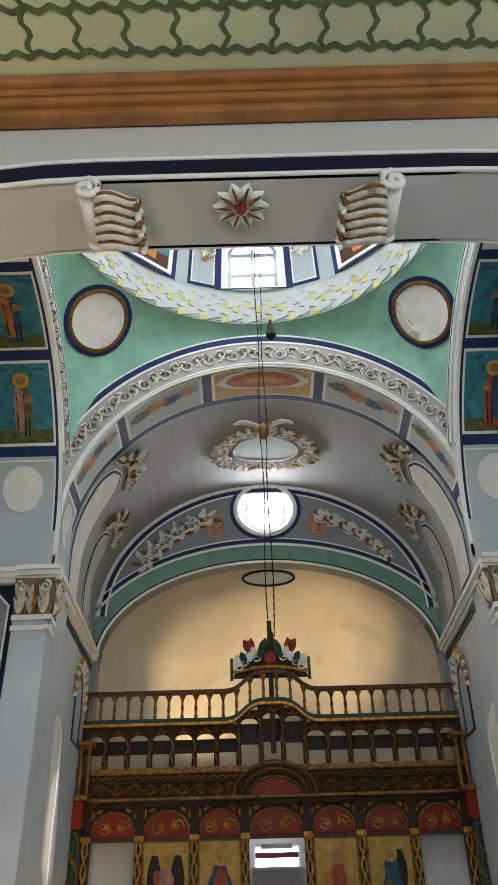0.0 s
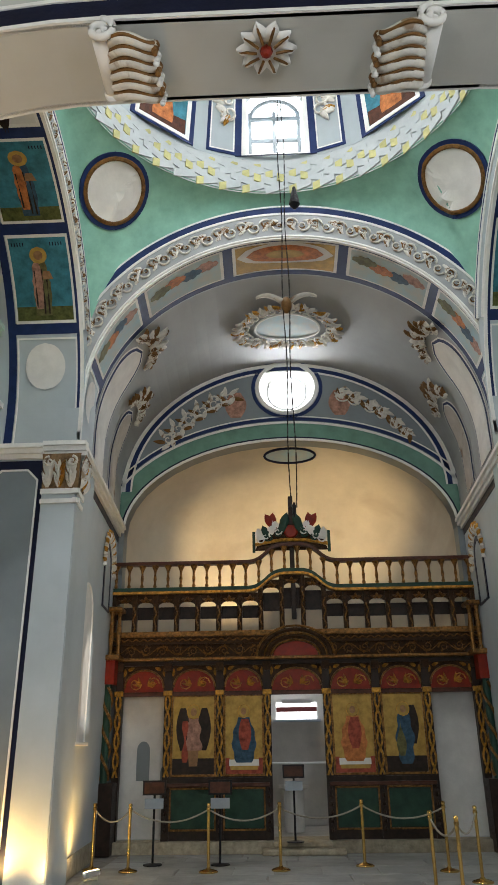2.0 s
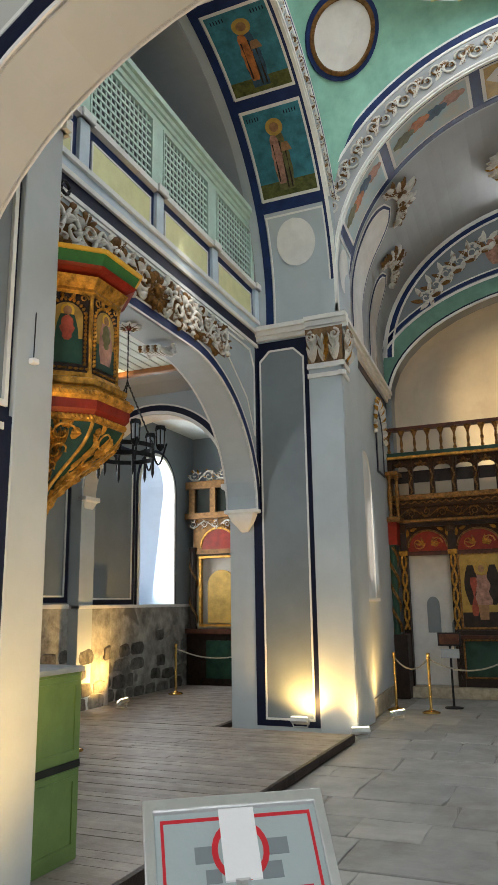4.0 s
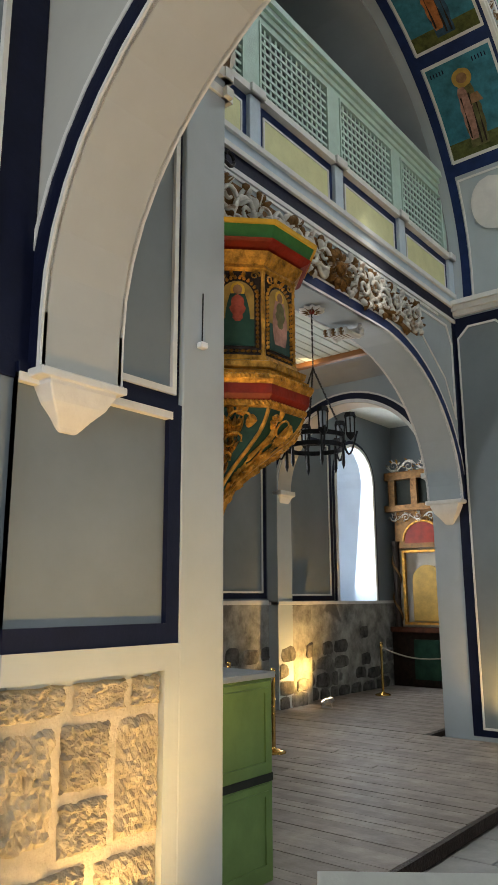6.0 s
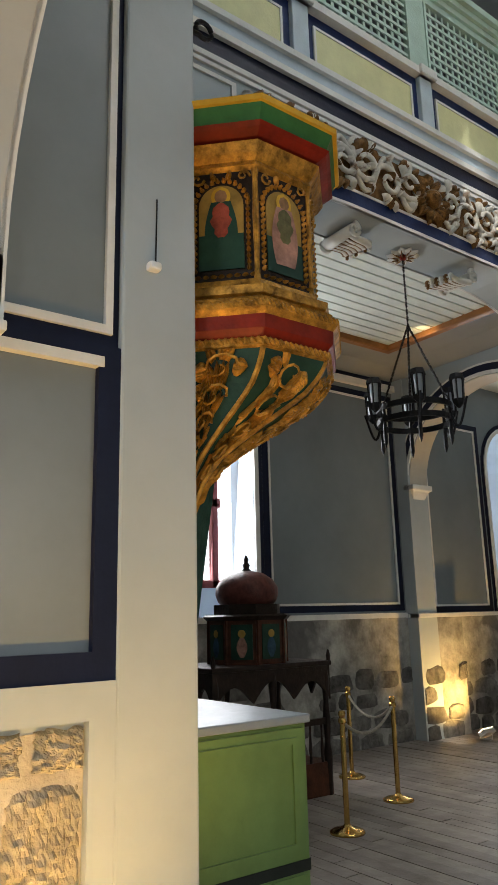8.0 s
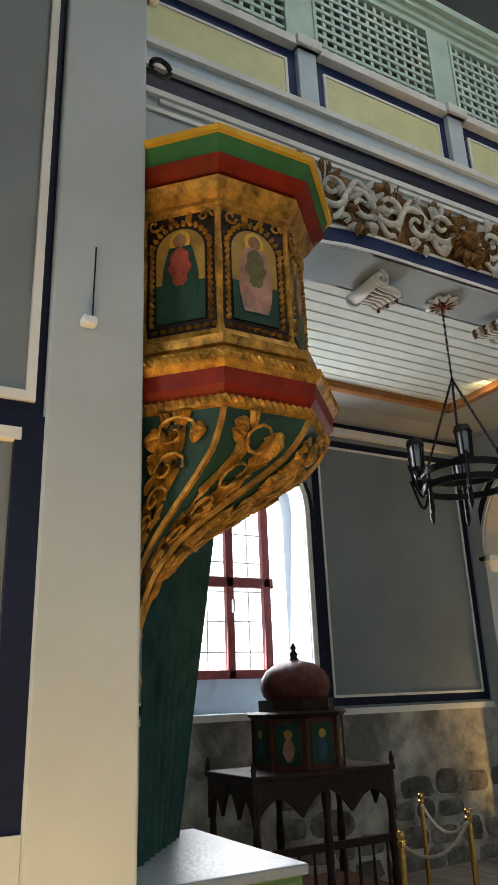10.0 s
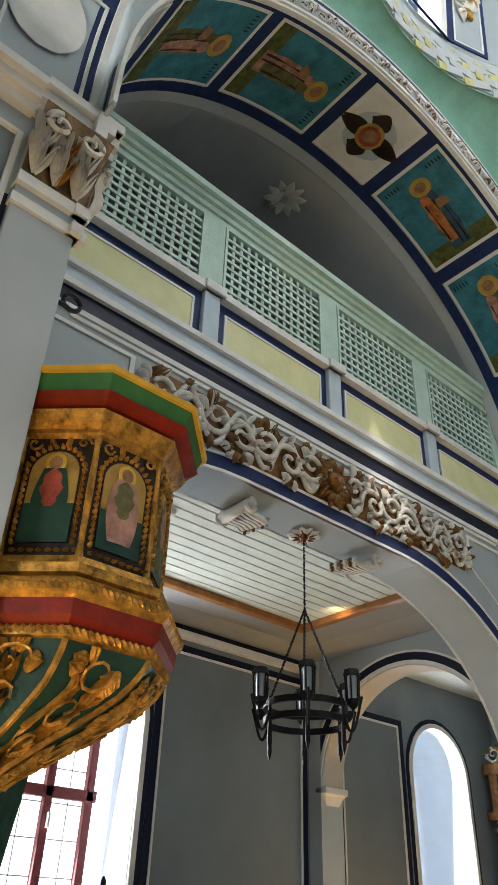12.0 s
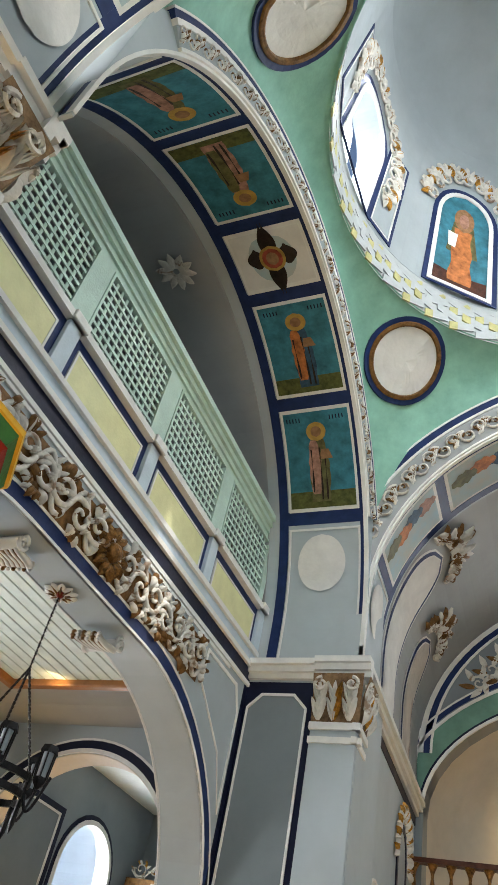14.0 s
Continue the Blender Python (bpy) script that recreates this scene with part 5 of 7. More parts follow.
# flanking corner posts of the screen
for xa, s in ((XL - 0.02, 1), (XR + 0.02, -1)):
    po = thing("screen_corner_post", "dark green and gilded twisted corner post of the screen", "post", "screen corner posts")
    px = xa + s * 0.12
    pm = lambda u, z, off=0.0, px=px: (px + u, YI - 0.45 - off, z)
    part("pedestal", plate(G(), pm, -0.2, 0.2, 0.0, 1.2, -0.4, 0.0), "darkwood", po, bevel=0.015)
    part("shaft", G().lathe([(0.07, 1.2), (0.07, 2.95)], pm(0, 0, -0.1), 12), "greenpaint", po)
    for k in range(2):
        part("twist", G().tube([pm(0.085 * math.cos(7 * z + k * math.pi), z, -0.1 + 0.085 * math.sin(7 * z + k * math.pi)) for z in frange(1.25, 2.9, 50)], 0.03, 5), "goldscreen", po)
    part("red_block", plate(G(), pm, -0.12, 0.12, 2.95, 3.4, -0.3, 0.0), "redpaint", po)
    part("cap", plate(G(), pm, -0.22, 0.22, 3.4, 3.5, -0.4, 0.08), "goldscreen", po, bevel=0.02)
    for dx in (-0.15, 0, 0.15):
        part("upper_baluster", G().lathe([(0.05, 3.5), (0.03, 3.6), (0.055, 3.9), (0.03, 4.25), (0.06, 4.35)], pm(dx, 0, -0.1), 8), "goldscreen", po)
    part("top_cap", plate(G(), pm, -0.22, 0.22, 4.35, 4.43, -0.4, 0.08), "goldscreen", po, bevel=0.02)

# sanctuary seen through the doors
g = G().box(X0 - 1.6, X0 + 2.2, YI + 2.6, YI + 2.75, 0.2, 3.3)
setting("wall_sanctuary", g, "medal", "worn white plaster wall inside the sanctuary")
g = G().box(XL, XR, YI - 0.15, YT + 3.0, 0.0, 0.19)
setting("floor_sanctuary", g, "stonefloor", "raised stone floor of the sanctuary")
for x0, x1 in ((XL + 0.02, -1.95), (3.2, XR)):
    g = G().box(x0, x1, YI + 0.45, YI + 0.55, 0.19, 3.3)
    setting("wall_prothesis", g, "medal", "peeling white plaster wall behind the side door")
# recesses as flat plates, their inner shade put into the grey colour
for u, z, r in ((-2.5, 1.75, 0.13), (-2.05, 1.35, 0.1)):
    nm = lambda x, zz, off=0.0: (x, YI + 0.445 - off, zz)
    pl = [(u - r, z - 0.55), (u + r, z - 0.55)] + [(u + r * math.cos(t), z + r * 1.3 * math.sin(t)) for t in frange(0, math.pi, 10)]
    tagged(poly_plate(G(), nm, pl, -0.01, 0.004).make("wall_recess", "panel"), "dark arched recess in the plaster wall", "recess", kind="structure")
ped = thing("altar_pillar", "short stone altar pillar behind the royal door", "pillar")
part("shaft", G().lathe([(0.2, 0.2), (0.2, 0.95), (0.3, 1.0), (0.3, 1.06)], (XD - 0.1, YI + 1.4, 0), 16), "medal", ped)
bar = tagged(G().tube([(0.0, YI - 0.02, 1.5), (1.16, YI - 0.02, 1.5)], 0.022, 6).make("door_bar", "paper"), "white barrier bar across the royal door", "barrier")
wb = G().box(XD - 0.42, XD + 0.5, YI + 2.58, YI + 2.6, 2.35, 2.72)
sanct = tagged(wb.make("window_sanctuary", "glow"), "bright small window in the sanctuary wall", "window", kind="structure")
part("window_frame", G().box(XD - 0.42, XD + 0.5, YI + 2.53, YI + 2.58, 2.52, 2.62), "winred", sanct)
part("window_sill", G().box(XD - 0.5, XD + 0.58, YI + 2.4, YI + 2.6, 2.3, 2.35), "reveal", sanct)

# warm lamps behind the screen that wash the apse
for x in (X0 - 1.3, X0 + 1.5):
    spot(x, YI + 1.5, 4.2, x, YT + (2.9 if x < 0 else 2.4), 6.2 if x < 0 else 7.4, 330, 85, (1.0, 0.72, 0.36), 1.0, 0.1)
# added fill lamp, hidden behind the screen, brightens the sanctuary; no window here
window_light(X0, YT + 2.0, 3.4, X0, YI + 1.0, 0.5, 1.6, 0.6, 12)

# ---- pulpit ----
PC = (-3.44, 4.59)
pul = thing("pulpit", "octagonal painted and gilded wooden pulpit hung on the pier", "pulpit")


def octo(ap, z, c=PC, n=8, blend=0.0, base=(0, 0)):
    r = ap / math.cos(math.pi / 8)
    return [(c[0] * (1 - blend) + base[0] * blend + r * math.cos(radians(22.5 + 45 * k)), c[1] * (1 - blend) + base[1] * blend + r * math.sin(radians(22.5 + 45 * k)), z) for k in range(n)]


def ring_part(name, levels, mat, label="", bevel=0.0):
    return part(name, G().solid([octo(ap, z) for ap, z in levels]), mat, pul, label, bevel=bevel)


ring_part("box", [(0.42, 3.36), (0.42, 4.26)], "darkwood")
ring_part("ledge_gold", [(0.43, 3.3), (0.5, 3.33), (0.51, 3.37), (0.46, 3.39), (0.45, 3.43)], "gold", "gilded ledge moulding")
ring_part("ledge_gold", [(0.53, 3.2), (0.555, 3.23), (0.55, 3.26), (0.52, 3.275), (0.53, 3.295), (0.49, 3.315)], "gold", "gilded rope moulding")
ring_part("ledge_red", [(0.49, 3.09), (0.525, 3.13), (0.53, 3.2)], "redpaint", "red painted band")
ring_part("ledge_lower", [(0.46, 3.03), (0.5, 3.05), (0.5, 3.09), (0.47, 3.1)], "gold")
ring_part("cornice_gold", [(0.42, 4.06), (0.45, 4.09), (0.44, 4.12), (0.47, 4.15), (0.5, 4.2), (0.47, 4.21)], "gold", "worn gilded cornice")
ring_part("canopy_red", [(0.46, 4.21), (0.54, 4.25), (0.56, 4.27)], "redpaint", "red painted canopy edge")
ring_part("canopy_green", [(0.54, 4.27), (0.58, 4.36)], "canopygreen", "green painted canopy band")
ring_part("canopy_top", [(0.6, 4.36), (0.605, 4.39), (0.57, 4.4), (0.1, 4.42)], "canopyyellow", "yellow painted canopy edge")
for ap, z, n in ((0.5, 3.075, 13), (0.55, 3.25, 15)):
    rim = octo(ap, z)
    for k in (5, 6, 7, 0, 1):
        a, b = Vector(rim[k]), Vector(rim[(k + 1) % 8])
        g = G()
        for i in range(n):
            p, q = a.lerp(b, (i + 0.1) / n), a.lerp(b, (i + 0.9) / n)
            g.tube([p + Vector((0, 0, 0.018)), p.lerp(q, 0.5), q - Vector((0, 0, 0.018))], [0.006, 0.014, 0.006], 5)
        part("rope_bead", g, "gold", pul, "gilded twisted rope moulding")
# faces: arched icon, colonnettes and heart border
for k in (6, 7, 0, 1):
    a = radians(45 * (k + 1))
    nx, ny = math.cos(a), math.sin(a)
    fm = face(PC[0] + 0.42 * nx, PC[1] + 0.42 * ny, -ny, nx, nx, ny)
    hw = 0.172
    pn = part("face_board", plate(G(), fm, -hw, hw, 3.43, 4.07, 0.0, 0.008), "darkwood", pul)
    ok = [(-0.115, 3.5), (0.115, 3.5)] + [(0.115 * math.cos(t), 3.87 + 0.12 * math.sin(t)) for t in frange(0, math.pi, 12)]
    part("icon_ground", poly_plate(G(), fm, ok, 0.0, 0.014), "icongold", pn)
    part("icon_dark", plate(G(), fm, -0.115, 0.115, 3.5, 3.7, 0.0, 0.017), "greenpaint", pn)
    ra, rb = (("greenpaint", "robe_red"), ("robe_pink", "robe_olive"), ("robe_olive", "robe_pink"), ("robe_red", "greenpaint"))[(k + 2) % 4]
    for nm, z0, z1, wf, mt, o in (("robe", 3.55, 3.89, lambda x: 0.045 + 0.04 * math.sin(2.6 * x + 0.4), ra, 0.019), ("cloak", 3.68, 3.88, lambda x: 0.016 + 0.035 * math.sin(3 * x) + 0.008 * math.sin(17 * x), rb, 0.023), ("halo", 3.86, 3.98, lambda x: 0.05 * math.sqrt(max(0, 1 - (2 * x - 1) ** 2)), "canopyyellow", 0.0185), ("head", 3.88, 3.96, lambda x: 0.032 * math.sqrt(max(0, 1 - (2 * x - 1) ** 2)), "skin", 0.021)):
        g = G().grid([[fm(-max(0.003, wf(x)), z0 + (z1 - z0) * x, o), fm(0, z0 + (z1 - z0) * x, o + 0.004), fm(max(0.003, wf(x)), z0 + (z1 - z0) * x, o)] for x in frange(0, 1, 8)])
        part("painted_" + nm, g, mt, pn)
    g = G()
    for s in (-1, 1):
        for i in range(13):
            z = 3.49 + i * 0.034
            leaf(g, fm, s * 0.137, z, math.pi / 2, 0.032, 0.014, 0.018)
    for t in frange(0.1, math.pi - 0.1, 13):
        leaf(g, fm, 0.125 * math.cos(t), 3.87 + 0.135 * math.sin(t), t, 0.03, 0.014, 0.018)
    for i in range(8):
        leaf(g, fm, -0.14 + 0.04 * i, 3.465, 0, 0.035, 0.012, 0.016)
    for s in (-1, 1):
        spiral(g, fm, s * 0.12, 4.03, 0.035, 0, s, 0.008, 1.2, 10, 0.014)
        leaf(g, fm, s * 0.03, 4.02, math.pi / 2 - s * 0.4, 0.06, 0.018, 0.02)
    part("heart_border", g, "gold", pn, "gilded heart border and leaf tracery")
    c = octo(0.425, 0)[k]
    part("colonnette", G().lathe([(0.02, 3.43), (0.014, 3.5), (0.018, 3.8), (0.014, 4.02), (0.022, 4.07)], (c[0], c[1], 0), 8), "gold", pul)
# tapering pendant down to the pier
tip = (-3.24, 4.1)
PEND = ((0, 0.485, 0), (0.07, 0.455, 0.04), (0.15, 0.395, 0.13), (0.23, 0.32, 0.28), (0.31, 0.24, 0.45), (0.39, 0.17, 0.61), (0.47, 0.115, 0.76), (0.56, 0.08, 0.87), (0.66, 0.055, 0.95), (0.76, 0.04, 1.0))
lv = []
for t in frange(0, 1, 14):
    k = t * 9
    i = min(8, int(k))
    a, b = PEND[i], PEND[i + 1]
    dz, ap, bl = [a[j] + (b[j] - a[j]) * (k - i) for j in range(3)]
    lv.append(octo(ap, 3.04 - dz, blend=bl, base=tip))
part("pendant", G().solid(lv), "greenpaint", pul, "dark green pendant with gilded carving")
for k in range(8):
    part("pendant_rib", G().tube([(p[k][0], p[k][1], p[k][2]) for p in lv], 0.014, 5), "gold", pul, "gilded rib")
for k in (6, 7, 0, 1):
    rs = random.Random(k)

    def qm(u, z, off=0.0, k=k):
        f = max(0, min(13.999, z * 14))
        i = int(f)
        fr = f - i
        a, b = Vector(lv[i][k]).lerp(Vector(lv[i + 1][k]), fr), Vector(lv[i][(k + 1) % 8]).lerp(Vector(lv[i + 1][(k + 1) % 8]), fr)
        n = (b - a).cross(Vector(lv[i + 1][k]) - Vector(lv[i][k]))
        n = n.normalized() if n.length > 0 else Vector((0, 0, 0))
        if n.dot(a - Vector((PC[0], PC[1], 3.0))) < 0:
            n = -n
        return tuple(a.lerp(b, u) + n * off)
    for z, sc in ((0.12, 1.0), (0.3, 0.9), (0.46, 0.8), (0.6, 0.7), (0.72, 0.6)):
        g = G()
        for j in range(9):
            an = rs.uniform(0, 6.28)
            leaf(g, lambda u, zz, off=0.0, z=z: qm(0.5 + u, z + zz, off), 0.17 * math.cos(an), 0.05 * math.sin(an), an, 0.2 * sc, 0.065 * sc, 0.022)
        spiral(g, lambda u, zz, off=0.0, z=z: qm(0.5 + u, z + zz * 0.4, off), 0.0, 0.0, 0.26 * sc, 0, 1 if k % 2 else -1, 0.009, 1.2, 12, 0.02)
        part("pendant_flower", g, "gold", pul, "gilded flower carving")
part("pendant_knob", G().ball((tip[0], tip[1], 2.26), 0.06, 8), "gold", pul)
part("pendant_knob", G().lathe([(0.02, 1.75), (0.05, 1.82), (0.035, 1.95), (0.06, 2.1), (0.04, 2.2)], (tip[0], tip[1], 0), 10), "gold", pul)
# curtain behind the pulpit
cur = thing("curtain", "dark green cloth curtain hung behind the pulpit", "curtain")
rows = []
for i in range(17):
    t = i / 16
    z = 3.1 - 3.0 * t
    rows.append([(-3.62 - 0.5 * j / 30 - 0.1 * t, 4.32 + (0.62 - 0.42 * t) * j / 30 + 0.025 * math.sin(j * 1.5) * (0.4 + t), z) for j in range(31)])
part("cloth", G().grid(rows), "cloth", cur, smooth=True)
part("rail", G().tube([(-3.6, 4.3, 3.12), (-4.14, 4.96, 3.12)], 0.018, 8), "darkwood", cur)

# the pulpit's box is squatter, its pendant longer
for ob in pul.children_recursive:
    for v in ob.data.vertices:
        z = v.co.z
        v.co.z = 3.13 + (z - 3.04) * 0.96 if z > 3.04 else (2.28 + (z - 2.28) * 1.118 if z > 2.28 else z)

from mathutils.bvhtree import BVHTree

# ---- dome decoration ----
ring = setting("ceiling_ring", G().grid([[(X0 + r * math.cos(a), YC + r * math.sin(a), z) for a in frange(0, 2 * math.pi, 96)] for r, z in ((RR + 0.02, ZR - 0.03), (RR + 0.01, ZR + 0.35), (RR - 0.02, ZR + 0.72))]), "braidwhite", "white and yellow woven band under the dome drum", smooth=True)
def ring_point(a, z, r): return (X0 + r * math.cos(a), YC + r * math.sin(a), z)


# woven band: slanting blocks, yellow where one strand dips under the next
for row in range(4):
    for k in range(46):
        o = 0.5 * (row % 2)
        for q0, q1, yel in ((0.03, 0.66, False), (0.66, 0.97, True)):
            mt = "braidyellow" if yel and (k * 5 + row * 3) % 4 < 3 else "braidwhite"
            a0, a1 = 2 * math.pi * (k + o + q0) / 46, 2 * math.pi * (k + o + q1) / 46
            if math.sin((a0 + a1) / 2) < -0.55:
                continue
            lean = 0.15 * (1 if row % 2 else -1)
            z0, z1 = ZR + 0.01 + row * 0.172, ZR + 0.01 + row * 0.172 + 0.16
            r0, r1 = RR - 0.008 - 0.003 * (row % 2), RR + 0.012
            e0, e1 = lean * (q0 - 0.5), lean * (q1 - 0.5)
            P = ring_point
            g = G().add([P(a0, z0 + e0, r0), P(a1, z0 + e1, r0), P(a1, z1 + e1, r0 - 0.006), P(a0, z1 + e0, r0 - 0.006), P(a0, z0 + e0, r1), P(a1, z0 + e1, r1), P(a1, z1 + e1, r1), P(a0, z1 + e0, r1)],
                        [(0, 1, 2, 3), (0, 4, 5, 1), (1, 5, 6, 2), (2, 6, 7, 3), (3, 7, 4, 0)])
            part("braid_block", g, mt, ring)


def drum_m(ac):
    """map on the drum round angle ac: u metres along, z up"""
    return lambda u, z, off=0.0: drum(ac + u / RR, -off, z)


def arch_loop(uc, hw, zb, zs, rise, n=14):
    return [(uc - hw, zb), (uc + hw, zb)] + [(uc + hw * math.cos(t), zs + rise * math.sin(t)) for t in frange(0, math.pi, n)]


for i in range(3):
    ac = i * math.pi / 2
    m = drum_m(ac)
    hw = 0.175 * RR

    def uplift(loop):
        return [(u, z) for u, z in loop]
    o1, o2, o3 = arch_loop(0, hw + 0.22, 11.54, 12.85, 0.84), arch_loop(0, hw + 0.1, 11.56, 12.85, 0.72), arch_loop(0, hw, 11.6, 12.85, 0.62)
    part("window_band", frame_poly(G(), m, o1, o2, 0.0, 0.012), "midblue", drum_ob)
    part("window_band", frame_poly(G(), m, o2, o3, 0.0, 0.028), "white", drum_ob)
    win = thing("dome_window", "white framed arched dome window with bright panes", "window", "dome windows", "structure")
    wm = lambda u, z, off=0.0, ac=ac: (X0 + (RR + 0.33 - off) * math.cos(ac) - u * math.sin(ac), YC + (RR + 0.33 - off) * math.sin(ac) + u * math.cos(ac), z + DZ)
    part("pane", poly_plate(G(), wm, arch_loop(0, 0.6, 11.5, 14.0, 0.6), 0.0, 0.01), "glow", win, "bright daylight pane").visible_shadow = False
    if i == 1:
        for u in (-0.5, -0.03, 0.44):
            part("mullion", plate(G(), wm, u, u + 0.07, 11.7, 13.0, 0.01, 0.06), "panel", win)
        for z in (11.75, 12.3, 12.85):
            part("mullion", plate(G(), wm, -0.5, 0.5, z - 0.035, z + 0.035, 0.01, 0.05), "panel", win)
        part("window_head", G().tube([wm(0.47 * math.cos(t), 12.85 + 0.47 * math.sin(t), 0.03) for t in frange(0, math.pi, 14)], 0.035, 6), "panel", win)
    for s in (-1, 1):
        o, n_ = rect(s * 1.02 - 0.3, s * 1.02 + 0.3, 11.56, 13.5), rect(s * 1.02 - 0.24, s * 1.02 + 0.24, 11.62, 13.44)
        part("field_band", frame_poly(G(), m, o, n_, 0.0, 0.012), "midblue", drum_ob)
        part("field_moulding", frame_poly(G(), m, n_, rect(s * 1.02 - 0.215, s * 1.02 + 0.215, 11.645, 13.415), 0.0, 0.02), "white", drum_ob)
    rel = thing("dome_relief", "white and gilded plaster foliage over a dome window", "relief", "dome foliage reliefs")
    gw, gg = G(), G()
    rs = random.Random(i)
    for k in range(17):
        t = math.pi * (k - 1.5) / 13
        u, z = (hw + 0.42) * math.cos(t), 12.8 + 1.1 * math.sin(t)
        spiral(gw, m, u, z, 0.17, t, 1 if k % 2 else -1, 0.03, 1.2, 12, 0.04)
        for j in range(4):
            leaf(gw if j else gg, m, u, z, t + rs.uniform(-1.2, 1.2), 0.3, 0.07, 0.08)
    part("foliage", gw, "plasterw", rel, smooth=True)
    part("gilded_foliage", gg, "gold", rel, smooth=True)
for i, ac in enumerate((radians(48), radians(131))):
    m = drum_m(ac)
    pic = thing("drum_painting", "arched painted panel of a robed figure on the drum", "painting", "drum paintings")
    o1, o2, o3 = arch_loop(0, 0.66, 11.54, 13.3, 0.8), arch_loop(0, 0.57, 11.6, 13.3, 0.7), arch_loop(0, 0.49, 11.68, 13.3, 0.62)
    part("blue_border", frame_poly(G(), m, o1, o2, 0.0, 0.014), "midblue", pic)
    part("white_border", frame_poly(G(), m, o2, o3, 0.0, 0.026), "white", pic)
    H = 2.24
    rows = []
    for t in frange(0, 1, 24):
        w = 0.49 * (1 if t < 0.72 else math.sqrt(max(0, 1 - ((t - 0.72) / 0.28) ** 2)))
        rows.append([m(u * max(w, 0.01), 11.68 + H * t, 0.01) for u in (-1, -0.5, 0, 0.5, 1)])
    part("painted_ground", G().grid(rows), "teal", pic)
    circ = lambda r: (lambda x: r * math.sqrt(max(0, 1 - (2 * x - 1) ** 2)))
    for nmz, z0, z1, wf, mt, o, du_ in (("earth", 0.0, 0.14, lambda x: 0.48, "brownwood", 0.014, 0), ("robe", 0.06, 0.62, lambda x: 0.21 - 0.05 * x + 0.02 * math.sin(14 * x), "robe_orange", 0.02, 0), ("cloak", 0.35, 0.68, lambda x: 0.3 - 0.1 * x, "robe_olive", 0.017, 0), ("halo", 0.6, 0.86, circ(0.2), "skin", 0.022, 0), ("head", 0.64, 0.8, circ(0.1), "robe_pink", 0.026, 0), ("scroll", 0.4, 0.55, lambda x: 0.07 + 0.03 * x, "medal", 0.028, 0.2)):
        rows = [[m(u * max(0.004, wf(x)) + du_, 11.68 + H * (z0 + (z1 - z0) * x), o) for u in (-1, -0.5, 0, 0.5, 1)] for x in frange(0, 1, 12)]
        part("painted_" + nmz, G().grid(rows), mt, pic)
    gw, gg = G(), G()
    for k in range(9):
        t = math.pi * (k + 0.5) / 9
        spiral(gw, m, 0.76 * math.cos(t), 13.4 + 0.95 * math.sin(t), 0.16, t, 1 if k % 2 else -1, 0.03, 1.2, 12, 0.04)
        for j in range(4):
            leaf(gw if j else gg, m, 0.78 * math.cos(t), 13.42 + 0.98 * math.sin(t), t + (j - 1.5) * 0.6, 0.32, 0.075, 0.08)
    part("foliage", gw, "plasterw", pic, "white plaster foliage", smooth=True)
    part("gilded_foliage", gg, "gold", pic, "gilded foliage", smooth=True)

# pendentive medallions, bedded on the curved plaster
pend_tree = BVHTree.FromPolygons([v.co.copy() for v in pend.data.vertices], [tuple(p.vertices) for p in pend.data.polygons])
for sx in (-1, 1):
    for sy in (1, -1):
        if sy < 0 and sx > 0:
            continue
        c = Vector((X0 + sx * 2.56 + (-0.08 if sx < 0 else 0.3), YC + sy * 2.3, 10.24))
        n = Vector((-sx * 2.1, -sy * 1.9, -2.2)).normalized()
        a = n.cross(Vector((0, 0, 1))).normalized()
        b = a.cross(n).normalized()
        c = c + (b if b.z > 0 else -b) * 0.14

        def mm(x, y, z, c=c, a=a, b=b, n=n):
            p = c + x * a + y * b
            hit = pend_tree.ray_cast(p + n * 0.9, -n, 2.5)[0]
            return tuple((hit or p) + (z + 0.012) * n)
        med = thing("pendentive_medallion", "bare white plaster medallion in a gilded ring on the pendentive", "medallion", "pendentive medallions")
        part("blue_ring", G().lathe([(0.56, -0.03), (0.56, 0.02), (0.64, 0.02), (0.65, -0.06)], (0, 0, 0), 36, fn=mm), "midblue", med)
        part("gilt_ring", G().lathe([(0.49, 0.0), (0.5, 0.05), (0.525, 0.055), (0.54, 0.04), (0.56, 0.05), (0.575, 0.0)], (0, 0, 0), 36, fn=mm), "acanthusbrown", med, "brown gilded wooden ring", smooth=True)
        part("plaster_disc", G().lathe([(0.001, 0.026), (0.17, 0.026), (0.34, 0.026), (0.51, 0.026)], (0, 0, 0), 36, fn=mm), "medal", med, "cracked bare plaster disc")

# ---- sanctuary bay decoration ----
TM = lambda u, z, off=0.0: (X0E + 1.05 * u, YT - off, z)
apin = arch_pts(A - 0.12, 6.15, 2.1, 40)
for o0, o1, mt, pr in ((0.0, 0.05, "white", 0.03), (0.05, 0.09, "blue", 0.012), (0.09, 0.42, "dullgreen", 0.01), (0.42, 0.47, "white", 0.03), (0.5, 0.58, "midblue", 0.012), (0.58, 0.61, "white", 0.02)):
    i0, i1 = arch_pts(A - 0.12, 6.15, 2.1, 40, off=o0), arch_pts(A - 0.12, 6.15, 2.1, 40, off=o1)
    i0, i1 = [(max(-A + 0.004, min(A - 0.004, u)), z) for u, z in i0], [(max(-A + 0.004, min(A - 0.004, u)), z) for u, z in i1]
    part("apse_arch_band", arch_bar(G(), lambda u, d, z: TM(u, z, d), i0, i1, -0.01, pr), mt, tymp)
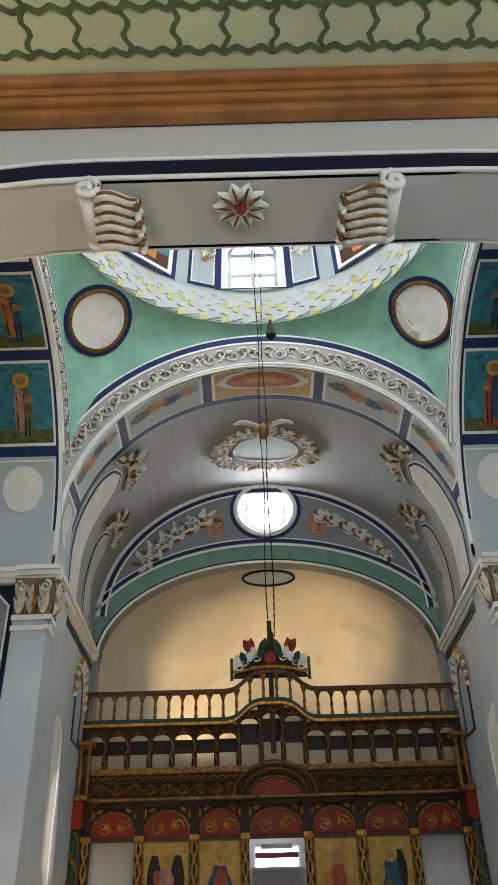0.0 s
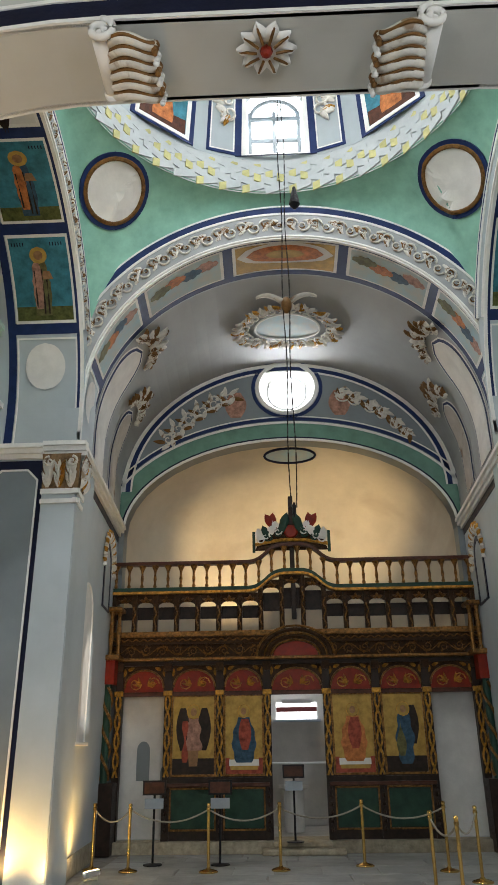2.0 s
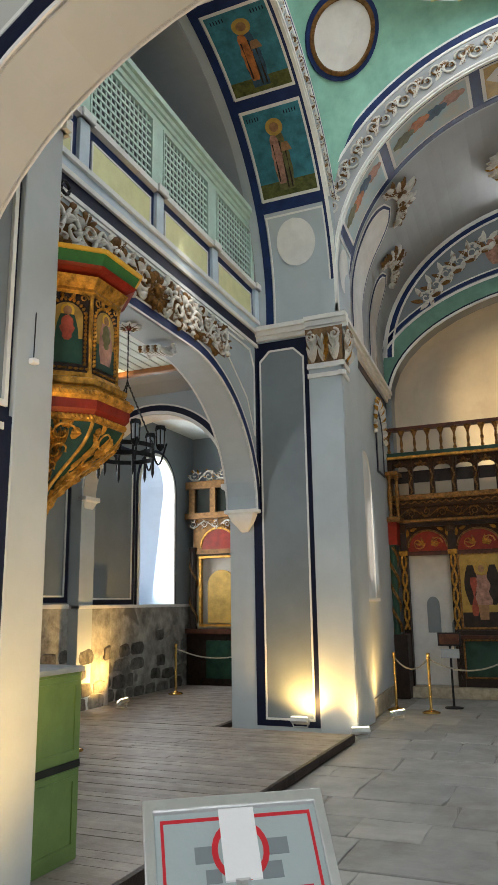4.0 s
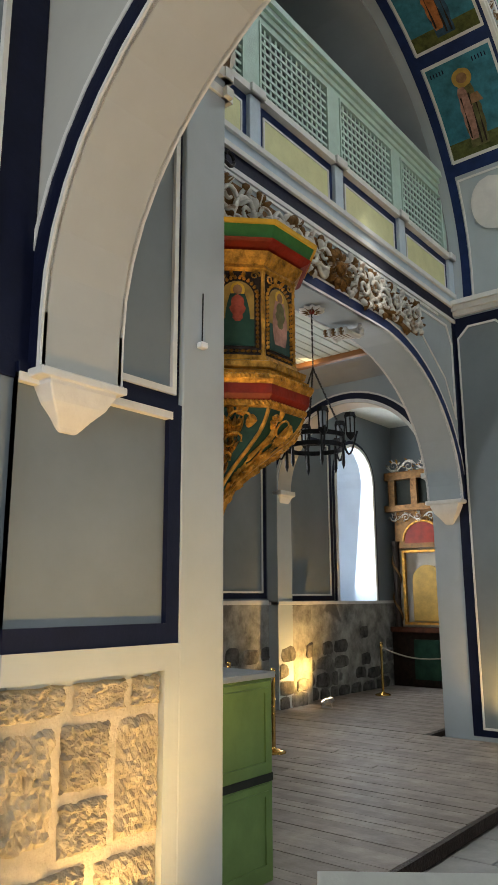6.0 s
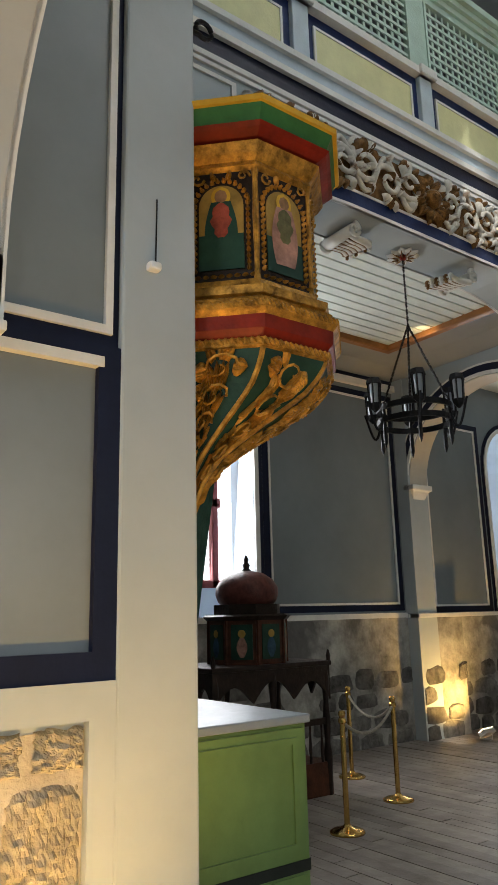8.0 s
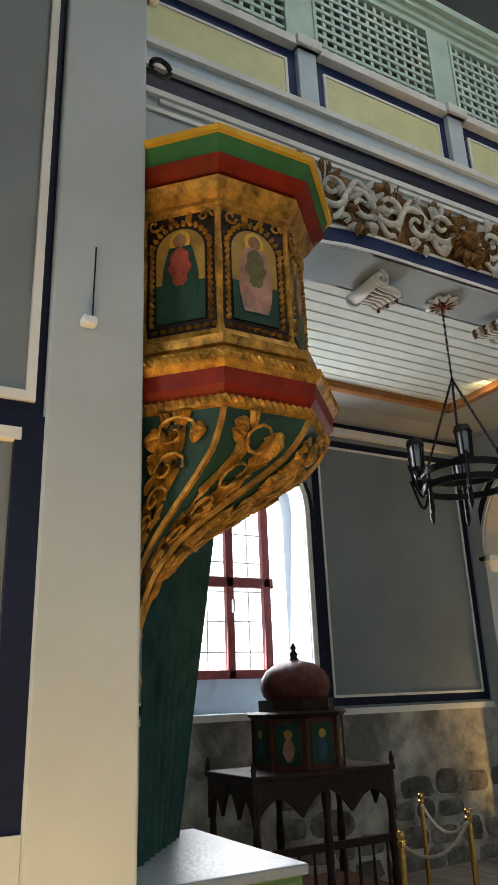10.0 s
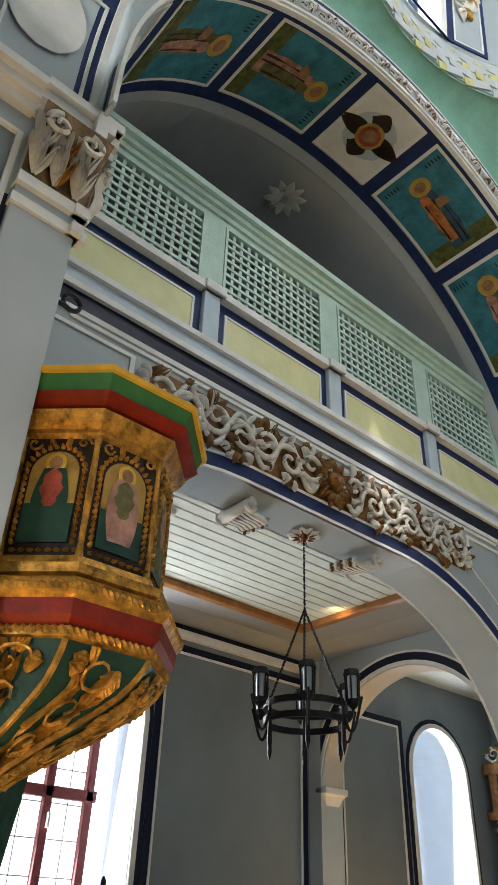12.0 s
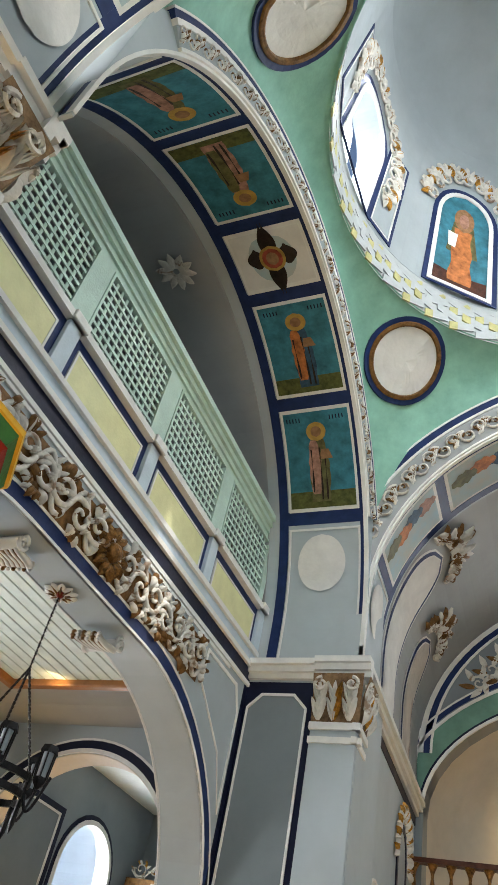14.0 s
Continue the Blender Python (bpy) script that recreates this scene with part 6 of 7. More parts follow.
for o0, o1, mt, pr in ((-0.1, -0.02, "white", 0.03), (-0.2, -0.1, "midblue", 0.012), (-0.24, -0.2, "white", 0.02)):
    part("vault_edge_band", arch_bar(G(), lambda u, d, z: TM(u, z, d), arch_pts(A, EZS, ERISE, 40, off=o0), arch_pts(A, EZS, ERISE, 40, off=o1), -0.01, pr), mt, tymp)
oc = thing("oculus_window", "round window with white reveal and a bright pane", "window", kind="structure")
om = lambda x, y, z: TM(0.05 + x, 9.6 + y, z)
part("ring", G().lathe([(0.6, 0.0), (0.62, 0.04), (0.7, 0.04), (0.72, 0.0)], (0, 0, 0), 36, fn=om), "white", oc)
part("blue_ring", G().lathe([(0.72, 0.0), (0.72, 0.02), (0.8, 0.02), (0.8, 0.0)], (0, 0, 0), 36, fn=om), "midblue", oc)
part("pane", G().lathe([(0.001, -0.33), (0.62, -0.33)], (0, 0, 0), 36, fn=om), "glow", oc).visible_shadow = False
part("reveal", G().lathe([(0.61, 0.01), (0.45, -0.3)], (0, 0, 0), 36, fn=om), "white", oc, "splayed white reveal", smooth=True)
part("sash", G().lathe([(0.42, -0.32), (0.42, -0.28), (0.46, -0.28), (0.46, -0.32)], (0, 0, 0), 30, fn=om), "steel", oc)
rel = thing("tympanum_relief", "pale plaster scroll relief on the grey tympanum", "relief")
gw, gg = G(), G()
for s in (-1, 1):
    for k in range(6):
        t = math.pi / 2 - s * (0.42 + 0.115 * k)
        gw, gg = G(), G()
        u, z = (A - 0.55) * 1.02 * math.cos(t), 6.85 + 2.75 * math.sin(t)
        spiral(gw, TM, u, z, 0.23 - 0.018 * k, t, s * (1 if k % 2 else -1), 0.024, 1.3, 16, 0.02)
        for j in range(6):
            leaf(gw if j % 3 else gg, TM, u + 0.1 * math.cos(j * 1.3), z + 0.1 * math.sin(j * 1.3), t + (j - 2.5) * 0.9, 0.26, 0.06, 0.05)
        turn = part("scroll", gw, "plasterw", rel, smooth=True)
        part("brown_leaf", gg, "acanthusbrown", turn, smooth=True)
    for a, b, w, mt in ((8.85, 9.5, 0.24, "robe_pink"),):
        rows = [[TM(s * 1.15 + 0.05 + uu * w * (0.4 + 0.6 * math.sin(3 * x + 0.1)), a + (b - a) * x, 0.012) for uu in (-1, 0, 1)] for x in frange(0, 1, 8)]
        part("painted_figure", G().grid(rows), mt, rel)
# oval wreath on the vault
wr = thing("vault_wreath", "oval painted medallion in a white plaster wreath on the vault", "relief")
em = soffit_map("e")
wm = lambda u, z, off=0.0: em(89 + u / 0.056, 2.9 + z, off + 0.06)
part("painted_oval", G().grid([[wm(0.62 * r * math.cos(a), 0.5 * r * math.sin(a), 0.02) for a in frange(0, 2 * math.pi, 28)] for r in (0.01, 0.5, 1.0)]), "skyfresco", wr, "faded painted scene")
gw, gg = G(), G()
rs = random.Random(9)
for k in range(26):
    a = 2 * math.pi * k / 26
    u, z = 0.86 * math.cos(a), 0.68 * math.sin(a)
    spiral(gw, wm, u, z, 0.14, a, 1 if k % 2 else -1, 0.026, 1.2, 12, 0.03)
    for j in range(4):
        leaf(gw if j else gg, wm, u, z, a + rs.uniform(-1.3, 1.3), 0.26, 0.06, 0.08)
part("wreath", gw, "plasterw", wr, "white plaster leaves", smooth=True)
part("wreath_gilt", gg, "gold", wr, smooth=True)
part("oval_rim", G().tube([wm(0.63 * math.cos(a), 0.51 * math.sin(a), 0.03) for a in frange(0, 2 * math.pi, 36)], 0.025, 6), "white", wr)
# arched fields on the flanks of the vault
for s in (0, 1):
    mm = em if s == 0 else (lambda t, d, off=0.0: em(180 - t, d, off))
    for dc, hw, t1 in ((1.75, 0.42, 36), (3.35, 0.34, 24)):
        fl = thing("vault_field", "arched plaster field with blue border and gilded foliage on the vault flank", "relief", "arched vault fields")
        for k, (ex, mt, off) in enumerate(((0.14, "white", 0.01), (0.1, "midblue", 0.016), (0.03, "white", 0.024), (0.0, "medal" if dc < 3 else "stainmed", 0.03))):
            wf = lambda x, hw=hw, ex=ex: (hw + ex) * (1 if x < 0.75 else math.sqrt(max(0, 1 - ((x - 0.75) / 0.25) ** 2)))
            part("field_layer", blob(mm, -9, t1 + ex * 12, dc, wf, off, 24), mt, fl)
        gw, gg = G(), G()
        for k in range(9):
            a = math.pi * (0.2 + 0.6 * k / 8)
            fm = lambda u, z, off=0.0, dc=dc, t1=t1, hw=hw: mm(t1 - hw / 0.058 * 0.9 + z / 0.058, dc + u, off + 0.03)
            rv = random.Random(k * 7 + int(dc * 10) + s)
            spiral(gw, fm, (hw + 0.2) * math.cos(a), (hw + 0.2) * math.sin(a) + 0.05, 0.11, a, 1 if k % 2 else -1, 0.02, 1.1, 10, 0.03)
            for j in range(5):
                leaf(gg if j % 2 else gw, fm, (hw + rv.uniform(0.12, 0.3)) * math.cos(a), (hw + rv.uniform(0.12, 0.3)) * math.sin(a) + 0.05, a + rv.uniform(-1.3, 1.3), rv.uniform(0.14, 0.22) + 0.22 * math.sin(a) ** 8, 0.055, 0.09)
        part("gilded_foliage", gg, "acanthusbrown", fl, "brown gilt leaves", smooth=True)
        part("white_foliage", gw, "plasterw", fl, smooth=True)
# arched lit niche and small carved arch on the bay walls
for fm, ob in ((NE_S, pier_ne), (SE_S, pier_se)):
    lo = arch_loop(1.7, 0.5, 1.9, 3.9, 0.52)
    part("niche_field", poly_plate(G(), fm, lo, 0.0, 0.008), "medal", ob, "smooth white arched niche field")
    part("niche_rim", G().tube([fm(u, z, 0.012) for u, z in lo[1:]], 0.02, 6), "white", ob)
    part("niche_sill", plate(G(), fm, 1.15, 2.25, 1.84, 1.9, 0.0, 0.08), "white", ob, bevel=0.01)
    l1, l2 = arch_loop(3.55, 0.42, 4.3, 5.1, 0.5), arch_loop(3.55, 0.32, 4.34, 5.1, 0.4)
    part("carved_arch_band", frame_poly(G(), fm, l1, l2, 0.0, 0.02), "blue", ob)
    part("carved_arch_field", poly_plate(G(), fm, l2, 0.0, 0.01), "wall", ob)
    gw, gg = G(), G()
    for k in range(11):
        a = math.pi * (k + 0.5) / 11
        for j in range(3):
            leaf(gg if j == 1 else gw, fm, 3.55 + 0.5 * math.cos(a), 5.05 + 0.62 * math.sin(a), a + (j - 1) * 0.7, 0.22, 0.06, 0.08)
    part("carved_foliage", gw, "plasterw", ob, "white plaster foliage")
    part("gilded_foliage", gg, "gold", ob, "gilded foliage")
    part("wall_base", plate(G(), fm, 0.42, 3.9, 0.0, 0.3, 0.0, 0.03), "stone", ob)
# oval on the apse dome
ov = thing("apse_oval", "faded oval painting on the apse vault", "painting")
part("oval", G().grid([[(X0 + 0.2 + 0.6 * r * math.cos(a), YT + 0.75 + 0.22 * r * math.sin(a), 8.18 - 0.1 * r * math.sin(a)) for a in frange(0, 2 * math.pi, 26)] for r in (0.01, 1.0)]), "skyfresco", ov)
part("rim", G().tube([(X0 + 0.2 + 0.6 * math.cos(a), YT + 0.75 + 0.22 * math.sin(a), 8.17 - 0.1 * math.sin(a)) for a in frange(0, 2 * math.pi, 30)], 0.03, 6), "blue", ov)

# ---- hanging chain with dove ----
ch = thing("lamp_chain", "long dark iron lamp chain hanging from the dome", "chain")
for dx in (-0.03, 0.03):
    g = G()
    g.tube([(X0 + dx * (1 + 0.4 * math.sin(z * 3)), YC + 0.02 * (1 if int(z * 9) % 2 else -1), z) for z in frange(4.1, 17.28, 260)], 0.007, 4)
    part("chain", g, "iron", ch)
part("weight", G().lathe([(0.005, 4.0), (0.02, 4.04), (0.02, 4.12), (0.01, 4.16)], (X0, YC, 0), 10), "iron", ch)
part("bulb", G().lathe([(0.01, 8.0), (0.07, 8.08), (0.04, 8.25), (0.02, 8.35)], (X0 + 0.15, YC, 0), 8), "iron", ch)
dove = thing("carved_dove", "white carved wooden dove with spread wings on the chain", "dove")
part("body", G().ball((X0, YC, 6.6), 0.065, 8, 1.7), "acanthusbrown", dove, smooth=True)
for s in (-1, 1):
    rows = [[(X0 + s * (0.04 + 0.32 * t), YC + dy * (0.08 - 0.05 * t), 6.64 + 0.1 * math.sin(2.4 * t) + 0.012 * dz) for dy, dz in ((-1, 0), (0, 1), (1, 0), (0, -1))] for t in frange(0, 1, 8)]
    part("wing", G().solid(rows), "plasterw", dove, smooth=True)

# ---- west aisle ceiling trim ----
trim = thing("ceiling_cornice", "orange-brown stained wooden ceiling cornice", "cornice", kind="structure")
for y0, y1, z0, z1 in ((2.56, 2.66, 5.65, 5.71), (2.52, 2.66, 5.71, 5.76), (2.5, 2.66, 5.76, 5.81), (2.46, 2.66, 5.81, 5.88)):
    part("moulding", G().box(XN - 1, XS + 1, y0, y1, z0, z1), "orange", trim, bevel=0.015)
vines = thing("ceiling_vine_painting", "dark green wavy vine lines painted on the olive ceiling", "painting", kind="structure")
for k in range(34):
    x = XN - 1 + 0.27 * k
    g = G()
    g.solid([[(x + 0.02 * math.sin(46 * y + k) - 0.016, y, 5.877), (x + 0.02 * math.sin(46 * y + k) + 0.016, y, 5.877), (x + 0.02 * math.sin(46 * y + k) + 0.016, y, 5.881), (x + 0.02 * math.sin(46 * y + k) - 0.016, y, 5.881)] for y in frange(-1.5, 2.35, 110)])
    part("vine_line", g, "vine", vines)
for r in range(12):
    yb = 2.35 - 0.245 * r
    g = G().solid([[(x, yb - 0.018 + 0.015 * math.sin(46 * x + r), 5.873), (x, yb + 0.018 + 0.015 * math.sin(46 * x + r), 5.873), (x, yb + 0.018 + 0.015 * math.sin(46 * x + r), 5.881), (x, yb - 0.018 + 0.015 * math.sin(46 * x + r), 5.881)] for x in frange(XN - 1, XS + 1, 420)])
    part("vine_line", g, "vine", vines)

# ---- north aisle ----
NM = lambda u, z, off=0.0: (XNW + off, u, z)


def wall_panel(u0, u1, z0, z1, parent, wide=0.1):
    part("blue_border", frame_poly(G(), NM, rect(u0 - wide, u1 + wide, z0 - 0.09, z1 + 0.09), rect(u0, u1, z0, z1), 0.0, 0.01), "blue", parent)
    part("panel_moulding", frame_poly(G(), NM, rect(u0, u1, z0, z1), rect(u0 + 0.03, u1 - 0.03, z0 + 0.03, z1 - 0.03), 0.0, 0.018), "white", parent)


wall_panel(8.34, 10.74, 1.99, 5.1, wall_n)
wall_panel(4.1, 6.1, 1.99, 5.1, wall_n)
wall_panel(11.55, 12.9, 1.95, 4.9, wall_n)
part("dado_moulding", plate(G(), NM, YWW, 10.85, 1.8, 1.87, -0.02, 0.05), "white", wall_n)
part("dado_moulding", plate(G(), NM, 10.85, YT, 1.79, 1.85, -0.02, 0.07), "white", wall_n)
part("wall_cornice", plate(G(), NM, YWW, 10.9, 5.26, 5.36, -0.02, 0.08), "white", wall_n)
part("wall_cornice_band", plate(G(), NM, YWW, 10.9, 5.36, 5.5, -0.02, 0.02), "blue", wall_n)
for yc, hw, zs, rise, zb, dp in ((7.25, 0.84, 4.2, 0.8, 1.86, 0.5), (13.9, 0.72, 4.3, 0.72, 1.8, 1.08)):
    a, b, c = arch_loop(yc, hw + 0.14, zb, zs, rise + 0.14), arch_loop(yc, hw + 0.07, zb, zs, rise + 0.07), arch_loop(yc, hw, zb, zs, rise)
    part("window_band", frame_poly(G(), NM, a, b, 0.0, 0.012), "blue", wall_n)
    part("window_moulding", frame_poly(G(), NM, b, c, 0.0, 0.03), "white", wall_n)
    wi = thing("aisle_window", "deep arched aisle window with red-brown casement and bright panes", "window", "aisle windows", "structure")
    wm = lambda u, z, off=0.0, dp=dp: (XNW - dp + off, u, z)
    part("pane", poly_plate(G(), wm, arch_loop(yc, hw, zb, zs, rise), -0.02, 0.0), "glow", wi).visible_shadow = False
    z0 = zb + 0.38
    for u0, u1, za, zb_ in ((yc - 0.56, yc - 0.46, z0, zs + 0.4), (yc + 0.46, yc + 0.56, z0, zs + 0.4), (yc - 0.05, yc + 0.05, z0, zs + 0.4), (yc - 0.6, yc + 0.6, z0, z0 + 0.1), (yc - 0.6, yc + 0.6, z0 + 1.05, z0 + 1.17), (yc - 0.6, yc + 0.6, zs + 0.3, zs + 0.4)):
        part("casement", plate(G(), wm, u0, u1, za, zb_, 0.0, 0.08), "winred", wi, "red-brown painted casement", bevel=0.01)
    for u in (yc - 0.28, yc + 0.28):
        part("grille_bar", plate(G(), wm, u - 0.006, u + 0.006, z0 + 0.1, zs + 0.3, 0.0, 0.012), "steel", wi)
    for z in frange(z0 + 0.3, zs + 0.1, 5):
        part("grille_bar", plate(G(), wm, yc - 0.5, yc + 0.5, z - 0.006, z + 0.006, 0.0, 0.012), "steel", wi)
    part("handle", plate(G(), wm, yc + 0.01, yc + 0.04, z0 + 0.75, z0 + 0.9, 0.08, 0.12), "paper", wi)
    part("reveal_lining", G().grid([[(XNW - d, u, z) for u, z in arch_loop(yc, hw - 0.008, zb + 0.008, zs, rise - 0.008)] for d in (0.0, dp)], False, True), "reveal", wi, "white plastered window reveal")
    part("sill_infill", plate(G(), wm, yc - hw + 0.01, yc + hw - 0.01, zb + 0.01, z0 + 0.02, 0.0, 0.05), "reveal", wi)
# rough stones in the lower wall, dark in pale mortar, thinning out upwards
rs = random.Random(11)
for row in range(5):
    z = 0.04 + row * 0.27
    y = 7.3 + rs.uniform(0, 0.3)
    while y < 15.0:
        w = rs.uniform(0.24, 0.62)
        if rs.random() < (0.95, 0.92, 0.8, 0.5, 0.18)[row]:
            hh = rs.uniform(0.095, 0.135)
            cy, cz = y + w / 2, z + 0.13 + rs.uniform(-0.025, 0.025)
            base = [(-1, -0.7), (-0.75, -1), (0.0, -1.02), (0.72, -1), (1, -0.65), (1.02, 0.2), (0.85, 0.9), (0.3, 1.05), (-0.5, 1), (-0.95, 0.72), (-1.03, 0.0)]
            lp = [(cy + w * 0.48 * a * rs.uniform(0.86, 1.06), cz + hh * b * rs.uniform(0.82, 1.1)) for a, b in base]
            bo = 0.2 if 10.9 < cy < 11.9 else 0.0
            if bo:
                lp = [(max(10.91, min(11.89, u)), zz) for u, zz in lp]
            o = bo + rs.uniform(0.026, 0.04)
            g = G().solid([[NM(u, zz, bo) for u, zz in lp], [NM(u, zz, bo + 0.021) for u, zz in lp], [NM(cy + (u - cy) * 0.86, cz + (zz - cz) * 0.82, o + rs.uniform(-0.006, 0.006)) for u, zz in lp]])
            part("wall_stone", g, "stonedark", wall_n_low)
        y += w + 0.025
# pilaster and transverse arch with corbel
pil_n = setting("wall_pilaster_north", G().box(XNW, XNW + 0.22, 10.88, 11.3, 0.0, 5.74), "pier", "pale plaster pilaster on the aisle wall")
part("pilaster_base", G().box(XNW, XNW + 0.2, 10.9, 11.9, 0.0, 1.79), "oldwall", pil_n, "rough lit rubble base")
part("pilaster_moulding", G().box(XNW, XNW + 0.24, 10.88, 11.92, 1.79, 1.85), "white", pil_n)
tfn = lambda u, d, z: (-6.32 + u, 10.9 + d, z)
ta, tz, tr = 1.42, 3.75, 1.35
g = arch_bar(G(), tfn, arch_pts(ta, tz, tr, 30), [(u, 5.74) for u, z in arch_pts(ta, tz, tr, 30)], 0.0, 0.42)
tw = setting("wall_transverse_arch", g, "wall", "plastered transverse arch across the aisle")
# yellow lamplight on the soffit, put into the colour of a thin cream sheet
part("arch_soffit", arch_bar(G(), tfn, arch_pts(ta, tz, tr, 30, off=-0.012), arch_pts(ta, tz, tr, 30), 0.02, 0.4), "cream", tw)
for o0, o1, mt in ((0.0, 0.05, "white"), (0.05, 0.15, "blue"), (0.15, 0.18, "white")):
    part("arch_band", arch_bar(G(), tfn, arch_pts(ta, tz, tr, 30, off=o0), arch_pts(ta, tz, tr, 30, off=o1), -0.016, 0.0), mt, tw)
for s in (-1, 1):
    rows = [[tfn(s * (ta + 0.1), -0.02 + 0.22 - h, z), tfn(s * (ta + 0.1 - dd), -0.02 + 0.22 - h, z), tfn(s * (ta + 0.1 - dd), 0.2 + h, z), tfn(s * (ta + 0.1), 0.2 + h, z)] for h, dd, z in ((0.05, 0.03, 3.4), (0.12, 0.1, 3.52), (0.18, 0.16, 3.66), (0.22, 0.2, 3.68), (0.22, 0.2, 3.76))]
    part("corbel", G().solid(rows), "white", tw, "white plaster corbel", bevel=0.01)
# boarded ceiling
cb = thing("boarded_ceiling", "pale green-white tongue boards with dark gaps under the gallery", "ceiling", kind="structure")
nb_ = 13
x0c, x1c = -6.95, XN - 1.7
part("dark_backing", G().box(x0c, x1c, YWW, 9.75, 5.56, 5.6), "darkgap", cb)
for k in range(nb_):
    a = x0c + (x1c - x0c) * k / nb_
    part("ceiling_board", G().box(a + 0.014, a + (x1c - x0c) / nb_ - 0.014, YWW, 9.75, 5.52, 5.57), "ceiling", cb)
for b in ((x0c - 0.1, x0c + 0.02, YWW, 9.85), (x0c - 0.1, x1c, 9.75, 9.87)):
    part("wood_cornice", G().box(*b, 5.44, 5.58), "orange", cb, "orange-brown wooden cornice", bevel=0.02)
rows = [[(x0c - 0.1, YWW, 5.5), (x0c - 0.1, 9.87, 5.5), (x1c, 9.87, 5.5)], [(XNW + 0.35, YWW, 5.54), (XNW + 0.35, 10.5, 5.54), (x1c, 10.5, 5.54)], [(XNW, YWW, 5.44), (XNW, 10.9, 5.44), (x1c, 10.9, 5.44)]]
part("cove", G().grid(rows), "vault", cb, "grey plastered cove")
part("smoke_alarm", G().lathe([(0.001, 5.46), (0.05, 5.47), (0.06, 5.52)], (-5.6, 6.6, 0), 14), "paper", cb)
# added warm lamp without fitting or window, brightens the cornice and cove corner
window_light(-6.2, 9.6, 5.42, -6.4, 9.9, 5.52, 0.2, 0.06, 0.8, (1.0, 0.72, 0.35))

# ---- chandelier ----
cx, cy = -4.63, 7.44
cl = thing("ring_chandelier", "black wrought iron ring chandelier with six lanterns on chains", "chandelier")
for z, r in ((3.56, 0.33), (3.68, 0.33)):
    part("ring", G().lathe([(r - 0.012, z - 0.025), (r + 0.012, z - 0.025), (r + 0.012, z + 0.025), (r - 0.012, z + 0.025), (r - 0.012, z - 0.025)], (cx, cy, 0), 32), "iron", cl)
for k in range(6):
    a = 2 * math.pi * k / 6 + 0.3
    px, py = cx + 0.42 * math.cos(a), cy + 0.42 * math.sin(a)
    rx, ry = cx + 0.33 * math.cos(a), cy + 0.33 * math.sin(a)
    part("spike", G().tube([(rx, ry, 3.3), (rx, ry, 3.36), (rx, ry, 3.72)], [0.002, 0.02, 0.012], 6), "iron", cl)
    part("bracket", G().tube([(rx + 0.14 * t * math.cos(a), ry + 0.14 * t * math.sin(a), 3.62 - 0.16 * math.sin(math.pi * t)) for t in frange(0, 1.2, 10)], 0.012, 5), "iron", cl)
    ln = part("lantern", G().lathe([(0.01, 3.62), (0.05, 3.66), (0.055, 3.7), (0.03, 3.705)], (px, py, 0), 6), "iron", cl)
    for j in range(6):
        b = 2 * math.pi * j / 6
        part("lantern_bar", G().tube([(px + 0.05 * math.cos(b), py + 0.05 * math.sin(b), 3.68), (px + 0.06 * math.cos(b), py + 0.06 * math.sin(b), 3.9)], 0.008, 4), "iron", ln)
    part("lantern_cap", G().lathe([(0.075, 3.88), (0.06, 3.93), (0.05, 3.9)], (px, py, 0), 6), "iron", ln)
    part("glass", G().lathe([(0.035, 3.7), (0.04, 3.88)], (px, py, 0), 8), "topgrey", ln)
    if k % 2 == 0:
        g = G()
        n = 26
        for j in range(n):
            t0, t1 = j / n, (j + 0.9) / n
            p0 = Vector((rx, ry, 3.7)).lerp(Vector((cx, cy, 4.5)), t0)
            p1 = Vector((rx, ry, 3.7)).lerp(Vector((cx, cy, 4.5)), t1)
            g.tube([p0, p0.lerp(p1, 0.5) + Vector((0.006 * (j % 2), 0.006 * ((j + 1) % 2), 0)), p1], 0.011, 4)
        part("chain", g, "iron", cl)
g = G()
for j in range(20):
    z = 4.5 + 0.72 * j / 20
    g.tube([(cx, cy, z), (cx + 0.012 * (j % 2), cy + 0.012 * ((j + 1) % 2), z + 0.013), (cx, cy, z + 0.026)], 0.011, 4)
part("chain", g, "iron", cl)
part("ceiling_hook", G().tube([(cx, cy, 5.18), (cx, cy, 5.25)], 0.02, 6), "iron", cl)

# ---- furniture ----
cab = thing("green_cabinet", "moss green painted wooden counter cabinet with pale grey top", "cabinet")
ca = (-4.35, -3.32, 4.12, 4.87)
part("body", G().box(ca[0], ca[1], ca[2], ca[3], 0.1, 1.37), "cabinet", cab, bevel=0.008)
part("top", G().box(ca[0] - 0.02, ca[1] + 0.02, ca[2] - 0.0, ca[3] + 0.02, 1.37, 1.41), "topgrey", cab, "pale grey worn counter top", bevel=0.008)
cfm = face(ca[1], ca[2], 0, 1, 1, 0)
cfe = face(ca[0], ca[3], 1, 0, 0, 1)
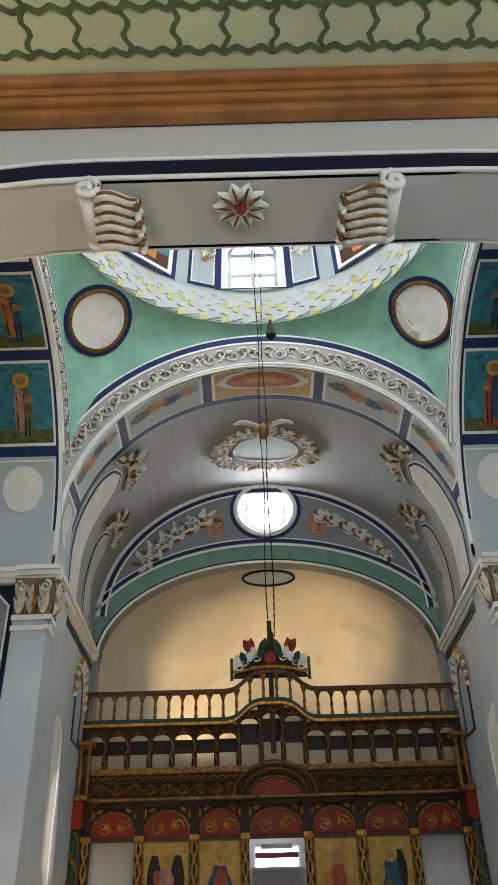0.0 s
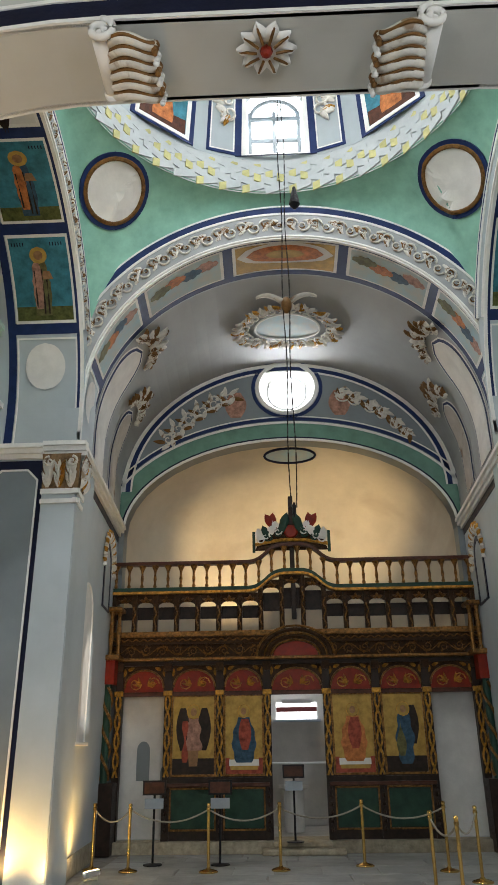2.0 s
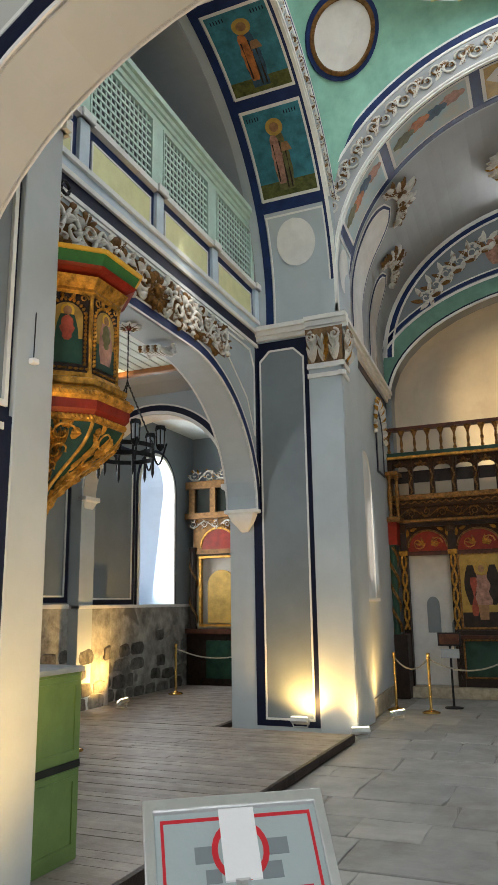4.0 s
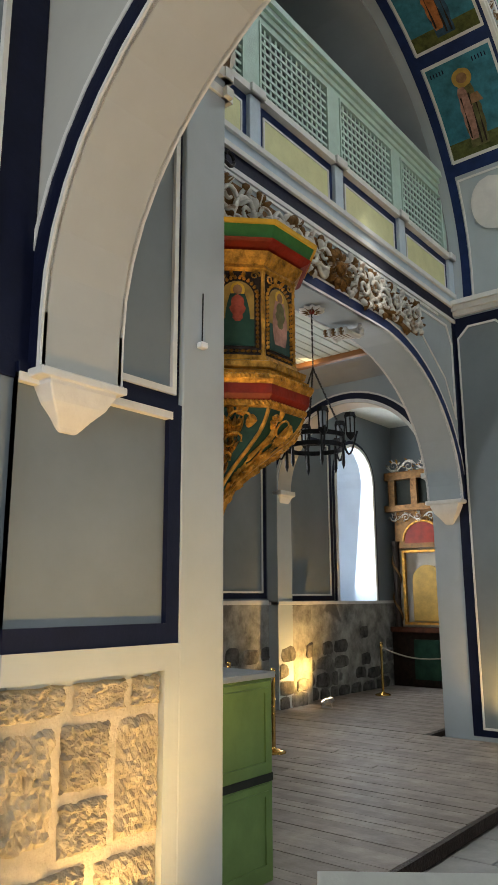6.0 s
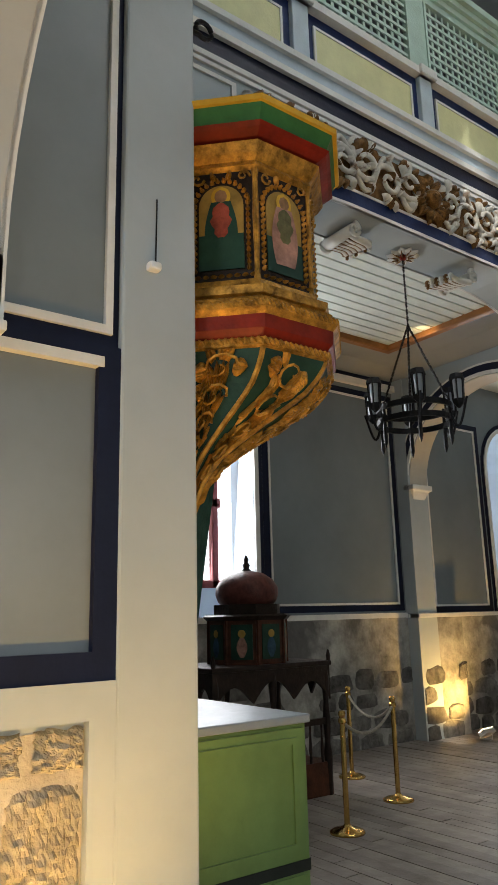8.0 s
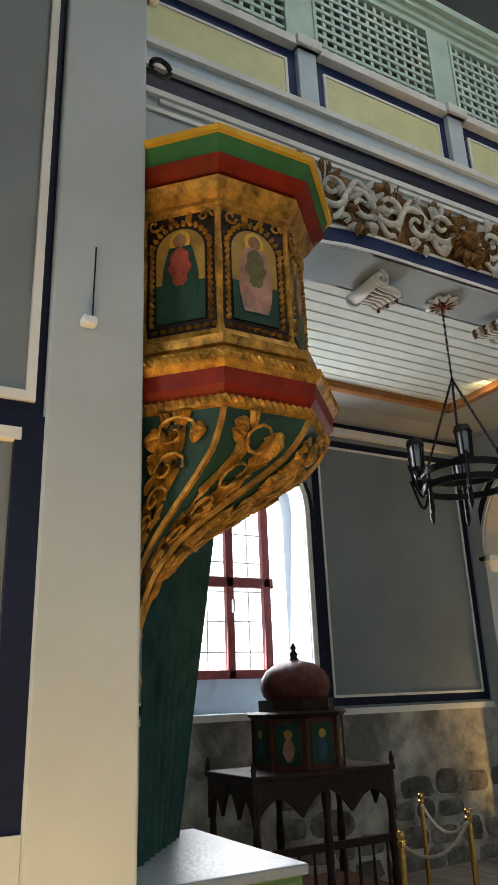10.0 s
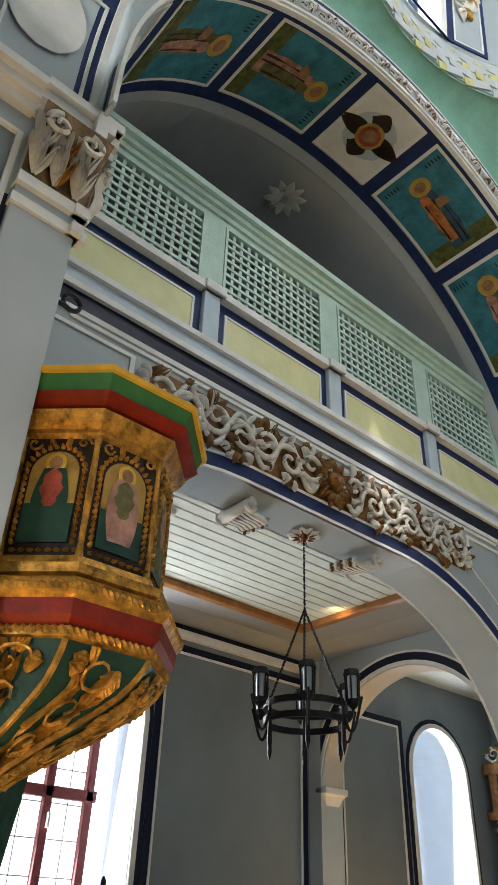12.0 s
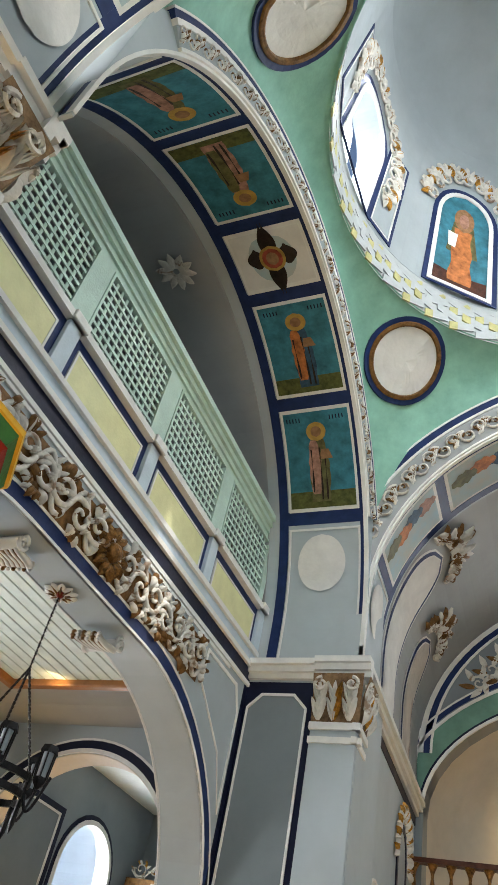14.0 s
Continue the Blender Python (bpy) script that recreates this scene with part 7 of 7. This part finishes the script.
for m_, w in ((cfm, ca[3] - ca[2]), (cfe, ca[1] - ca[0])):
    for z0, z1 in ((0.15, 0.7), (0.77, 1.35)):
        d_ = part("panel", plate(G(), m_, 0.03, w - 0.03, z0, z1, 0.0, 0.012), "cabinet", cab)
        part("panel_bead", frame_poly(G(), m_, rect(0.07, w - 0.07, z0 + 0.04, z1 - 0.04), rect(0.1, w - 0.1, z0 + 0.07, z1 - 0.07), 0.012, 0.022), "cabinet", d_)
    part("gap", plate(G(), m_, 0.0, w, 0.71, 0.76, 0.0, 0.004), "darkgap", cab)

kx, ky = -6.78, 7.08
tb = thing("carved_table", "dark wooden table with scalloped apron and spindle shelf", "table")
part("tabletop", G().box(kx - 0.45, kx + 0.45, ky - 0.76, ky + 0.76, 1.36, 1.41), "darkwood", tb, bevel=0.012)
tf = face(kx + 0.43, ky, 0, 1, 1, 0)
te = face(kx, ky + 0.74, 1, 0, 0, 1)
tw_ = face(kx, ky - 0.74, 1, 0, 0, -1)
for m_, w in ((tf, 0.74), (te, 0.42), (tw_, 0.42)):
    for s in (-1, 1):
        pl = [(0, 1.36), (s * w, 1.36), (s * w, 1.02)] + [(s * (w - (w - 0.02) * t), 1.02 + 0.18 * abs(math.sin(math.pi * t * 1.5)) + 0.05 * t) for t in frange(0.08, 1, 14)]
        part("apron", poly_plate(G(), m_, pl, -0.03, 0.0), "darkwood", tb)
for sx in (-1, 1):
    for sy in (-1, 0, 1):
        part("leg", G().lathe([(0.03, 0.1), (0.045, 0.5), (0.03, 0.6), (0.045, 0.8), (0.028, 1.0), (0.045, 1.2), (0.03, 1.36)], (kx + sx * 0.4, ky + sy * 0.7, 0), 8), "darkwood", tb, smooth=True)
    for sy in (-1, 1):
        part("finial", G().lathe([(0.02, 1.4), (0.025, 1.46), (0.008, 1.52)], (kx + sx * 0.43, ky + sy * 0.73, 0), 8), "darkwood", tb)
part("plinth_box", G().box(kx - 0.42, kx + 0.42, ky - 0.74, ky + 0.74, 0.1, 0.42), "brownwood", tb, bevel=0.01)
part("shelf_rail", G().box(kx + 0.38, kx + 0.42, ky - 0.74, ky + 0.74, 0.78, 0.84), "darkwood", tb)
for k in range(9):
    part("spindle", G().lathe([(0.012, 0.42), (0.018, 0.55), (0.01, 0.7), (0.014, 0.8)], (kx + 0.4, ky - 0.62 + 0.155 * k, 0), 6), "darkwood", tb)
ks = thing("domed_shrine", "small dark wooden shrine with icons and ribbed dome on the table", "shrine")
g = G()
R = 0.42
hexp = lambda r, z: [(kx + r * math.cos(radians(22.5 + 45 * k)), ky + r * math.sin(radians(22.5 + 45 * k)), z) for k in range(8)]
part("drum", G().solid([hexp(R, 1.41), hexp(R, 1.84)]), "brownwood", ks)
part("cornice", G().solid([hexp(R + 0.02, 1.84), hexp(R + 0.06, 1.88), hexp(R + 0.02, 1.9)]), "darkwood", ks)
part("lid", G().solid([hexp(R - 0.06, 1.9), hexp(R - 0.06, 2.0)]), "darkwood", ks)
for k in range(8):
    a = radians(45 * k)
    fm = face(kx + R * 0.924 * math.cos(a), ky + R * 0.924 * math.sin(a), -math.sin(a), math.cos(a), math.cos(a), math.sin(a))
    part("icon_panel", plate(G(), fm, -0.11, 0.11, 1.46, 1.8, 0.0, 0.01), "greenpaint", ks)
    rows = [[fm(u * max(0.003, 0.055 * math.sin(2.6 * x + 0.3)), 1.48 + 0.2 * x, 0.013) for u in (-1, 0, 1)] for x in frange(0, 1, 6)]
    part("painted_robe", G().grid(rows), "robe_pink" if k % 2 else "robe_blue", ks)
    part("painted_halo", G().lathe([(0.001, 0.016), (0.04, 0.016)], (0, 0, 0), 12, fn=lambda x, y, z, fm=fm: fm(x, 1.71 + y, z)), "icongold", ks)
    c = hexp(R, 0)[k]
    part("corner_post", G().tube([(c[0], c[1], 1.41), (c[0], c[1], 1.85)], 0.018, 6), "brownwood", ks)
rows = []
for z, r in ((2.0, 0.27), (2.03, 0.3), (2.1, 0.325), (2.18, 0.32), (2.26, 0.27), (2.32, 0.18), (2.35, 0.06), (2.36, 0.02)):
    rows.append([(kx + r * (1 + 0.03 * (k % 2)) * math.cos(2 * math.pi * k / 48), ky + r * (1 + 0.03 * (k % 2)) * math.sin(2 * math.pi * k / 48), z) for k in range(48)])
part("ribbed_dome", G().grid(rows, False, True), "domewood", ks, "reddish brown ribbed dome", smooth=True)
part("finial", G().lathe([(0.06, 2.35), (0.03, 2.38), (0.045, 2.41), (0.02, 2.44), (0.03, 2.47), (0.004, 2.52)], (kx, ky, 0), 10), "darkwood", ks, smooth=True)

# rope stanchions
proto = thing("rope_stanchion", "polished brass rope stanchion on a round base", "stanchion", "rope stanchions")
part("base", G().lathe([(0.001, 0.0), (0.15, 0.0), (0.15, 0.015), (0.12, 0.03), (0.04, 0.05), (0.025, 0.07)], (0, 0, 0), 20), "brass", proto, smooth=True)
part("post", G().lathe([(0.024, 0.05), (0.024, 0.9)], (0, 0, 0), 12), "brass", proto, smooth=True)
part("collar", G().lathe([(0.024, 0.86), (0.034, 0.87), (0.034, 0.9), (0.024, 0.91)], (0, 0, 0), 12), "brass", proto)
part("knob", G().lathe([(0.022, 0.91), (0.034, 0.94), (0.026, 0.965), (0.001, 0.97)], (0, 0, 0), 12), "brass", proto, smooth=True)
NAVE = [(-2.85, 13.4), (-2.23, 13.22), (-0.95, 13.11), (0.18, 13.24), (1.53, 13.6), (2.75, 13.0)]
RIGHT = [(2.21, 11.24), (2.38, 10.4), (3.0, 12.0)]
AISL = [(-5.3, 6.98), (-5.75, 8.1), (-6.8, 8.5)]
EAST = [(-7.3, 13.6), (-5.5, 13.5), (-5.0, 13.4)]
first = True
for grp, z in ((NAVE, 0.0), (RIGHT, 0.0), (AISL, 0.1), (EAST, 0.1)):
    for x, y in grp:
        if first:
            proto.matrix_basis = pose(x, y, z)
            first = False
        else:
            copy_thing(proto, pose(x, y, z, 0, 0, 40 * x))
    for (xa, ya), (xb, yb) in zip(grp, grp[1:]):
        sag = 0.16 + 0.03 * random.random()
        pts = [(xa + (xb - xa) * t, ya + (yb - ya) * t, z + 0.88 - sag * 4 * t * (1 - t)) for t in frange(0, 1, 18)]
        tagged(G().tube(pts, 0.014, 6).make("barrier_rope", "rope", None, True), "sagging grey barrier rope between stanchions", "rope", "barrier ropes")

# information stands
for x, y, z in ((-1.95, 13.9, 0.0), (-0.82, 13.85, 0.0), (0.45, 15.0, 0.2)):
    st = thing("info_stand", "black metal information stand with two small boards", "stand", "information stands")
    part("foot", G().lathe([(0.001, z), (0.16, z), (0.16, z + 0.015), (0.03, z + 0.03)], (x, y, 0), 16), "iron", st)
    part("pole", G().tube([(x, y, z + 0.02), (x, y, z + 1.2)], 0.02, 8), "iron", st)
    part("board", G().box(x - 0.2, x + 0.2, y - 0.05, y - 0.02, z + 1.05, z + 1.28), "iron", st)
    part("label", G().box(x - 0.17, x + 0.17, y - 0.056, y - 0.05, z + 1.08, z + 1.25), "brownwood", st)
    part("board", G().box(x - 0.16, x + 0.16, y - 0.05, y - 0.03, z + 0.84, z + 1.0), "topgrey", st)
slab = thing("stone_slab", "flat worn round stone slab on the floor", "slab")
part("slab", G().lathe([(0.001, 0.14), (0.5, 0.14), (0.56, 0.08), (0.55, 0.0)], (2.95, 10.1, 0), 22), "stone", slab, smooth=False)

# warning sign on a stand
sg = thing("warning_sign", "grey lectern sign with red border on an aluminium frame", "sign")
sx, sy, sz = -1.05, 2.58, 1.18
sya = radians(36)
tl = radians(38)
sm_ = lambda u, v, off=0.0: (sx + u * math.cos(sya) + v * math.sin(tl) * math.sin(sya), sy + u * math.sin(sya) - v * math.sin(tl) * math.cos(sya), sz - v * math.cos(tl) + off)
part("board", plate(G(), lambda u, z, off=0.0: sm_(u, z, off), -0.29, 0.29, 0.0, 0.46, -0.02, 0.0), "sign", sg)
part("frame", frame_poly(G(), sm_, rect(-0.31, 0.31, -0.02, 0.48), rect(-0.275, 0.275, 0.02, 0.45), -0.02, 0.014), "steel", sg, "aluminium snap frame", bevel=0.004)
part("red_border", frame_poly(G(), sm_, rect(-0.255, 0.255, 0.04, 0.43), rect(-0.245, 0.245, 0.05, 0.42), 0.0, 0.002), "redprint", sg)
part("paper_strip", plate(G(), sm_, -0.06, 0.06, 0.0, 0.24, 0.0, 0.006), "paper", sg)
part("red_ring", G().lathe([(0.075, 0.003), (0.095, 0.003)], (0, 0, 0), 28, fn=lambda x, y, z: sm_(x, 0.15 + y, z)), "redprint", sg)
for u0, u1, v0, v1 in ((-0.15, -0.08, 0.13, 0.18), (0.08, 0.16, 0.12, 0.17), (-0.12, -0.07, 0.2, 0.24), (0.06, 0.13, 0.19, 0.24)):
    part("grey_mark", plate(G(), sm_, u0, u1, v0, v1, 0.0, 0.0018), "panel", sg)
part("red_label", plate(G(), sm_, -0.22, 0.22, 0.27, 0.315, 0.0, 0.003), "redprint", sg)
tx = bpy.data.curves.new("sign_text", "FONT")
tx.body, tx.size, tx.align_x, tx.extrude = "FLAŞLI FOTOĞRAF ÇEKMEK YASAKTIR.", 0.0215, "CENTER", 0.0006
tx.materials.append(M["paper"])
to = new("sign_text", tx)
o_ = Vector(sm_(0, 0.302, 0.005))
to.matrix_world = Matrix.Translation(o_) @ Matrix.Rotation(sya, 4, "Z") @ Matrix.Rotation(math.pi / 2 - tl, 4, "X")
to.parent = sg
part("pole", G().tube([(sx + 0.08, sy - 0.12, 0.02), (sx + 0.08, sy - 0.12, 1.0)], 0.025, 8), "steel", sg)
part("foot", G().lathe([(0.001, 0.0), (0.2, 0.0), (0.2, 0.015), (0.03, 0.03)], (sx + 0.08, sy - 0.12, 0), 18), "steel", sg)

# small side iconostasis at the end of the aisle
si = thing("side_screen", "white and gilded carved wooden side screen with red lunettes", "iconostasis")
SI = lambda u, z, off=0.0: (u, 15.2 - off, z)
part("backing", plate(G(), SI, XNW + 0.05, -4.9, 0.1, 1.2, -0.1, 0.0), "darkwood", si)
part("green_panel", plate(G(), SI, -7.4, -6.3, 0.25, 1.05, 0.0, 0.02), "greenpaint", si)
part("ledge", plate(G(), SI, XNW + 0.05, -4.9, 1.2, 1.3, -0.1, 0.08), "brownwood", si)
part("niche_back", plate(G(), SI, XNW + 0.05, -4.9, 1.3, 3.1, -0.3, -0.25), "cream", si)
for u in (-7.72, -6.45, -5.2):
    part("column", G().lathe([(0.09, 1.3), (0.07, 1.4), (0.075, 3.0), (0.1, 3.1)], SI(u, 0, 0.02), 10), "darkwood", si)
    part("twist", G().tube([SI(u + 0.08 * math.cos(8 * z), z, 0.02 + 0.08 * math.sin(8 * z)) for z in frange(1.35, 3.0, 50)], 0.025, 5), "acanthusbrown", si)
for u in (-7.08, -5.83):
    part("lunette_board", plate(G(), SI, u - 0.64, u + 0.64, 2.95, 3.75, -0.05, 0.02), "acanthusbrown", si)
    part("lunette", poly_plate(G(), SI, [(u - 0.42, 3.05), (u + 0.42, 3.05)] + [(u + 0.42 * math.cos(t), 3.1 + 0.4 * math.sin(t)) for t in frange(0, math.pi, 12)], 0.02, 0.03), "redpaint", si)
    part("lunette_rim", G().tube([SI(u + 0.44 * math.cos(t), 3.1 + 0.42 * math.sin(t), 0.03) for t in frange(0, math.pi, 14)], 0.03, 5), "gold", si)
    part("icon_frame", frame_poly(G(), SI, rect(u - 0.5, u + 0.5, 1.35, 2.9), rect(u - 0.44, u + 0.44, 1.4, 2.85), -0.05, 0.03), "gold", si)
    part("icon_field", poly_plate(G(), SI, arch_loop(u, 0.34, 1.42, 2.25, 0.34), -0.2, -0.1), "icongold", si)
part("cornice", plate(G(), SI, XNW + 0.05, -4.9, 3.75, 3.88, -0.1, 0.12), "acanthusbrown", si)
for u in frange(-7.75, -5.1, 5):
    part("upper_post", plate(G(), SI, u - 0.07, u + 0.07, 3.88, 4.55, -0.05, 0.05), "acanthusbrown", si)
part("upper_beam", plate(G(), SI, XNW + 0.05, -4.9, 4.45, 4.62, -0.06, 0.08), "acanthusbrown", si)
# near-black sheet stands in for the shade between the upper posts
part("upper_void", plate(G(), SI, XNW + 0.05, -4.9, 3.9, 4.45, -0.1, -0.06), "darkgap", si)
scroll_parts(si, "plasterw", "gold", SI, XNW + 0.1, -5.0, 4.75, 0.32, 8, 21, 0.04, "crest_scroll")
scroll_parts(si, "plasterw", "gold", lambda u, z, off=0.0: SI(u, z, off + 0.03), XNW + 0.1, -5.0, 3.62, 0.22, 10, 22, 0.03, "frieze_scroll")

# ---- floodlights on the floor ----
def floodlight(x, y, z, tx_, ty_, tz_, watts, angle=100):
    fl = thing("floodlight", "small aluminium floor floodlight glowing warm", "floodlight", "floor floodlights")
    d = (Vector((tx_, ty_, tz_)) - Vector((x, y, z))).normalized()
    m = look((x, y, z), (tx_, ty_, tz_))
    fnm = lambda a, b, c: tuple(m @ Vector((a, b, c)))
    part("housing", G().box(-0.13, 0.13, -0.06, 0.06, 0.0, 0.07, fnm), "steel", fl, bevel=0.008)
    part("glass", G().box(-0.115, 0.115, -0.045, 0.045, -0.008, -0.002, fnm), "lampglow", fl, "glowing lamp glass")
    part("bracket", G().tube([fnm(-0.14, 0, 0.03), (x - 0.1, y, z - 0.12), (x + 0.1, y, z - 0.12), fnm(0.14, 0, 0.03)], 0.012, 6), "steel", fl)
    spot(*fnm(0, 0, -0.03), tx_, ty_, tz_, watts, angle)


floodlight(-3.6, 10.5, 0.24, -3.58, 10.86, 0.9, 130, 150)
floodlight(-2.75, 10.55, 0.14, -2.88, 10.84, 1.0, 50, 130)
floodlight(-2.6, 12.3, 0.14, -3.0, 12.5, 1.6, 150, 130)
floodlight(-2.75, 3.15, 0.14, -3.12, 3.35, 1.1, 60, 140)
floodlight(-1.75, 3.3, 0.14, -3.1, 3.5, 3.0, 215, 110)
floodlight(-7.2, 11.5, 0.24, -7.75, 11.45, 1.0, 230, 120)

# hook, switch on the north-west pier
hk = tagged(G().tube([(XN + 0.02, YW + 0.0, 4.88), (XN + 0.02, YW + 0.09, 4.88)] + [(XN + 0.02, YW + 0.13 + 0.05 * math.cos(a), 4.92 + 0.05 * math.sin(a)) for a in frange(-2.2, 3.6, 14)], 0.014, 6).make("iron_ring", "iron"), "black iron ring hook fixed in the pier", "hook")
sw = thing("wire_fixture", "small white lamp holder with wire on the pier", "lamp holder")
part("holder", G().box(XN + 0.05, XN + 0.1, 3.83, 3.89, 3.42, 3.46), "paper", sw, bevel=0.01)
part("wire", G().tube([(XN + 0.054, 3.88, 3.44), (XN + 0.054, 3.885, 3.8)], 0.004, 4), "iron", sw)

# gallery vault star and round window
star = tagged(rosette(G(), lambda u, z, off=0.0: (XN - 1.62 + z, YC - 0.15 + u, 10.0 - off), 0, 0, 0.28, 10, 0.05).make("vault_rosette", "plasterw", None, True), "white plaster star rosette on the gallery vault", "rosette")
rw = thing("gallery_window", "round blue-edged window high in the gallery wall", "window", kind="structure")
part("ring", G().lathe([(0.62, 0.0), (0.62, 0.04), (0.74, 0.04), (0.74, 0.0)], (0, 0, 0), 28, fn=lambda x, y, z: (XNW + 0.02 + z, YC + x, 9.0 + y)), "blue", rw)
part("pane", G().lathe([(0.001, 0.01), (0.62, 0.01)], (0, 0, 0), 28, fn=lambda x, y, z: (XNW + 0.02 + z, YC + x, 9.0 + y)), "reveal", rw)

# ---- carved stone panel of the pier, floor stones and boards ----
rs = random.Random(3)
stone_faces = []
STW = 1.45
for fm, ob in ((NW_J, pier_nw),):
    part("stone_mortar", plate(G(), fm, 0.42, STW, 0.08, 1.49, 0.0, 0.006), "mortar", ob)
    blocks = ((0.445, 0.74, 0.72, 1.31), (0.78, 1.08, 1.0, 1.31), (0.78, 1.08, 0.72, 0.96), (1.12, 1.44, 0.8, 1.31), (0.445, 0.64, 1.35, 1.5),
              (0.68, 1.02, 1.35, 1.5), (1.06, 1.44, 1.35, 1.5), (0.445, 0.86, 0.12, 0.67), (0.9, 1.44, 0.42, 0.68), (0.9, 1.44, 0.12, 0.38))
    for ci, (ua, ub, za, zb) in enumerate(blocks):
        n = 30
        rows = []
        for i in range(n + 1):
            row = []
            for j in range(n + 1):
                fu, fz = i / n, j / n
                wob = 0.014 * noise.noise((ci * 7.3, fu * 4 + fz * 5, 2.0))
                uu, zz = ua + (ub - ua) * fu + wob, za + (zb - za) * fz + wob
                e = min(i, j, n - i, n - j)
                off = 0.0 if e == 0 else 0.03 + 0.02 * noise.noise((uu * 9, zz * 9, ci * 3.0)) + 0.022 * noise.noise((uu * 34, zz * 34, ci * 5.0)) + 0.012 * noise.noise((uu * 75, zz * 75, 1.0)) - (0.014 if e == 1 else 0.005 if e == 2 else 0)
                row.append(fm(uu, zz, off))
            rows.append(row)
        part("stone_block", G().grid(rows), "stone", ob, "rough hewn yellowish stone block")
    for r in (0.17, 0.13):
        part("carved_ring", G().tube([fm(0.62 + r * math.cos(a), 0.3 + r * 1.05 * math.sin(a), 0.05) for a in frange(0, 2 * math.pi, 26)], 0.014, 6), "stone", ob)
    g = G()
    for k in range(8):
        leaf(g, lambda u, z, off=0.0: fm(u, z, off + 0.04), 0.62, 0.3, math.pi / 4 * k, 0.11, 0.03, 0.03)
    part("carved_flower", g, "stone", ob)

# wooden platform of the north aisle
plat = setting("floor_platform", G().box(XNW, -2.8, YW, 10.3, 0.0, 0.07), "darkwood", "raised wooden platform floor of the north aisle")
part("platform_edge", G().box(-2.8, -2.76, YW, 10.3, 0.0, 0.1), "darkwood", plat, "dark wooden platform edge")
part("platform_bed", G().box(XNW, XN - 1.72, 10.3, YT, 0.0, 0.07), "darkwood", plat)
y = YW
while y < 10.28:
    w = 0.145
    xs = [-2.805, -2.8 - rs.uniform(1.2, 2.6), XNW + 0.02]
    for a, b in zip(xs, xs[1:]):
        part("floor_board", G().box(b + 0.004, a - 0.004, y + 0.003, min(10.3, y + w - 0.003), 0.07, 0.098 + rs.uniform(-0.002, 0.003)), "plank", plat)
    y += w
y = 10.31
while y < 15.2:
    part("floor_board", G().box(XNW + 0.02, XN - 1.73, y + 0.003, y + 0.142, 0.07, 0.098 + rs.uniform(-0.002, 0.003)), "plank", plat)
    y += 0.145
# flagstones of the nave, in courses across it
y = -1.5
while y < 15.1:
    h_ = rs.uniform(0.42, 0.82)
    x = -2.75 - rs.uniform(0, 0.5)
    while x < XS + 1.6:
        w = rs.uniform(0.5, 1.35)
        xa, xb, ya, yb = max(-2.75, x), x + w - 0.01, y, min(15.12, y + h_ - 0.01)
        if xb - xa > 0.12 and yb - ya > 0.1:
            j = lambda: rs.uniform(-0.035, 0.035)
            h = rs.uniform(-0.005, 0.003)
            c4 = [(xa + 0.006, ya + 0.006 + j() * 0.3), ((xa + xb) / 2, ya + 0.008 + j() * 0.5), (xb + j(), ya + 0.006 + j() * 0.3), (xb + j(), (ya + yb) / 2), (xb + j(), yb + j() * 0.3), ((xa + xb) / 2, yb + j() * 0.4), (xa + 0.006, yb + j() * 0.3)]
            cx_, cy_ = (xa + xb) / 2, (ya + yb) / 2
            top = [(cx_ + (u - cx_) * 0.985, cy_ + (v - cy_) * 0.98, h) for u, v in c4]
            part("flagstone", G().solid([[(u, v, -0.025) for u, v in c4], [(u, v, h - 0.005) for u, v in c4], top]), "stonefloor", floor_bed)
        x += w
    y += h_
